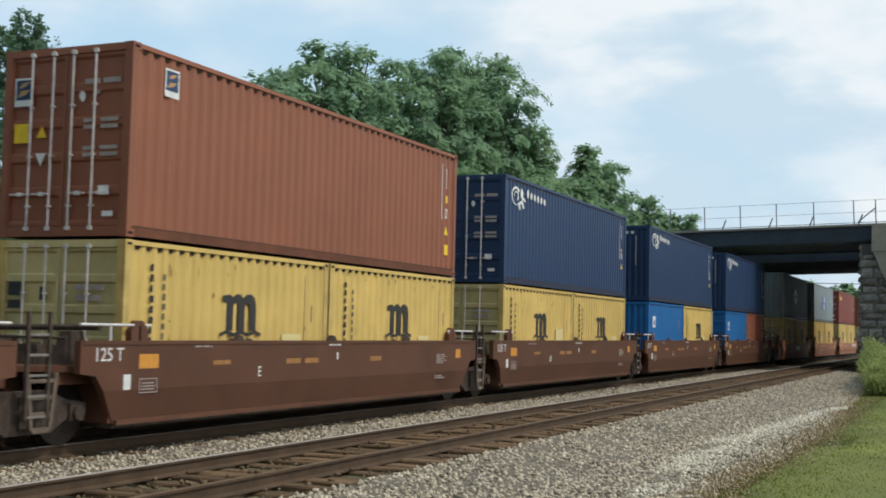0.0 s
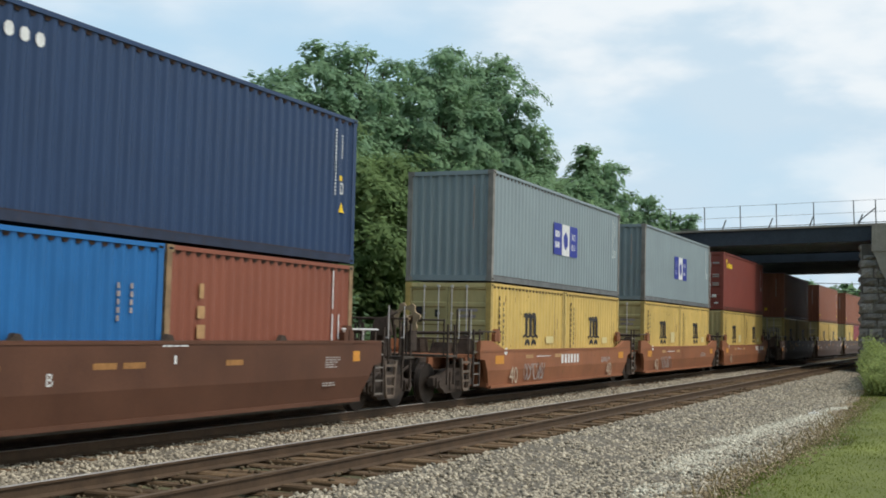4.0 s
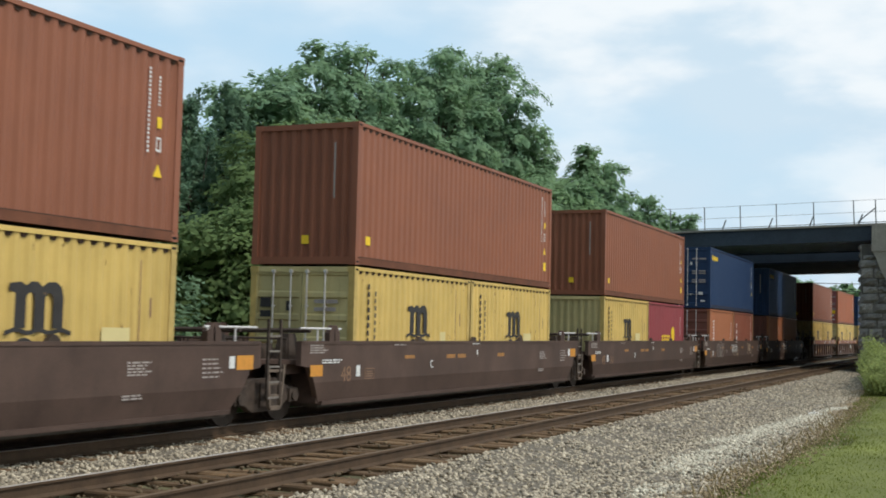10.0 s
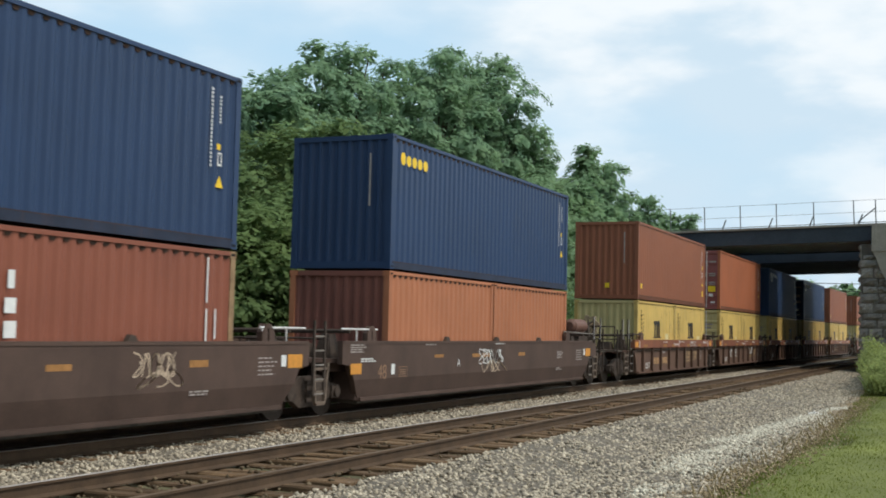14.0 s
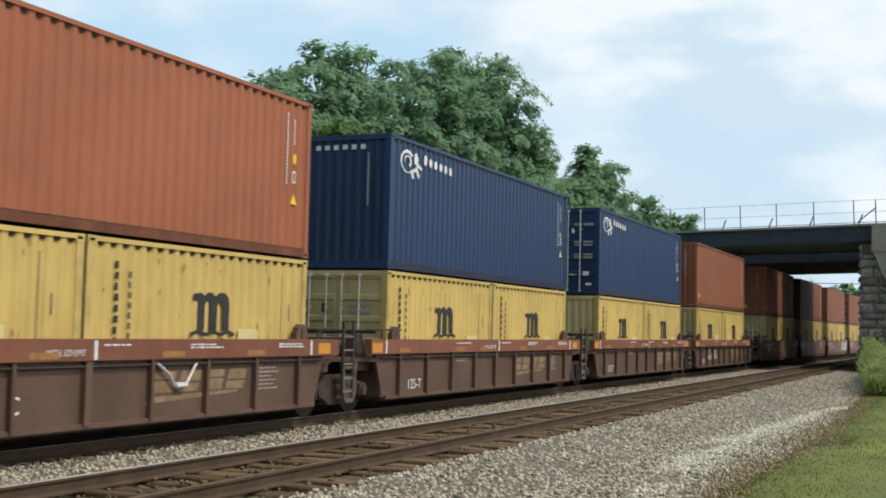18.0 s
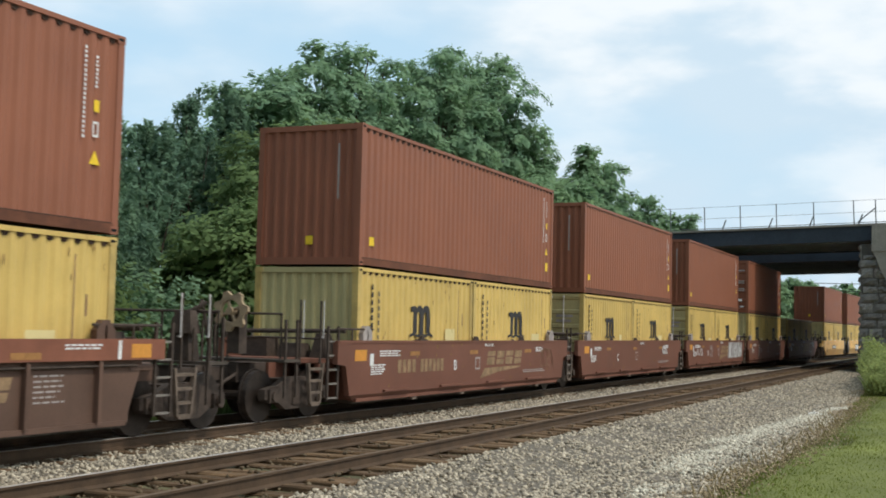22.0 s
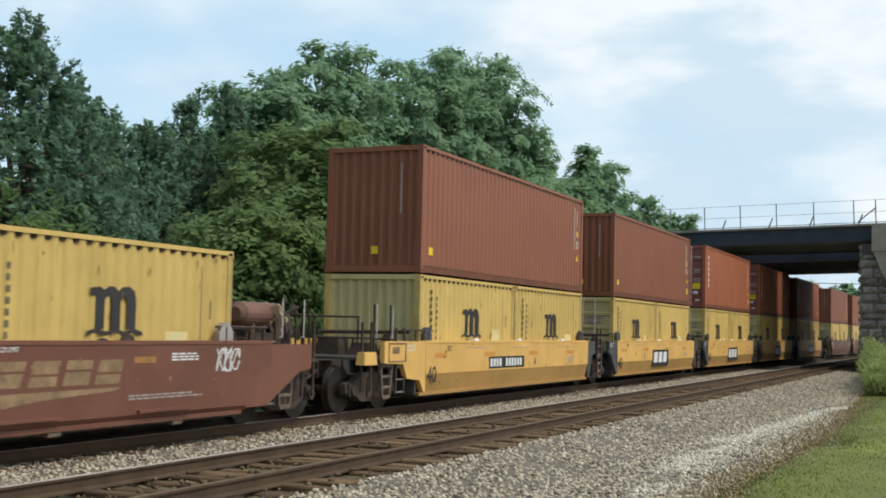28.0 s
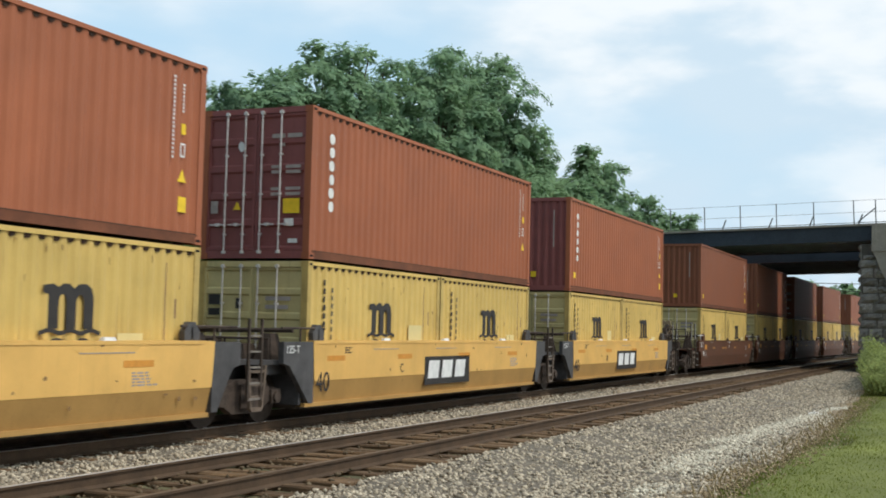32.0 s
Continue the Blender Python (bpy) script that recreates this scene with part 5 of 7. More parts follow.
def upper_marks(i, paint, end):
    marks = []
    rear = 11.55
    marks.append(mark_column(rear - 0.19, M_WHITE, 20, 2.60, 0.048, 0.066))
    marks.append(mark_column(rear + 0.05, M_WHITE, 8, 2.50, 0.045, 0.060))
    marks.append(mark_side([(rear + 0.03, rear + 0.15, 1.34, 1.37), (rear + 0.03, rear + 0.15, 1.53, 1.56), (rear + 0.03, rear + 0.055, 1.37, 1.53), (rear + 0.125, rear + 0.15, 1.37, 1.53)], M_WHITE, "decal_frame"))
    if end == "doors":
        marks.append(mark_front([(0.34, 0.62, 2.30, 2.38), (0.68, 1.0, 2.30, 2.38), (0.5, 0.62, 2.14, 2.2), (0.34, 0.56, 1.72, 1.78), (0.66, 0.98, 1.72, 1.78), (0.34, 0.56, 1.62, 1.68), (0.66, 0.98, 1.62, 1.68),
                                 (0.34, 0.56, 1.30, 1.36), (0.66, 0.98, 1.30, 1.36), (0.34, 0.56, 1.20, 1.26), (0.66, 0.98, 1.20, 1.26)], M_GREYMARK, "door_mark", 0.012))
        if paint == "rust_red":
            marks.append(mark_front([(0.62, 0.98, 0.86, 1.14)], M_YMARK, "decal", 0.010))
            marks.append(mark_front([(-1.0, -0.84, 0.88, 1.12)], M_GREYMARK, "decal", 0.010))
            marks.append(mark_front_poly([triangle(-0.40, 0.94, 0.18)], M_YMARK, "warning_mark"))
            marks.append(mark_front_poly([blob(-0.34, 2.16, 0.075, 0.10, 10, 4)], M_WHITE, "seal_mark"))
        else:
            marks.append(mark_front([(-1.0, -0.72, 1.45, 1.75)] if paint != "blue" else [(-1.0, -0.80, 1.10, 1.36)], M_GREYMARK if paint == "blue" else M_YMARK, "decal", 0.010))
            marks.append(mark_front_poly([triangle(-0.46, 1.52, 0.20)], M_YMARK, "warning_mark"))
            marks.append(mark_front_poly([((-0.56, 1.28), (-0.46, 1.08), (-0.36, 1.28))], M_WHITE, "warning_mark"))
            marks.append(mark_front_poly([blob(0.30, 2.12, 0.06, 0.08, 10, 4)], M_WHITE, "seal_mark"))
            if i == 1:
                marks.append(mark_front([(-1.02, -0.66, 2.02, 2.46)], M_WHITE, "emblem_panel", 0.010, "white-framed navy emblem tile"))
                marks.append(mark_front([(-0.99, -0.69, 2.12, 2.43)], PAINT["blue"], "emblem_field", 0.008))
                marks.append(mark_front_poly([((-0.96, 2.16), (-0.80, 2.20), (-0.72, 2.28), (-0.90, 2.26)), ((-0.94, 2.30), (-0.80, 2.33), (-0.72, 2.40), (-0.88, 2.38))], M_TAN, "emblem_stripe", 0.006))
        marks.append(mark_front([(0.66, 0.86, 0.62, 0.76), (0.75, 0.95, 0.30, 0.38)], M_WHITE, "decal", 0.010))
    else:
        marks.append(mark_front([(0.66, 0.70, 1.35, 2.50)], M_GREYMARK, "end_mark", 0.022))
        if paint in ("red", "rust_red"):
            marks.append(mark_front([(-0.05, 0.12, 0.42, 0.60)], M_YMARK, "decal", 0.022))
            marks.append(mark_side([(0.45, 0.66, 0.42, 0.60)], M_YMARK, "decal"))
    if paint == "grey":
        marks.append(mark_side([(5.0, 5.78, 1.04, 1.98), (6.54, 7.32, 1.04, 1.98)], M_BLUEMARK, "emblem", "royal blue painted squares"))
        marks.append(mark_side([(5.80, 6.52, 1.04, 1.98), (5.14, 5.62, 1.25, 1.42), (5.14, 5.62, 1.56, 1.75), (6.72, 7.10, 1.25, 1.42), (6.72, 7.10, 1.56, 1.75)], M_WHITE, "emblem", "white painted square"))
        marks.append(mark_poly([blob(6.16, 1.5, 0.22, 0.26, 12, 3)], M_BLUEMARK))
    if paint == "blue" and i in (2, 3, 4, 15, 16):
        marks.append(mark_poly([crescent(0.86, 2.40, 0.24, 0.36, 40, 300), crescent(0.88, 2.40, 0.10, 0.19, -60, 200), blob(1.30, 2.50, 0.12, 0.14, 8, 6), crescent(1.16, 2.36, 0.12, 0.24, -100, 70, 6), ((1.25, 2.3), (1.36, 2.34), (1.5, 2.12), (1.42, 2.08)), ((1.4, 2.42), (1.62, 2.34), (1.60, 2.28), (1.38, 2.34)), ((1.0, 2.22), (1.12, 2.24), (1.22, 2.06), (1.12, 2.04))], M_WHITE, label="white curling horse-like emblem"))
        marks.append(mark_poly([lozenge(1.72 + k * 0.285, 1.88 + k * 0.285, 2.43 - 0.012 * k, (2.66 if k == 0 else 2.62) - 0.012 * k) for k in range(6)], M_WHITE, "painted_lettering"))
        if end == "blank":
            marks.append(mark_front([(-0.62 + k * 0.22, -0.50 + k * 0.22, 2.58, 2.68) for k in range(6)], M_WHITE, "painted_lettering", 0.022))
    if paint == "blue" and i in (11, 12):
        marks.append(mark_poly([lozenge(0.44 + k * 0.29, 0.67 + k * 0.29, 2.29, 2.52 if k else 2.56) for k in range(5)], M_YMARK, "painted_lettering"))
    if paint == "maroon":
        marks.append(mark_poly([lozenge(0.72, 1.06, 2.40, 2.56), lozenge(0.83, 0.97, 2.13, 2.395)] + [lozenge(1.12 + k * 0.33, 1.38 + k * 0.33, 2.13, 2.38) for k in range(4)], M_YMARK, "painted_lettering"))
    if paint == "rust_red" and i > 20:
        marks.append(mark_poly([lozenge(0.70 + 0.02 * (k % 2), 0.90, 2.26 - k * 0.262, 2.46 - k * 0.262) for k in range(6)], M_WHITE, "painted_lettering"))
    if i == 1:
        marks.append(mark_side([(0.80, 1.16, 2.22, 2.66)], M_WHITE, "emblem_panel", "white-framed navy emblem tile"))
        marks.append(mark_poly([((0.83, 2.32), (1.13, 2.32), (1.13, 2.63), (0.83, 2.63))], PAINT["blue"], "emblem_field"))
        marks.append(mark_poly([((0.86, 2.36), (1.02, 2.40), (1.10, 2.47), (0.92, 2.45)), ((0.88, 2.50), (1.02, 2.53), (1.10, 2.60), (0.94, 2.57))], M_TAN, "emblem_stripe", "", 0.0036))
    if paint in ("red", "rust_red"):
        marks.append(mark_poly([triangle(rear + 0.09, 0.95, 0.22)], M_YMARK, "warning_mark"))
        marks.append(mark_side([(rear + 0.04, rear + 0.15, 1.70, 1.87)], M_YMARK, "decal"))
        if i % 3 != 2:
            marks.append(mark_side([(rear + 0.02, rear + 0.22, 0.48, 0.72)], M_YMARK, "decal"))
    if paint == "blue":
        marks.append(mark_side([(rear, rear + 0.10, 1.6, 1.7)], M_YMARK, "decal"))
        marks.append(mark_poly([triangle(rear + 0.09, 0.98, 0.22)], M_YMARK, "warning_mark"))
    return marks


for i, (kind, upper, lower, low_end) in enumerate(SPEC):
    f = FRONT[i]
    gf = 1.65 if i == 0 else (f - FRONT[i - 1] - 12.19) / 2
    gr = 1.65 if i == len(SPEC) - 1 else (FRONT[i + 1] - f - 12.19) / 2
    lead, tail = i > 0 and SPEC[i - 1][0] != kind, i < len(SPEC) - 1 and SPEC[i + 1][0] != kind
    if lead and "dark" in (kind, SPEC[i - 1][0]):
        gf += 0.6 if kind == "dark" else -0.6
    if tail and "dark" in (kind, SPEC[i + 1][0]):
        gr += 0.6 if kind == "dark" else -0.6
    if kind == "brown" and i in (31, 32):
        tail, lead = i == 31, i == 32
    long = 14.63 if kind == "dark" else 12.19
    car = ride(well_car(kind, gf, gr, lead, tail, long), f, 0.0)
    dress_car(car, kind, i)
    for k, paint in enumerate(lower):
        front_end = low_end if k == 0 else ("doors" if low_end == "blank" else "blank")
        marks = lower_marks(i, k, paint, low_end)
        box = container("small_container", paint, 6.058, H_STD, front_end, f"{COLOUR[paint]} twenty-foot steel container low in a well car", "lower containers of the train", marks)
        ride(box, f + k * 6.132, Z_LOW)
    if upper:
        box = container("container", upper[0], 12.19, H_HIGH, upper[1], f"{COLOUR[upper[0]]} forty-foot corrugated container stacked on top", "upper containers of the train", upper_marks(i, *upper))
        ride(box, f, Z_UP)

# ------------------------------------------------------------------ ground, ballast, track
M_GROUND = material("dry soil and weeds", (0.115, 0.105, 0.055), 0.9, var=0.35, scale=0.25, fine=9, bump=0.5, bump_size=0.05)
M_LAWN = material("mown lawn", (0.140, 0.156, 0.038), 0.85, var=0.42, scale=0.45, fine=30, bump=0.5, bump_size=0.03)
M_BALLAST = material("crushed grey ballast", (0.150, 0.128, 0.098), 0.85, var=0.30, scale=0.8, fine=22, bump=1.0, bump_size=0.05)
M_STONE = material("ballast stone", (0.395, 0.338, 0.252), 0.8, var=0.2, scale=5, fine=60, bump=0.3, island=0.45)
M_PALE = material("pale crushed limestone", (0.54, 0.495, 0.39), 0.85, var=0.2, scale=5, fine=60, bump=0.3, island=0.35)
M_TIE = material("weathered oak tie", (0.132, 0.082, 0.044), 0.85, var=0.5, scale=2.0, fine=30, bump=0.6, rand=0.35, stretch=(1, 8, 8))
M_RAIL = material("rusty rail side", (0.088, 0.056, 0.034), 0.75, 0.2, var=0.25, scale=3, fine=40, bump=0.2)
M_HEAD = material("dull worn rail head", (0.40, 0.36, 0.32), 0.45, 0.2, var=0.2, scale=2, fine=30, bump=0.05)
M_DULL = material("rust-brown rail head", (0.145, 0.098, 0.062), 0.6, 0.4, var=0.2, scale=2, fine=30, bump=0.05)
M_GIRDER = material("dark painted bridge steel", (0.046, 0.058, 0.074), 0.6, 0.1, var=0.25, scale=0.6, fine=12, bump=0.15, streak=0.3, streak_color=(0.040, 0.048, 0.058))
M_SOFFIT = material("blue-grey soffit", (0.60, 0.67, 0.75), 0.85, var=0.12, scale=0.5, fine=10, bump=0.3)
M_MASON = material("weathered sandstone block", (0.215, 0.200, 0.178), 0.85, var=0.4, scale=1.6, fine=14, bump=0.8, bump_size=0.03, rand=0.22)
M_WARM = material("brown sandstone block", (0.27, 0.195, 0.14), 0.85, var=0.4, scale=1.3, fine=14, bump=0.8, bump_size=0.03, rand=0.4)
M_MORTAR = material("dark recessed mortar", (0.12, 0.108, 0.094), 0.9, var=0.3, scale=2, fine=20, bump=0.4)
M_CONC = material("stained grey concrete", (0.29, 0.265, 0.225), 0.85, var=0.25, scale=0.8, fine=15, bump=0.3, streak=0.4, streak_color=(0.10, 0.09, 0.08))
M_GALV = material("weathered galvanized steel", (0.16, 0.165, 0.17), 0.5, 0.5, var=0.2, scale=4, bump=0.05)
M_WIRE = material("dark cable", (0.04, 0.04, 0.042), 0.6, var=0.1, bump=0)
M_BARK = material("grey-brown bark", (0.10, 0.075, 0.055), 0.9, var=0.35, scale=3, fine=18, bump=0.7, bump_size=0.03, stretch=(3, 3, 0.6))

NEAR_MID, NEAR_Z = 3.28, 0.10     # the empty track nearer the camera


def near_x(y):
    """Centre line of the near track, which bends with the other beyond the bridge."""
    v = max(0.0, y - CURVE_S)
    return NEAR_MID + CURVE_K * v * v / 2


BED_X = [-6.0, -3.4, -2.7, -0.3, 1.4, 2.0, 4.65, 6.3, 8.8, 14.0]
BED_Z = [-0.55, -0.40, -0.22, -0.22, -0.22, -0.11, -0.11, -0.26, 0.02, 0.06]


def bed_z(x):
    """Height of the ground across the line: two shouldered tracks, a shallow ditch, then the lawn."""
    return np.interp(x, BED_X, BED_Z)


def ground_z(x, y):
    return float(bed_z(x))


def sheet(name, mat, xs, ys, zf, label, noise_amp=0.0):
    me = bpy.data.meshes.new(name)
    nx, ny = len(xs), len(ys)
    v = [(x, y, zf(x, y) + (noise_amp * noise.noise(Vector((x * 1.7, y * 1.7, 0.3))) if noise_amp else 0)) for y in ys for x in xs]
    f = [(j * nx + i, j * nx + i + 1, (j + 1) * nx + i + 1, (j + 1) * nx + i) for j in range(ny - 1) for i in range(nx - 1)]
    me.from_pydata(v, [], f)
    me.materials.append(mat)
    me.polygons.foreach_set("use_smooth", [True] * len(me.polygons))
    return tagged(new(name, me), label, "ground", "", "structure")


def spread(a, b, n):
    return [a + (b - a) * i / (n - 1) for i in range(n)]


xs = [-2500, -600, -150, -60, -30] + spread(-16, 22, 96) + [40, 90, 300, 900, 2500]
ys = [-2500, -600, -150, -40, -10] + spread(0, 60, 121) + spread(62, 130, 35) + [160, 220, 400, 900, 2500]


def edge_of_lawn(y):
    """Where the gravel ends and grass begins, wavering."""
    base = float(np.interp(y, [12, 16, 20, 25, 34, 39, 60], [8.70, 8.80, 8.88, 8.88, 8.48, 8.30, 6.9]))
    return base + 0.14 * noise.noise(Vector((y * 0.35, 2.2, 0))) + 0.08 * noise.noise(Vector((y * 1.6, 5.2, 0)))


sheet("ground", M_GROUND, xs, ys, lambda x, y: ground_z(x, y) - 0.012, "soil and weeds along a railway line", 0.02)
sheet("ballast", M_BALLAST, spread(-3.3, 9.0, 62), spread(-20, 110, 200), lambda x, y: ground_z(x, y) + (0.02 if x < edge_of_lawn(y) else -0.10) - (0.09 if abs(x - near_x(y)) < 1.2 else 0.0), "crushed grey stone ballast under two tracks", 0.03)


# dark stone-free strip standing in for the shade beneath the train
M_UNDERTRAIN = material("shade-dark ballast", (0.150, 0.128, 0.104), 0.9, var=0.35, scale=0.9, fine=22, bump=1.0, bump_size=0.05)
sheet("stained_ballast", M_UNDERTRAIN, spread(-3.4, -0.50, 16), spread(-20, 110, 160), lambda x, y: ground_z(x, y) + 0.035 + (-0.06 if x > -0.6 else 0.0), "dark ballast strip painting the shade beneath the train", 0.03)


def rail_profile(z):
    return [(-0.07, z - 0.17), (0.07, z - 0.17), (0.07, z - 0.155), (0.012, z - 0.13), (0.012, z - 0.04), (0.036, z - 0.03), (0.036, z - 0.004),
            (-0.036, z - 0.004), (-0.036, z - 0.03), (-0.012, z - 0.04), (-0.012, z - 0.13), (-0.07, z - 0.155)]


def rail_line(name, xf, z, label, crown=M_HEAD):
    root = tagged(new(name), label, "rail", "rails", "structure")
    ys_r = spread(-120, 300, 141)
    b, cap = Build(), Build()
    prof = rail_profile(z)
    b.grid([[(xf(y) + p, y, q) for p, q in prof + prof[:1]] for y in ys_r])
    cap.grid([[(xf(y) + p, y, z - 0.003 + dz) for p, dz in ((-0.034, -0.004), (-0.03, 0.003), (0.03, 0.003), (0.034, -0.004))] for y in ys_r])
    part("web", ("web", xf(0.0)), M_RAIL, lambda: b, root)
    part("head", ("head", xf(0.0)), crown, lambda: cap, root)
    return root


def far_x(y):
    v = max(0.0, y - CURVE_S)
    return MID + CURVE_K * v * v / 2


for off in (-0.753, 0.753):
    rail_line("rail", lambda y: near_x(y) + off, NEAR_Z, "rusty steel rail of the empty track", M_DULL if off > 0 else M_HEAD)
    rail_line("rail", lambda y: far_x(y) + off, 0.0, "steel rail under the train")


def tie_mesh(seed):
    rng = random.Random(seed)
    b = Build()
    n = 7
    rows = []
    for i in range(n):
        x = -1.3 + 2.6 * i / (n - 1)
        w = 0.115 + rng.uniform(-0.008, 0.008)
        h = rng.uniform(-0.012, 0.008)
        rows.append([(x, -w, -0.17), (x, -w, -0.02 + h), (x, -w + 0.02, h), (x, w - 0.02, h + rng.uniform(-0.006, 0.006)), (x, w, -0.02 + h), (x, w, -0.17)])
    b.grid(rows)
    k = len(b.v)
    b.f += [tuple(range(5, -1, -1)), tuple(range(k - 6, k))]
    return b


track = tagged(new("track_ties"), "weathered wooden ties half buried in ballast", "railway ties", "", "structure")
rng = random.Random(4)
for k in range(150):
    y = -6 + k * 0.53
    for line, xf, z in ((0, near_x, NEAR_Z - 0.165),):
        part("tie", ("tie", k % 5), M_TIE, lambda: tie_mesh(k % 5), track, (xf(y) + rng.uniform(-0.10, 0.12), y + rng.uniform(-0.06, 0.06), z + rng.uniform(-0.03, 0.008)), (0, 0, rng.uniform(-2.5, 2.5)))
for k in range(130):
    y = 4 + k * 0.53
    part("tie", ("tie", k % 5), M_TIE, lambda: tie_mesh(k % 5), track, (far_x(y), y, -0.18))
far_b = Build()
for k in range(120):
    y = 74 + k * 0.55
    far_b.box(near_x(y) - 1.3, near_x(y) + 1.3, y - 0.11, y + 0.11, -0.2, NEAR_Z - 0.165)
    far_b.box(far_x(y) - 1.3, far_x(y) + 1.3, y - 0.11, y + 0.11, -0.3, -0.18)
tagged(part("distant_ties", "farties", M_TIE, lambda: far_b, track), kind="stuff")


def raw_mesh(name, verts, faces, mat, smooth=False):
    """A mesh from arrays of equal-sided faces."""
    me = bpy.data.meshes.new(name)
    nv, nf, k = len(verts), len(faces), faces.shape[1]
    me.vertices.add(nv)
    me.vertices.foreach_set("co", verts.astype(np.float32).ravel())
    me.loops.add(nf * k)
    me.loops.foreach_set("vertex_index", faces.astype(np.int32).ravel())
    me.polygons.add(nf)
    me.polygons.foreach_set("loop_start", np.arange(0, nf * k, k, dtype=np.int32))
    me.polygons.foreach_set("loop_total", np.full(nf, k, dtype=np.int32))
    if smooth:
        me.polygons.foreach_set("use_smooth", np.ones(nf, dtype=bool))
    me.update(calc_edges=True)
    me.materials.append(mat)
    return me


def stones(name, n, place, size, mat, seed, label):
    """Scattered angular stones: one joined mesh of low-poly lumps."""
    r = np.random.default_rng(seed)
    base = np.array([(1, 0, 0), (-1, 0, 0), (0, 1, 0), (0, -1, 0), (0, 0, 1), (0, 0, -1)], float)
    tri = np.array([(0, 2, 4), (2, 1, 4), (1, 3, 4), (3, 0, 4), (2, 0, 5), (1, 2, 5), (3, 1, 5), (0, 3, 5)])
    p = place(r, n)
    n = len(p)
    s = r.uniform(size[0], size[1], (n, 1, 1)) * r.uniform(0.6, 1.25, (n, 6, 1))
    sq = np.stack([r.uniform(0.8, 1.3, n), r.uniform(0.8, 1.3, n), r.uniform(0.55, 0.95, n)], 1)[:, None, :]
    a = r.uniform(0, 6.28, n)
    v = base[None] * s * sq + r.normal(0, 0.12, (n, 6, 3)) * s
    t = r.uniform(-0.6, 0.6, n)
    v = np.stack([v[..., 0], v[..., 1] * np.cos(t)[:, None] - v[..., 2] * np.sin(t)[:, None], v[..., 1] * np.sin(t)[:, None] + v[..., 2] * np.cos(t)[:, None]], -1)
    x = v[..., 0] * np.cos(a)[:, None] - v[..., 1] * np.sin(a)[:, None]
    y = v[..., 0] * np.sin(a)[:, None] + v[..., 1] * np.cos(a)[:, None]
    v = np.stack([x, y, v[..., 2]], -1) + p[:, None, :]
    f = tri[None] + (np.arange(n) * 6)[:, None, None]
    ob = new(name, raw_mesh(name, v.reshape(-1, 3), f.reshape(-1, 3), mat))
    return tagged(ob, label, "gravel", "", "stuff")


def ballast_place(r, n):
    y = 8.5 + (r.random(n) ** 1.7) * 62
    x = r.uniform(-0.62, 9.1, n)
    edge = np.array([edge_of_lawn(q) for q in y])
    keep = x < edge - 0.12 + r.normal(0, 0.12, n)
    cx = np.array([near_x(q) for q in y])
    on_tie = (np.abs(x - cx) < 1.28) & (np.abs(((y + 6) / 0.53 + 0.5) % 1 - 0.5) < 0.21)
    on_rail = np.abs(np.abs(x - cx) - 0.753) < 0.10
    keep &= ~on_tie & ~on_rail & (np.abs(x - cx) > 1.27)
    x, y = x[keep], y[keep]
    inside = np.abs(x - cx[keep]) < 1.30
    z = bed_z(x) + r.uniform(0.0, 0.035, len(x)) - np.where(inside, 0.015, 0.0)
    return np.stack([x, y, z], 1)


def rusty_place(r, n):
    y = 6.5 + (r.random(n) ** 1.7) * 62
    cx = np.array([near_x(q) for q in y])
    x = cx + r.uniform(-1.22, 1.22, n)
    off = np.abs(((y + 6) / 0.53 + 0.5) % 1 - 0.5)
    strewn = r.random(n) < 0.14
    keep = ((off > 0.20) | strewn) & (np.abs(np.abs(x - cx) - 0.753) > 0.09)
    x, y, on = x[keep], y[keep], (off < 0.20)[keep]
    return np.stack([x, y, np.where(on, -0.065, -0.15) + r.uniform(0, 0.035, len(x))], 1)


M_RUSTY = material("rust-stained ballast stone", (0.135, 0.098, 0.058), 0.85, var=0.25, scale=5, fine=60, bump=0.3, island=0.5)
stones("stained_stones", 16000, rusty_place, (0.022, 0.045), M_RUSTY, 8, "rust-stained ballast between the rails")
# rust-stained bed, its colour darkened so the gaps between ties look shadowed
M_STAIN_SHADE = material("rust-stained ballast bed, shade-darkened", (0.070, 0.050, 0.032), 0.9, var=0.35, scale=0.9, fine=22, bump=1.0, bump_size=0.05)
sheet("stained_bed", M_STAIN_SHADE, spread(-1.24, 1.24, 13), spread(-20, 110, 160), lambda x, y: -0.135, "rust-stained ballast between the rails", 0.0)
bed = bpy.data.objects["stained_bed"].data
co = np.zeros(len(bed.vertices) * 3, dtype=np.float32)
bed.vertices.foreach_get("co", co)
co = co.reshape(-1, 3)
co[:, 0] += np.array([near_x(float(q)) for q in co[:, 1]], dtype=np.float32)
bed.vertices.foreach_set("co", co.ravel())
stones("ballast_stones", 90000, ballast_place, (0.022, 0.048), M_STONE, 5, "loose crushed grey ballast stones")


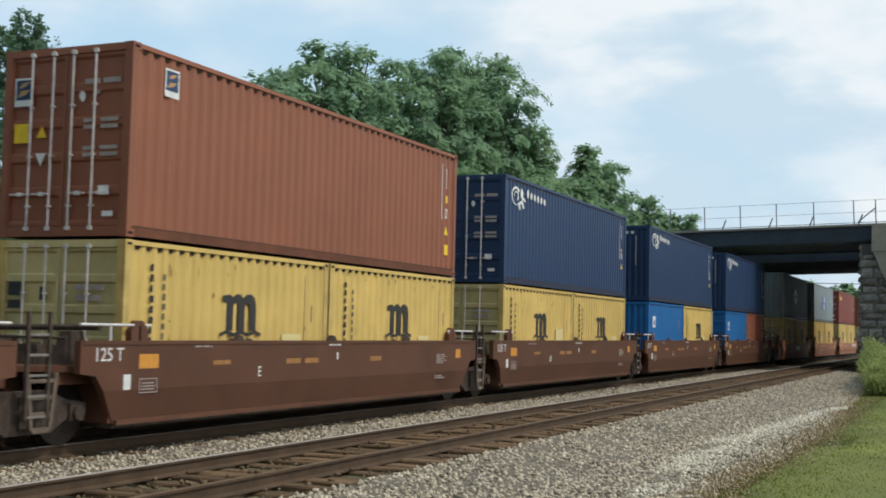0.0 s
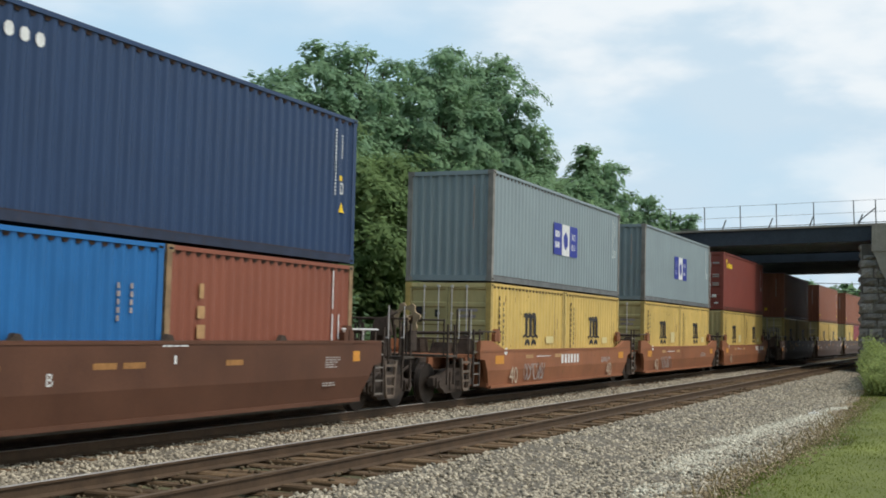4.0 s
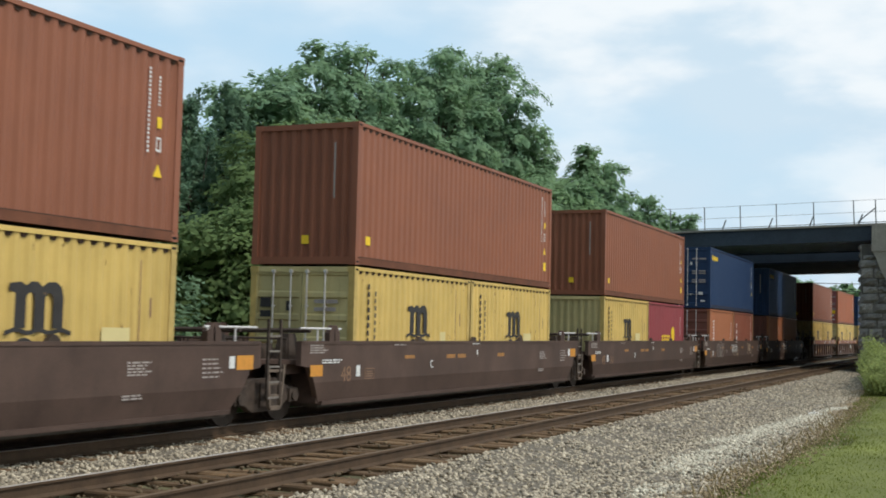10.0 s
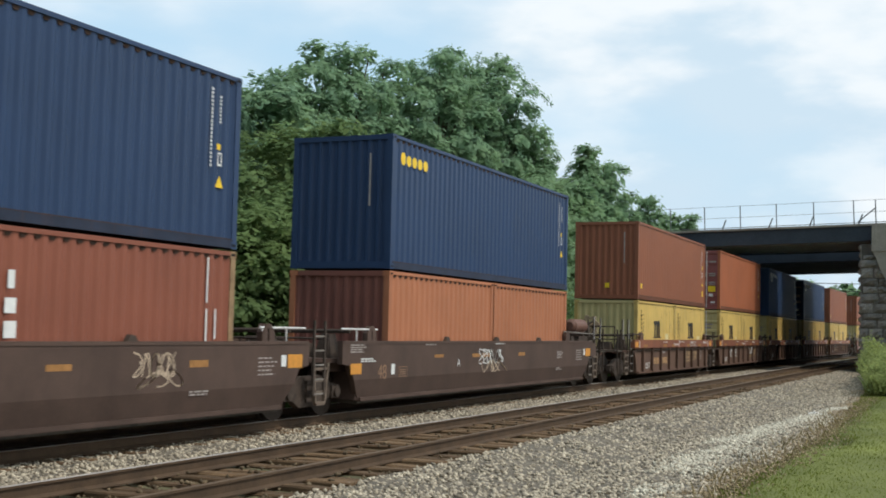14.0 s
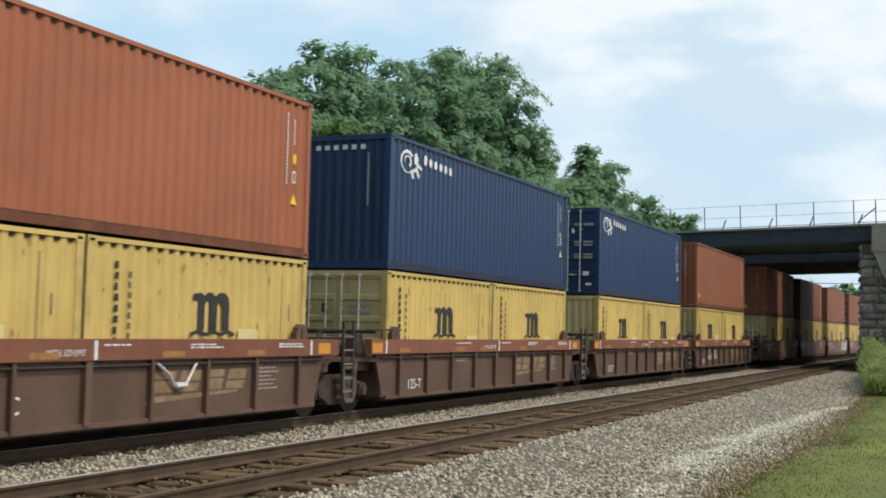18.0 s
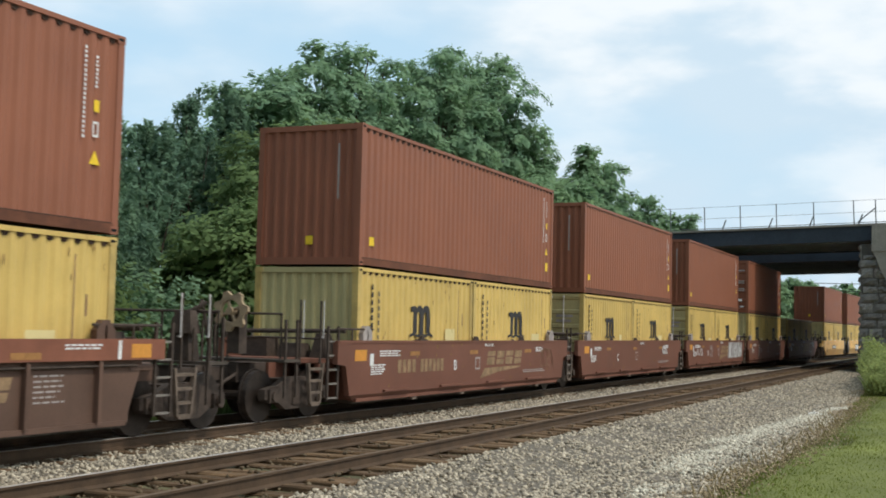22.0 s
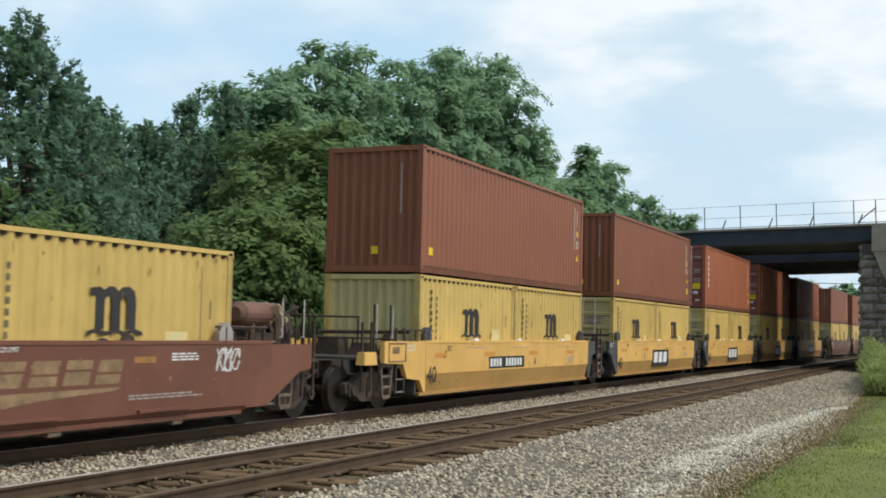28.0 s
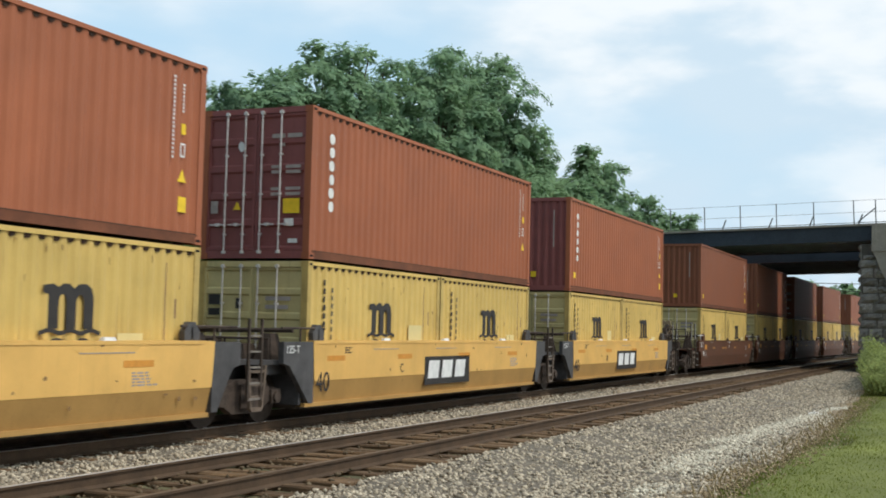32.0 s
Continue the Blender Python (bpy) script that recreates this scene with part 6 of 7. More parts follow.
def pale_place(r, n):
    """A patchy streak of pale chips that wanders along the foot of the shoulder."""
    y = 12.5 + r.random(n) * 19.5
    mid = np.interp(y, [12.5, 15.3, 19.6, 22, 24.4, 26.5, 29.1, 32], [7.9, 7.75, 7.4, 7.35, 7.5, 7.75, 8.05, 8.2])
    x = mid + r.normal(0.0, 0.20, n) + np.where(r.random(n) < 0.2, r.uniform(0, 1.2, n), 0)
    patch = np.array([noise.noise(Vector((q * 1.1, w * 0.55, 7.7))) for q, w in zip(x, y)])
    keep = (patch > 0.02 + r.normal(0, 0.15, n)) & (x < np.array([edge_of_lawn(q) for q in y]) - 0.1)
    x, y = x[keep], y[keep]
    return np.stack([x, y, bed_z(x) + r.uniform(0.01, 0.045, len(x))], 1)


stones("limestone_chips", 12000, pale_place, (0.018, 0.04), M_PALE, 6, "pale crushed stone along the ballast edge")


M_SOIL = material("dry brown soil chip", (0.330, 0.250, 0.150), 0.9, var=0.3, scale=5, fine=60, bump=0.3, island=0.45)


def soil_place(r, n):
    y = 10.5 + (r.random(n) ** 1.4) * 34
    x = np.array([edge_of_lawn(q) for q in y]) + r.normal(-0.10, 0.22, n)
    return np.stack([x, y, np.maximum(bed_z(x), -0.3) + r.uniform(0.01, 0.05, n)], 1)


stones("soil_crumbs", 9000, soil_place, (0.010, 0.022), M_SOIL, 16, "crumbly brown soil at the lawn's edge")


# ------------------------------------------------------------------ bridge
BY0, BY1, BX0, BX1 = 70.0, 96.0, -6.47, 5.75
B_SOF, B_TOP = 6.93, 7.77
SLOT0, SLOT1, SOF_2 = 78.6, 80.5, 6.54
bridge = tagged(new("road_bridge"), "dark steel girder road bridge over the tracks", "bridge")


def plate_girder(x0, x1, y, z0, z1, s):
    """A riveted plate girder: web with flanges, its outer face towards s along y."""
    return Build().prism([(y, z0), (y, z1), (y - s * 0.05, z1), (y - s * 0.05, z0 + 0.05), (y - s * 0.28, z0 + 0.05), (y - s * 0.28, z0)], "x", x0, x1)


part("girder", "girder", M_GIRDER, lambda: plate_girder(BX0 - 4.8, BX1 + 1.0, BY0, B_SOF, B_TOP, -1), bridge)
part("girder", "girder_in", M_GIRDER, lambda: plate_girder(BX0 - 4.8, BX1 + 1.0, SLOT0, B_SOF, B_TOP, 1), bridge)
part("deck", "bdeck", M_SOFFIT, lambda: Build().box(BX0 - 3.4, BX1 + 12, BY0 + 0.06, SLOT0 - 0.06, B_SOF + 0.35, B_TOP - 0.02), bridge)
part("kerb", "bkerb", M_CONC, lambda: Build().box(BX0 - 3.4, BX1 + 12, BY0 - 0.12, BY0 + 0.35, B_TOP + 0.002, B_TOP + 0.12), bridge, label="pale concrete kerb along the deck edge")
rear_bridge = tagged(new("road_bridge"), "second dark steel span close behind the first", "bridge")
part("girder", "girder_2a", M_GIRDER, lambda: plate_girder(BX0 - 4.8, BX1 + 1.0, SLOT1, SOF_2, B_TOP, -1), rear_bridge)
part("girder", "girder_2b", M_GIRDER, lambda: plate_girder(BX0 - 4.8, BX1 + 2.0, BY1, SOF_2, B_TOP, 1), rear_bridge)
part("deck", "bdeck2", M_SOFFIT, lambda: Build().box(BX0 - 3.4, BX1 + 12, SLOT1 + 0.06, BY1 - 0.06, SOF_2 + 0.35, B_TOP - 0.02), rear_bridge)
M_BEAM = material("slate blue painted beam", (0.30, 0.36, 0.43), 0.7, var=0.2, scale=0.8, fine=12, bump=0.15, streak=0.3, streak_color=(0.12, 0.13, 0.14))
for root, y0, y1, low in ((bridge, BY0 + 1.3, SLOT0 - 1.0, B_SOF + 0.02), (rear_bridge, SLOT1 + 1.3, BY1 - 1.0, SOF_2 + 0.02)):
    count = round((y1 - y0) / 1.25)
    for k in range(count):
        part("beam", ("beam", low), M_BEAM, lambda: Build().prism([(-0.14, low), (0.14, low), (0.14, low + 0.04), (0.02, low + 0.05), (0.02, low + 0.36), (-0.02, low + 0.36), (-0.02, low + 0.05), (-0.14, low + 0.04)], "x", BX0 - 3.4, BX1 + 1.0), root, (0, y0 + (y1 - y0) * k / (count - 1), 0), label="steel beam under the deck")
fence = tagged(new("bridge_fence"), "thin wire fence with leaning posts on the bridge deck", "fence")
posts = [-4.7, -2.69, -0.64, 1.39, 3.44, 5.58, 6.73, 8.8, 10.9]
for k, x in enumerate(posts):
    part("post", "fpost", M_GALV, lambda: Build().tube((0, 0, 0), (0, 0, 1.36), 0.03, 8), fence, (x, BY0, B_TOP + 0.10))
for x in (-1.68, 0.95, 3.19, 5.82):
    part("brace", "fbrace", M_GALV, lambda: Build().tube((0, 0, 0), (0.22, 0, 0.56), 0.042, 6), fence, (x, BY0, B_TOP + 0.10), label="short leaning steel stub")
for z, r in ((1.34, 0.010), (0.68, 0.010), (0.10, 0.02)):
    part("wire", ("fwire", z), M_GALV, lambda: Build().tube((-7.5, 0, z), (14, 0, z), r, 5), fence, (0, BY0, B_TOP + 0.10))
part("brace", "fdiag", M_GALV, lambda: Build().tube((0, 0, 0), (0.99, 0, 0.78), 0.036, 6), fence, (5.79, BY0, B_TOP + 0.24))
GRADE = radians(-1.7)      # the road climbs slightly to the right
bridge.rotation_euler[1] = rear_bridge.rotation_euler[1] = fence.rotation_euler[1] = GRADE


def block(l, h, d, seed):
    """A rock-faced stone: bulging face towards -y, length along x."""
    rng = random.Random(seed)
    b = Build()
    rows = []
    for j in range(4):
        row = []
        for i in range(5):
            rim = i in (0, 4) or j in (0, 3)
            row.append((l * i / 4, -(0.0 if rim else rng.uniform(0.03, 0.20)), h * j / 3))
        rows.append(row)
    b.grid(rows)
    b.box(0, l, 0.001, d, 0, h)
    return b


def masonry(name, label, x0, x1, y, z0, z1, face="y", sign=1, seed=1, pale=False, mat=M_MASON):
    """A wall of coursed rock-faced stones, each a piece, on a mortar core. face y: looks to -y; face x: looks along sign*x."""
    root = tagged(new(name), label, "wall", "", "structure")
    rng = random.Random(seed)
    zz, c = z0, 0
    while zz < z1 - 0.1:
        h = min(rng.choice((0.38, 0.46, 0.54)), z1 - zz)
        u = x0 + (rng.uniform(-0.10, 0.10) - 0.22 * (z1 - zz) / (z1 - z0) + 0.1 if face == "y" and not pale else 0.0)
        first = rng.uniform(0.5, 1.1)
        while u < x1 - 0.05:
            l = min(first, x1 - u)
            first = rng.choice((0.7, 0.9, 1.15))
            if x1 - u - l < 0.25:
                l = x1 - u
            q = round(l * 8) / 8
            key = ("block", q, round(h, 2), c % 3)
            me_make = lambda: block(q - 0.03, h - 0.03, 0.16, c % 3 + int(q * 10))
            sc = l / q
            if face == "y":
                ob = part("stone", key, mat, me_make, root, (u, y - 0.10 - rng.uniform(0, 0.10), zz), (0, 0, rng.uniform(-2, 2)))
            else:
                ob = part("stone", key, mat, me_make, root, (y + sign * 0.10, u if sign > 0 else u + l, zz), (0, 0, 90 if sign > 0 else -90))
            ob.scale = (sc, 1, 1)
            u += l
            c += 1
        zz += h
    if face == "y":
        part("core", (name, "core", x0, y), M_MORTAR, lambda: Build().box(x0 + 0.02, x1 - 0.02, y - 0.05, y + 0.6, z0, z1 - 0.02), root)
    else:
        a, b2 = (y - 0.6, y + 0.05) if sign > 0 else (y - 0.05, y + 0.6)
        part("core", (name, "core", x0, y), M_MORTAR, lambda: Build().box(a, b2, x0 + 0.02, x1 - 0.02, z0, z1 - 0.02), root)
    return root


# abutment beside the near track, with its wing wall
masonry("abutment_wall", "dark rock-faced stone abutment of the bridge", BX1, BX1 + 4.5, BY0 - 0.3, -0.3, 6.33, "y", 1, 3)
masonry("abutment_face", "sooty stone abutment face beneath the bridge", BY0 - 0.2, BY1, BX1 + 0.05, -0.3, B_SOF, "x", -1, 4)
tagged(part("wing_wall", "wing", M_CONC, lambda: Build().prism([(BX1 + 0.58, 6.54), (BX1 + 0.78, 6.16), (BX1 + 1.02, 5.45), (BX1 + 1.5, 4.55), (BX1 + 3.8, 2.66), (BX1 + 9.7, 0.84), (BX1 + 9.7, 4.8), (BX1 + 3.8, 6.54)], "y", BY0 - 0.75, BY0 - 0.2), None), "pale stained concrete wing wall beside the bridge", "wall", "", "structure")
tagged(part("parapet_end", "parapet", M_CONC, lambda: Build().box(BX1 + 0.56, BX1 + 4.8, BY0 - 0.82, BY0 + 0.6, 6.49, B_TOP + 0.17, 0.02), None), "grey concrete end block of the bridge", "wall", "", "structure")
# unseen wall, added to keep sky light off the train under the bridge
tagged(part("wing_wall_rear", "blocker_rear", M_CONC, lambda: Build().prism([(BY1, -0.3), (BY1, B_TOP), (BY1 + 4, B_TOP - 0.2), (BY1 + 15, 2.6), (BY1 + 15, -0.3)], "x", BX1 + 0.2, BX1 + 0.9), None), "unseen wall added behind the bridge to block sky light", "wall", "", "structure")
# far abutment behind the train
masonry("abutment_left", "rock-faced stone abutment behind the tracks", BY0, BY1, BX0 - 0.05, -0.5, B_SOF, "x", 1, 7, mat=M_WARM)
masonry("wing_wall_left", "brown stone wing wall of the far abutment", BX0 - 5.5, BX0, BY0, -0.5, B_SOF - 0.1, "y", 1, 8, mat=M_WARM)


def bank(name, x0, x1, label):
    b = Build()
    b.prism([(BY0 + 0.4, -0.6), (BY0 + 0.4, B_TOP - 0.45), (BY1 - 0.2, B_TOP - 0.45), (BY1 - 0.2, -0.6)], "x", x0, x1)
    return tagged(part(name, name, M_GROUND, lambda: b, None), label, "embankment", "", "structure")


bank("embankment", BX1 + 0.7, BX1 + 60, "earth road embankment leading to the bridge")
bank("embankment", BX0 - 60, BX0 - 0.65, "earth road embankment behind the trees")
for k, z in enumerate((8.2, 7.3)):
    def sag(z=z):
        b = Build()
        for i in range(12):
            u0, u1 = i / 12, (i + 1) / 12
            p = lambda u: (-40 + 90 * u, 150 + 6 * u, z + 1.2 * (2 * u - 1) ** 2)
            b.tube(p(u0), p(u1), 0.045, 5)
        return b
    tagged(part("cable", ("cable", k), M_WIRE, sag, None), "dark overhead cable beyond the bridge", "cable", "overhead cables", "structure")

# ------------------------------------------------------------------ trees
LEAF = {
    "deep": leafy("deep green leaves", (0.252, 0.375, 0.240)),
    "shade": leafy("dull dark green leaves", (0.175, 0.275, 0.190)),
    "mid": leafy("mid green leaves", (0.256, 0.374, 0.224)),
    "light": leafy("yellow-green leaves", (0.178, 0.252, 0.108)),
    "bush": leafy("bright bush leaves", (0.135, 0.195, 0.074)),
    "grass": leafy("long grass blades", (0.25, 0.29, 0.105), 0.4, 0.4),
    "lawn": leafy("lawn blades", (0.172, 0.196, 0.044), 0.22, 0.4),
    "weed": leafy("pale weed leaves", (0.285, 0.330, 0.130), 0.35, 0.5),
    "dry": leafy("dry weed stems", (0.27, 0.21, 0.11), 0.3, 0.2),
}


def sprays(r, origin, direction, n_leaf, twig, size, face=None):
    """Leaves set along short twigs: a folded diamond each, fanning to both sides."""
    n = len(origin)
    u = np.linspace(0.1, 1.0, n_leaf)[None, :, None]
    side = r.normal(0, 1, (n, 1, 3))
    d = direction[:, None, :]
    bend = np.array([0, 0, -1.0])[None, None, :] * (u ** 2) * 0.25
    p = origin[:, None, :] + (d * u + bend * 0.5) * twig + np.clip(r.normal(0, 0.2 * twig, (n, n_leaf, 3)), -0.4 * twig, 0.4 * twig)
    up = np.array([0.12, -0.1, 0.75]) + d * 0.35 + r.normal(0, 0.45, (n, n_leaf, 3)) + side * 0.15
    if face is not None:
        up = face[:, None, :] + np.array([0, 0, 0.35]) + r.normal(0, 0.17, (n, n_leaf, 3))
    up /= np.linalg.norm(up, axis=-1, keepdims=True)
    t = np.cross(up, d + r.normal(0, 0.8, (n, n_leaf, 3)))
    t /= np.linalg.norm(t, axis=-1, keepdims=True)
    b = np.cross(up, t)
    s = r.uniform(0.6, 1.3, (n, n_leaf, 1)) * size
    v = np.stack([p - t * s, p - b * s * 0.5 - up * s * 0.16, p + t * s, p + b * s * 0.5 - up * s * 0.16], 2)
    v = v.reshape(-1, 3)
    return v, np.arange(len(v)).reshape(-1, 4)


def tree(x, y, height, spread_r, leaf, seed, clumps=70, per=120, size=0.16, low=0.25, shape="round", lean=(0, 0), label=""):
    """Trunk, limbs and a crown of leafy sprays on a lobed volume."""
    r = np.random.default_rng(seed)
    rng = random.Random(seed)
    root = tagged(new("tree"), label, "tree", "trees beside the railway")
    root.location = (x, y, -0.5)
    wood = Build()
    th = height * 0.62
    pts = [Vector((0, 0, 0))]
    for k in range(1, 6):
        pts.append(Vector((rng.uniform(-0.15, 0.15), rng.uniform(-0.15, 0.15), th * k / 5)))
    rad = 0.022 * height
    for k in range(5):
        wood.tube(pts[k], pts[k + 1], rad * (1 - 0.15 * k), 8, rad * (1 - 0.15 * (k + 1)))
    n = int(clumps * per / 9 * (1.2 if y < 90 else 1.7))
    spread_r *= 1.0 if y < 90 else 1.2
    size *= 0.90
    if shape == "spire":
        spread_r *= 1.34
        n, size, height = int(n * 1.7), size * 0.60, height - 0.15
    d = r.normal(0, 1, (n, 3))
    d /= np.linalg.norm(d, axis=1)[:, None]
    if shape == "round":
        d[:, 2] = np.where(d[:, 2] < -0.75, -d[:, 2], d[:, 2])
    seeded = Vector((seed * 1.7, seed * 0.9, 0))
    lobes = np.array([0.30 * noise.noise(Vector(q) * 1.9 + seeded) + 0.26 * noise.noise(Vector(q) * 4.6 + seeded) for q in d])
    k3 = np.where(r.random(n) < 0.72, r.uniform(0.80, 1.0, n), r.uniform(0.30, 0.8, n)) * (1 + lobes)
    if shape == "round":
        hz, hh = height * (1 + low) / 2, height * (1 - low) / 2
        top = 1.0
        o = np.stack([d[:, 0] * spread_r * k3, d[:, 1] * spread_r * k3, hz + d[:, 2] * hh * np.minimum(k3, top) * 0.97], 1)
        way = d * np.array([1, 1, 0.5]) + np.array([0, 0, 0.15])
        # sprays gather on the upper shells of flattened boughs, with deep shade between them
        nc = max(22, int(clumps * 0.85))
        turn = np.arange(nc) * 2.39996 + seed
        rise = 1 - (np.arange(nc) + 0.5) / nc * 1.62
        flat = np.sqrt(1 - rise ** 2)
        hd = np.stack([np.cos(turn) * flat, np.sin(turn) * flat, rise], 1) + r.normal(0, 0.10, (nc, 3))
        hd /= np.linalg.norm(hd, axis=1)[:, None]
        lobe = np.array([0.30 * noise.noise(Vector(q) * 1.9 + seeded) + 0.26 * noise.noise(Vector(q) * 4.6 + seeded) for q in hd])
        reach = np.where(r.random(nc) < 0.72, r.uniform(0.80, 0.92, nc), r.uniform(0.45, 0.75, nc)) * (1 + lobe)
        heart = np.stack([hd[:, 0] * spread_r * reach, hd[:, 1] * spread_r * reach, hz + hd[:, 2] * hh * np.minimum(reach, 0.95)], 1)
        rc = spread_r * r.uniform(0.17, 0.34, nc)
        bough = r.integers(0, nc, n)
        tight = r.random(n) < 0.80
        q = r.normal(0, 0.75, (n, 3)) + hd[bough] * 0.75 + np.array([0, 0, 0.70])
        q /= np.linalg.norm(q, axis=1)[:, None]
        ripple = np.array([1 + 0.35 * noise.noise(Vector(w) * 3.1 + Vector((float(c), 0, 0))) for w, c in zip(q, bough)])
        shell = heart[bough] + q * (rc[bough] * ripple)[:, None] * np.array([1, 1, 0.62]) * r.uniform(0.78, 1.0, (n, 1))
        o = np.where(tight[:, None], shell, o * np.array([0.80, 0.80, 0.95]))
        way = np.where(tight[:, None], q * np.array([1, 1, 0.4]) - np.array([0, 0, 0.18]), way)
        face = np.where(tight[:, None], q * 0.9, d * 0.6)
        twig = 0.55
    else:
        u = r.random(n) ** 1.15
        a = r.uniform(0, 6.283, n)
        prof = np.minimum(1.0, 0.60 + u) * (1 - u) ** 0.70
        ring = np.array([1 + 0.30 * noise.noise(Vector((math.cos(q) * 1.5, math.sin(q) * 1.5, h * 4)) + seeded) for q, h in zip(a, u)])
        rr = spread_r * prof * ring * np.where(r.random(n) < 0.7, r.uniform(0.78, 1.05, n), r.uniform(0.2, 0.8, n)) * 1.25
        o = np.stack([np.cos(a) * rr, np.sin(a) * rr, height * (low + (0.95 - low) * u)], 1)
        way = np.stack([np.cos(a) * 0.55, np.sin(a) * 0.55, np.full(n, 0.85)], 1)
        # upright feathery shoots stand out of the crown
        ns = int(105 * spread_r)
        stem = r.integers(0, ns, n)
        tight = r.random(n) < 0.76
        up = r.random(n) ** 0.8
        long = r.uniform(0.4, 0.85, ns)[stem]
        lean = np.stack([np.cos(a[:ns]) * 0.30, np.sin(a[:ns]) * 0.30, np.ones(ns)], 1)[stem]
        foot = (o[:ns] * np.array([0.98, 0.98, 1.0]))[stem]
        thin = (0.13 * (1 - up * 0.75))[:, None] * r.normal(0, 0.7, (n, 3))
        o = np.where(tight[:, None], foot + lean * (up * long)[:, None] + thin, o * np.array([0.94, 0.94, 1.0]))
        way = np.where(tight[:, None], lean + thin * 2.5, way)
        face = np.stack([np.cos(a) * 0.5, np.sin(a) * 0.5, np.full(n, 0.25)], 1)
        twig = 0.20
    way = way + r.normal(0, 0.22, (n, 3))
    way /= np.linalg.norm(way, axis=1)[:, None]
    v, f = sprays(r, o, way, 9, twig, size, face)
    # the shaded inside of the crown: larger leaves close to the limbs
    keep = r.random(n) < 0.16
    v2, f2 = sprays(r, (o * np.array([0.66, 0.66, 0.93]))[keep], way[keep], 7, twig * 1.3, size * 2.0)
    v, f = np.concatenate([v, v2]), np.concatenate([f, f2 + len(v)])
    piece("crown", raw_mesh("crown", v, f, LEAF[leaf]), root)
    for q in rng.sample(range(n), 26):
        tip = Vector(o[q] * np.array([0.92, 0.92, 1.0]))
        s = pts[rng.randint(2, 5)]
        if tip.z < s.z - 1:
            s = pts[1]
        mid = (s + tip) / 2 + Vector((0, 0, rng.uniform(-0.2, 0.5)))
        wood.tube(s, mid, rad * 0.30, 6, rad * 0.2)
        wood.tube(mid, tip, rad * 0.2, 6, rad * 0.06)
    part("trunk", ("trunk", seed), M_BARK, lambda: wood, root)
    return root


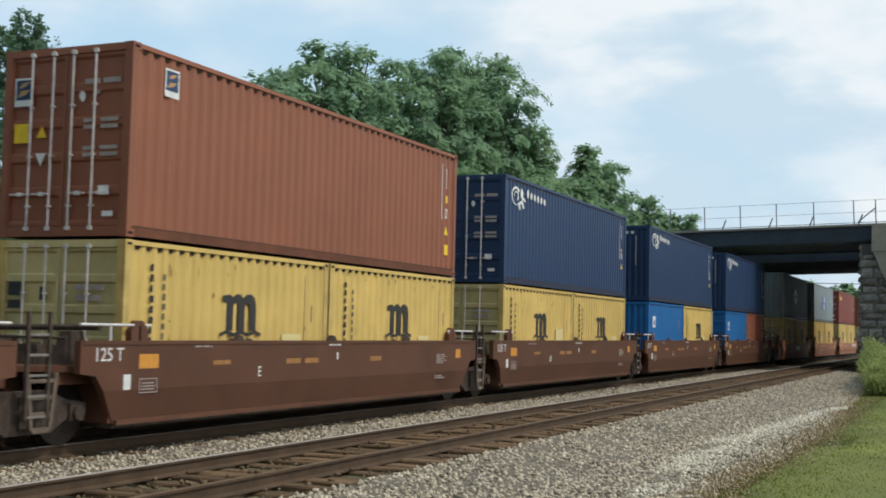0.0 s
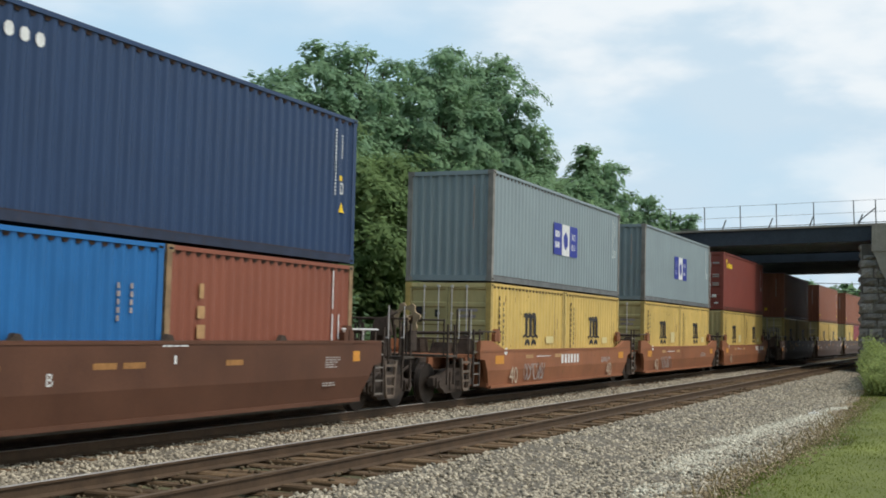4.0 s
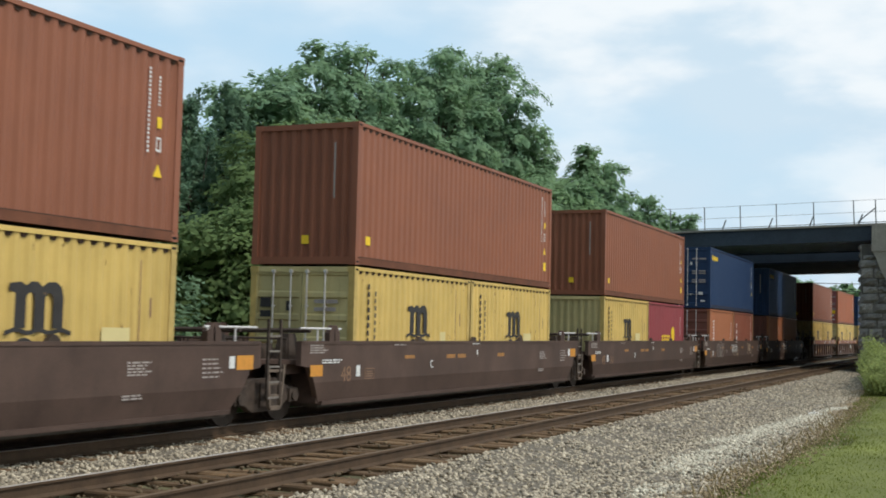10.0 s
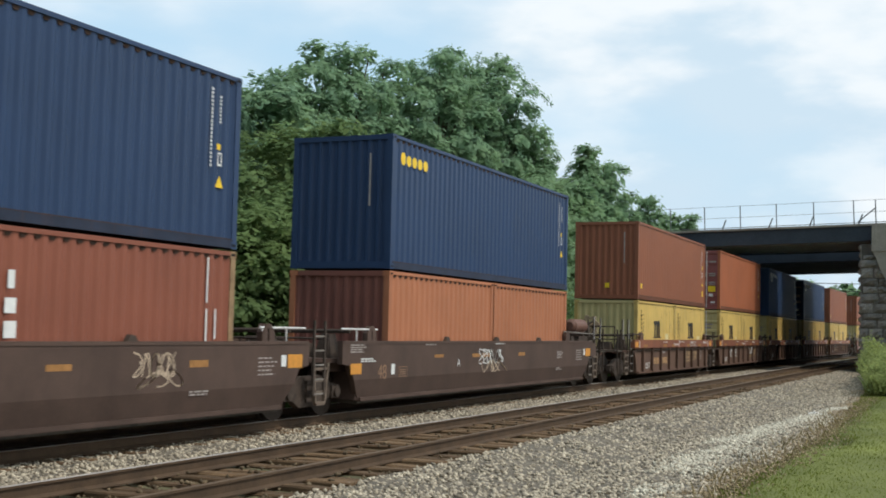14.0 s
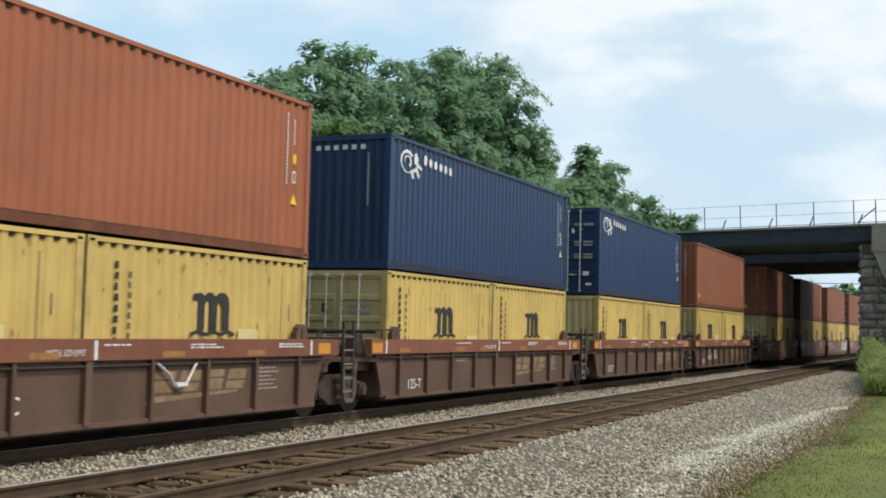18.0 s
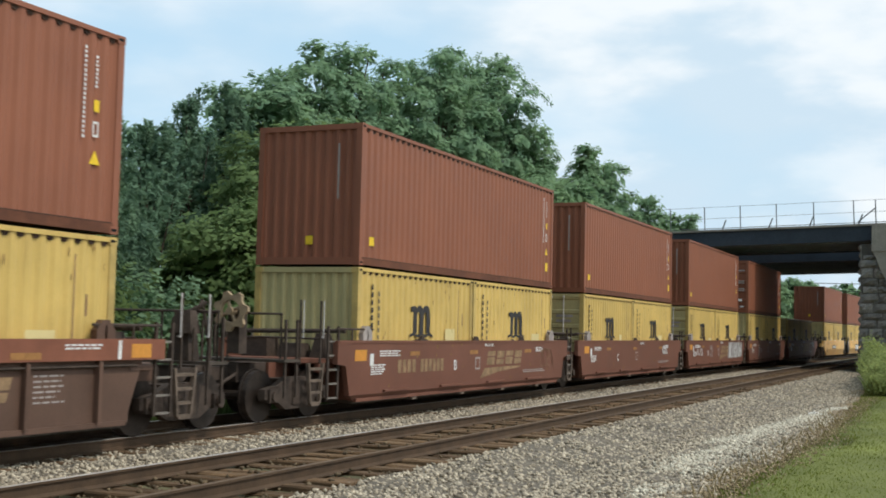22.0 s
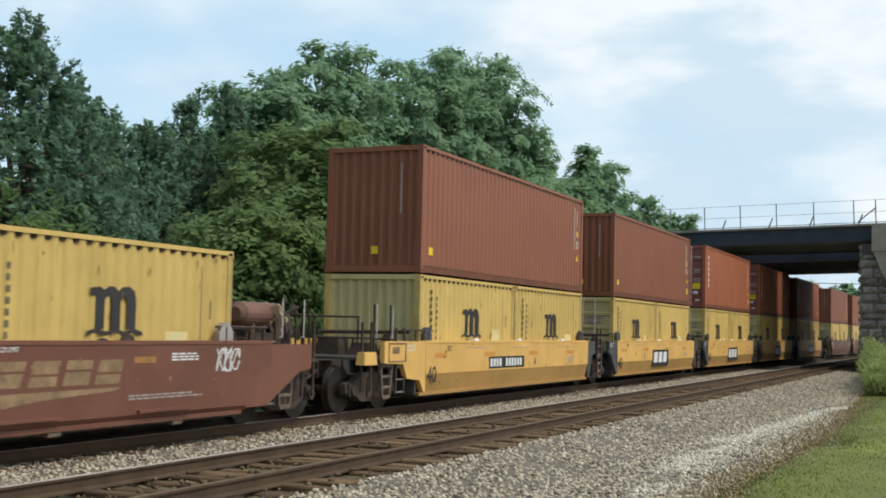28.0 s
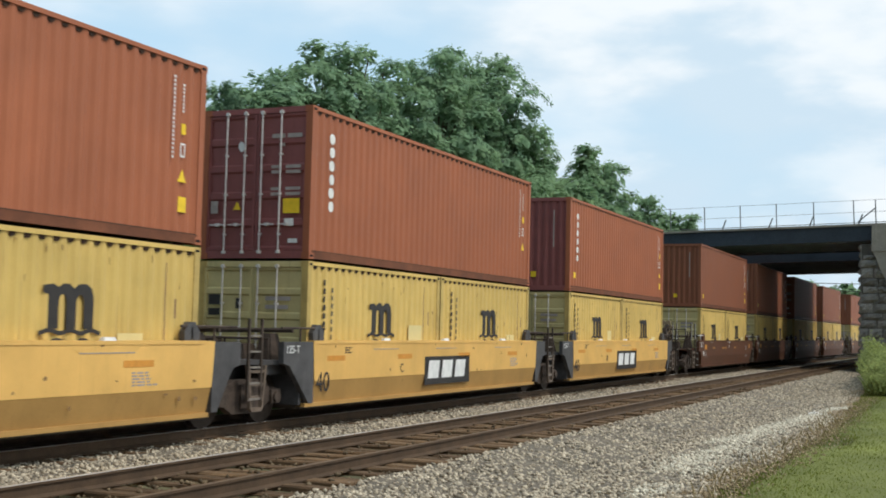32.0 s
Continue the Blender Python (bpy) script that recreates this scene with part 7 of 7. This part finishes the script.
SHOOT, BROAD, OPEN, ARCH = ("tall dense tree with upright feathery shoots", "broad dark green deciduous tree", "deciduous tree with an open tiered crown", "yellow-green tree with arching branches")
TREES = [  # x, y, height, radius, leaf, clumps, per, leaf size, low, shape, label
    (-13.0, 19.0, 9.4, 2.8, "shade", 70, 200, 0.16, 0.02, "spire", SHOOT),
    (-10.7, 23.3, 9.9, 2.8, "shade", 80, 200, 0.15, 0.02, "spire", SHOOT),
    (-11.5, 25.9, 8.8, 2.0, "shade", 70, 200, 0.15, 0.02, "spire", SHOOT),
    (-12.2, 28.2, 8.5, 1.7, "shade", 70, 190, 0.15, 0.02, "spire", SHOOT),
    (-13.0, 31.5, 8.8, 1.9, "shade", 60, 200, 0.15, 0.02, "spire", SHOOT),
    (-14.5, 35.4, 10.4, 1.8, "shade", 60, 200, 0.15, 0.02, "spire", SHOOT),
    (-14.0, 37.4, 11.1, 1.7, "shade", 60, 200, 0.15, 0.02, "spire", SHOOT),
    (-18.0, 46.0, 14.2, 2.9, "deep", 60, 210, 0.19, 0.1, "round", BROAD),
    (-18.0, 49.8, 15.7, 2.8, "deep", 60, 210, 0.19, 0.1, "round", BROAD),
    (-18.0, 53.8, 16.4, 2.8, "deep", 65, 210, 0.19, 0.1, "round", BROAD),
    (-18.5, 60.6, 16.9, 2.9, "deep", 70, 210, 0.20, 0.1, "round", BROAD),
    (-17.8, 65.0, 19.0, 3.3, "deep", 70, 210, 0.20, 0.1, "round", BROAD),
    (-18.5, 72.5, 21.5, 4.1, "deep", 115, 210, 0.20, 0.1, "round", BROAD),
    (-16.0, 75.4, 16.6, 2.5, "mid", 75, 200, 0.20, 0.1, "round", OPEN),
    (-13.2, 69.0, 12.3, 3.0, "mid", 50, 200, 0.19, 0.05, "round", BROAD),
    (-14.0, 84.5, 15.7, 2.6, "mid", 60, 190, 0.20, 0.15, "round", OPEN),
    (-12.3, 74.5, 12.2, 2.5, "mid", 62, 190, 0.20, 0.05, "round", OPEN),
    (-10.5, 74.0, 8.8, 2.4, "light", 45, 190, 0.18, 0.02, "round", ARCH),
    (-16.5, 109.5, 14.4, 2.8, "mid", 45, 180, 0.24, 0.05, "round", "green tree beyond the bridge road"),
    (-15.5, 114.0, 14.5, 2.8, "mid", 45, 180, 0.24, 0.05, "round", "green tree beyond the bridge road"),
    (-14.5, 118.0, 13.6, 2.4, "mid", 40, 180, 0.24, 0.05, "round", "green tree beyond the bridge road"),
    (-17.2, 103.0, 14.2, 2.6, "mid", 50, 180, 0.22, 0.05, "round", "green tree beyond the bridge road"),
    (-9.8, 36.6, 9.8, 3.0, "light", 85, 200, 0.16, 0.02, "round", ARCH),
    (-9.0, 41.0, 8.6, 2.6, "light", 60, 200, 0.16, 0.02, "round", ARCH),
    (-8.6, 38.6, 6.6, 2.3, "light", 50, 200, 0.15, 0.02, "round", ARCH),
    (-10.0, 51.0, 9.4, 2.6, "mid", 60, 200, 0.17, 0.02, "round", BROAD),
    (-10.0, 57.0, 9.6, 2.8, "mid", 55, 200, 0.17, 0.02, "round", BROAD),
    (-11.5, 63.5, 10.8, 3.0, "mid", 55, 200, 0.18, 0.02, "round", BROAD),
    (-7.6, 28.8, 6.0, 2.0, "light", 50, 200, 0.14, 0.02, "round", ARCH),
    (-16.0, 25.0, 7.2, 3.0, "deep", 40, 200, 0.18, 0.02, "round", BROAD),
    (-17.0, 31.0, 7.6, 3.0, "deep", 40, 200, 0.18, 0.02, "round", BROAD),
    (-17.5, 39.0, 10.0, 3.2, "deep", 45, 200, 0.18, 0.02, "round", BROAD),
    (-22.0, 50.0, 13.0, 4.0, "deep", 45, 200, 0.22, 0.02, "round", BROAD),
    (-22.0, 60.0, 15.0, 4.0, "deep", 45, 200, 0.22, 0.02, "round", BROAD),
    (-23.0, 70.0, 17.5, 4.4, "deep", 45, 200, 0.22, 0.02, "round", BROAD),
    (-11.0, 300.0, 14.8, 9.0, "mid", 40, 120, 0.7, 0.02, "round", "distant tree beyond the bridge"),
    (-8.2, 126.0, 8.8, 2.3, "mid", 40, 180, 0.24, 0.02, "round", "green tree beyond the bridge road"),
    (-6.0, 131.0, 8.3, 2.1, "mid", 40, 180, 0.24, 0.02, "round", "green tree beyond the bridge road"),
    (-4.8, 138.0, 7.8, 2.0, "mid", 40, 180, 0.24, 0.02, "round", "green tree beyond the bridge road"),
    (6.0, 310.0, 14.0, 9.0, "mid", 40, 120, 0.7, 0.02, "round", "distant tree beyond the bridge"),
]
for k, (x, y, h, rr, lf, cl, per, sz, low, shape, label) in enumerate(TREES):
    tree(x, y, h, rr, lf, 100 + k, cl, per, sz, low, shape, label=label)


def bush(x, y, height, rad, leaf, seed, label):
    r = np.random.default_rng(seed)
    root = tagged(new("bush"), label, "bush", "bushes behind the tracks")
    root.location = (x, y, -0.5)
    n = 420
    d = r.normal(0, 1, (n, 3))
    d /= np.linalg.norm(d, axis=1)[:, None]
    d[:, 2] = np.abs(d[:, 2])
    k = r.uniform(0.55, 1.0, n) * np.array([1 + 0.4 * noise.noise(Vector(q) * 2.5 + Vector((seed * 1.3, 0, 0))) for q in d])
    o = np.stack([d[:, 0] * rad * k * 1.15, d[:, 1] * rad * k * 1.15, 0.2 + d[:, 2] * (height - 0.5) * k], 1)
    v, f = sprays(r, o, d * 0.8 + np.array([0, 0, 0.4]), 9, 0.42, 0.11)
    piece("foliage", raw_mesh("foliage", v, f, LEAF[leaf]), root)
    cen = o[:14]
    b = Build()
    for c in cen:
        b.tube((0, 0, 0), tuple(c), 0.03, 5, 0.01)
    part("stems", ("stems", seed), M_BARK, lambda: b, root)


BUSHES = [(-6.0, 15.5, 4.5, 1.6, "bush"), (-6.2, 18.2, 4.9, 1.7, "bush"), (-6.6, 20.6, 4.5, 1.6, "bush"), (-7.6, 24.5, 3.6, 1.7, "deep"), (-9.0, 31.5, 4.2, 2.0, "deep"), (-7.0, 33.0, 3.0, 1.6, "mid"),
          (-6.8, 43.0, 3.4, 1.8, "light"), (-6.6, 47.0, 3.6, 1.8, "mid"), (-7.0, 54.0, 4.6, 2.2, "light"), (-8.0, 59.0, 6.0, 2.4, "mid"), (-9.8, 24.0, 4.6, 2.2, "deep"), (-10.5, 45.0, 6.0, 2.8, "deep"), (-13.0, 55.0, 7.5, 3.2, "deep"), (-8.2, 63.0, 4.2, 1.8, "light")]
for k, (x, y, h, rr, lf) in enumerate(BUSHES):
    bush(x, y, h, rr, lf, 300 + k, "dense green trackside bush")




def bed_top(x):
    return float(bed_z(x)) + 0.03


# ------------------------------------------------------------------ grass
def blades(name, n, place, height, width, leaf, seed, label, droop=0.4, tufts=0.0):
    r = np.random.default_rng(seed)
    p = place(r, n)
    n = len(p)
    h = r.uniform(height[0], height[1], n)
    if tufts:
        h *= np.array([1 - tufts + 2.2 * tufts * max(0.0, 0.5 + noise.noise(Vector((q[0] * 1.1, q[1] * 0.6, 4.4)))) for q in p])
    a = r.uniform(0, 6.28, n)
    w = width * r.uniform(0.6, 1.3, n)
    dx, dy = np.cos(a), np.sin(a)
    lean = r.uniform(0.05, droop, n) * h
    b = r.uniform(0, 6.28, n)
    v = np.zeros((n, 4, 3))
    v[:, 0] = p - np.stack([dx * w, dy * w, 0 * w], 1)
    v[:, 1] = p + np.stack([dx * w, dy * w, 0 * w], 1)
    m = p + np.stack([np.cos(b) * lean * 0.4, np.sin(b) * lean * 0.4, h * 0.62], 1)
    v[:, 2] = m + np.stack([dx * w, dy * w, 0 * w], 1) * 0.8
    v[:, 3] = p + np.stack([np.cos(b) * lean, np.sin(b) * lean, h], 1)
    ob = new(name, raw_mesh(name, v.reshape(-1, 3), np.arange(n * 4).reshape(-1, 4), LEAF[leaf]))
    return tagged(ob, label, "grass", "", "stuff")


def lawn_place(r, n):
    y = 9.0 + (r.random(n) ** 1.7) * 52
    edge = np.array([edge_of_lawn(q) for q in y])
    x = edge - 0.05 + r.random(n) * np.minimum(6.0, 3.0 + y * 0.03)
    return np.stack([x, y, 0.02 + 0 * x], 1)


lawn_sheet = sheet("lawn", M_LAWN, spread(7.0, 40, 67), spread(-30, 64, 150), lambda x, y: max(ground_z(x, y) + 0.02, 0.02) if x > edge_of_lawn(y) + 0.1 else -0.45, "mown green lawn beside the railway", 0.015)
blades("lawn_grass", 80000, lawn_place, (0.025, 0.06), 0.007, "lawn", 21, "short green lawn grass", 0.8)


def weed_place(r, n):
    y = r.uniform(38, 69.0, n)
    x0 = np.array([max(6.55, 8.5 - (q - 38) * 0.085) for q in y])
    x = x0 + np.abs(r.normal(0, 1.3, n))
    return np.stack([x, y, np.full(n, 0.0)], 1)


blades("tall_weeds", 9000, weed_place, (0.2, 0.75), 0.0045, "grass", 22, "tall green grass by the abutment", 0.7, 0.45)


def weed_mound():
    """Broad-leaved weeds in ragged mounds, leaves along upright stems."""
    r = np.random.default_rng(27)
    o = weed_place(r, 7000)
    top = np.array([0.36 + 1.05 * max(0.0, 0.45 + noise.noise(Vector((q[0] * 0.9, q[1] * 0.5, 1.4)))) for q in o])
    rise = np.clip((o[:, 0] - 6.4) / 0.8, 0.45, 1.0)
    o[:, 2] = r.random(len(o)) ** 0.7 * top * rise
    way = np.stack([r.normal(0, 0.35, len(o)), r.normal(0, 0.35, len(o)), np.full(len(o), 0.9)], 1)
    v, f = sprays(r, o, way, 8, 0.40, 0.062)
    ob = new("leafy_weeds", raw_mesh("leafy_weeds", v, f, LEAF["weed"]))
    tagged(ob, "leafy pale green weeds by the abutment", "weeds", "", "stuff")


weed_mound()


def bank_place(r, n):
    y = r.uniform(8, 70, n)
    return np.stack([-3.9 - np.abs(r.normal(0, 1.4, n)), y, np.full(n, -0.45)], 1)


blades("trackside_weeds", 22000, bank_place, (0.35, 1.0), 0.02, "bush", 24, "rank green weeds behind the tracks", 0.5)


def dry_place(r, n):
    y = r.uniform(10.5, 30, n)
    edge = np.array([edge_of_lawn(q) for q in y])
    x = edge + r.normal(-0.12, 0.20, n)
    return np.stack([x, y, bed_z(x)], 1)


blades("dry_weeds", 420, dry_place, (0.05, 0.24), 0.004, "dry", 23, "dry brown weeds along the gravel edge", 0.6)


tagged(part("litter", "litter", M_WHITE, lambda: Build().prism([(-0.13, -0.07), (0.11, -0.08), (0.14, 0.06), (-0.09, 0.08)], "z", 0.0, 0.02).prism([(-0.05, 0.0), (0.06, 0.0), (0.03, 0.06)], "y", -0.03, 0.04), None, (7.86, 29.7, bed_top(7.86)), (8, -6, 25)), "crumpled scrap of white litter on the gravel", "litter")

# ------------------------------------------------------------------ the train rolls
def motions():
    for thing, s0, z in MOVING:
        times = [0.0]
        for k in range(1, 32):
            s = s0 - travelled(k)
            if k % 4 == 0 or CURVE_S - 30 < s < 190:
                times.append(float(k))
        times.append(32.0)
        walk(thing, [(t, on_track(s0 - travelled(t), z)) for t in times])


motions()
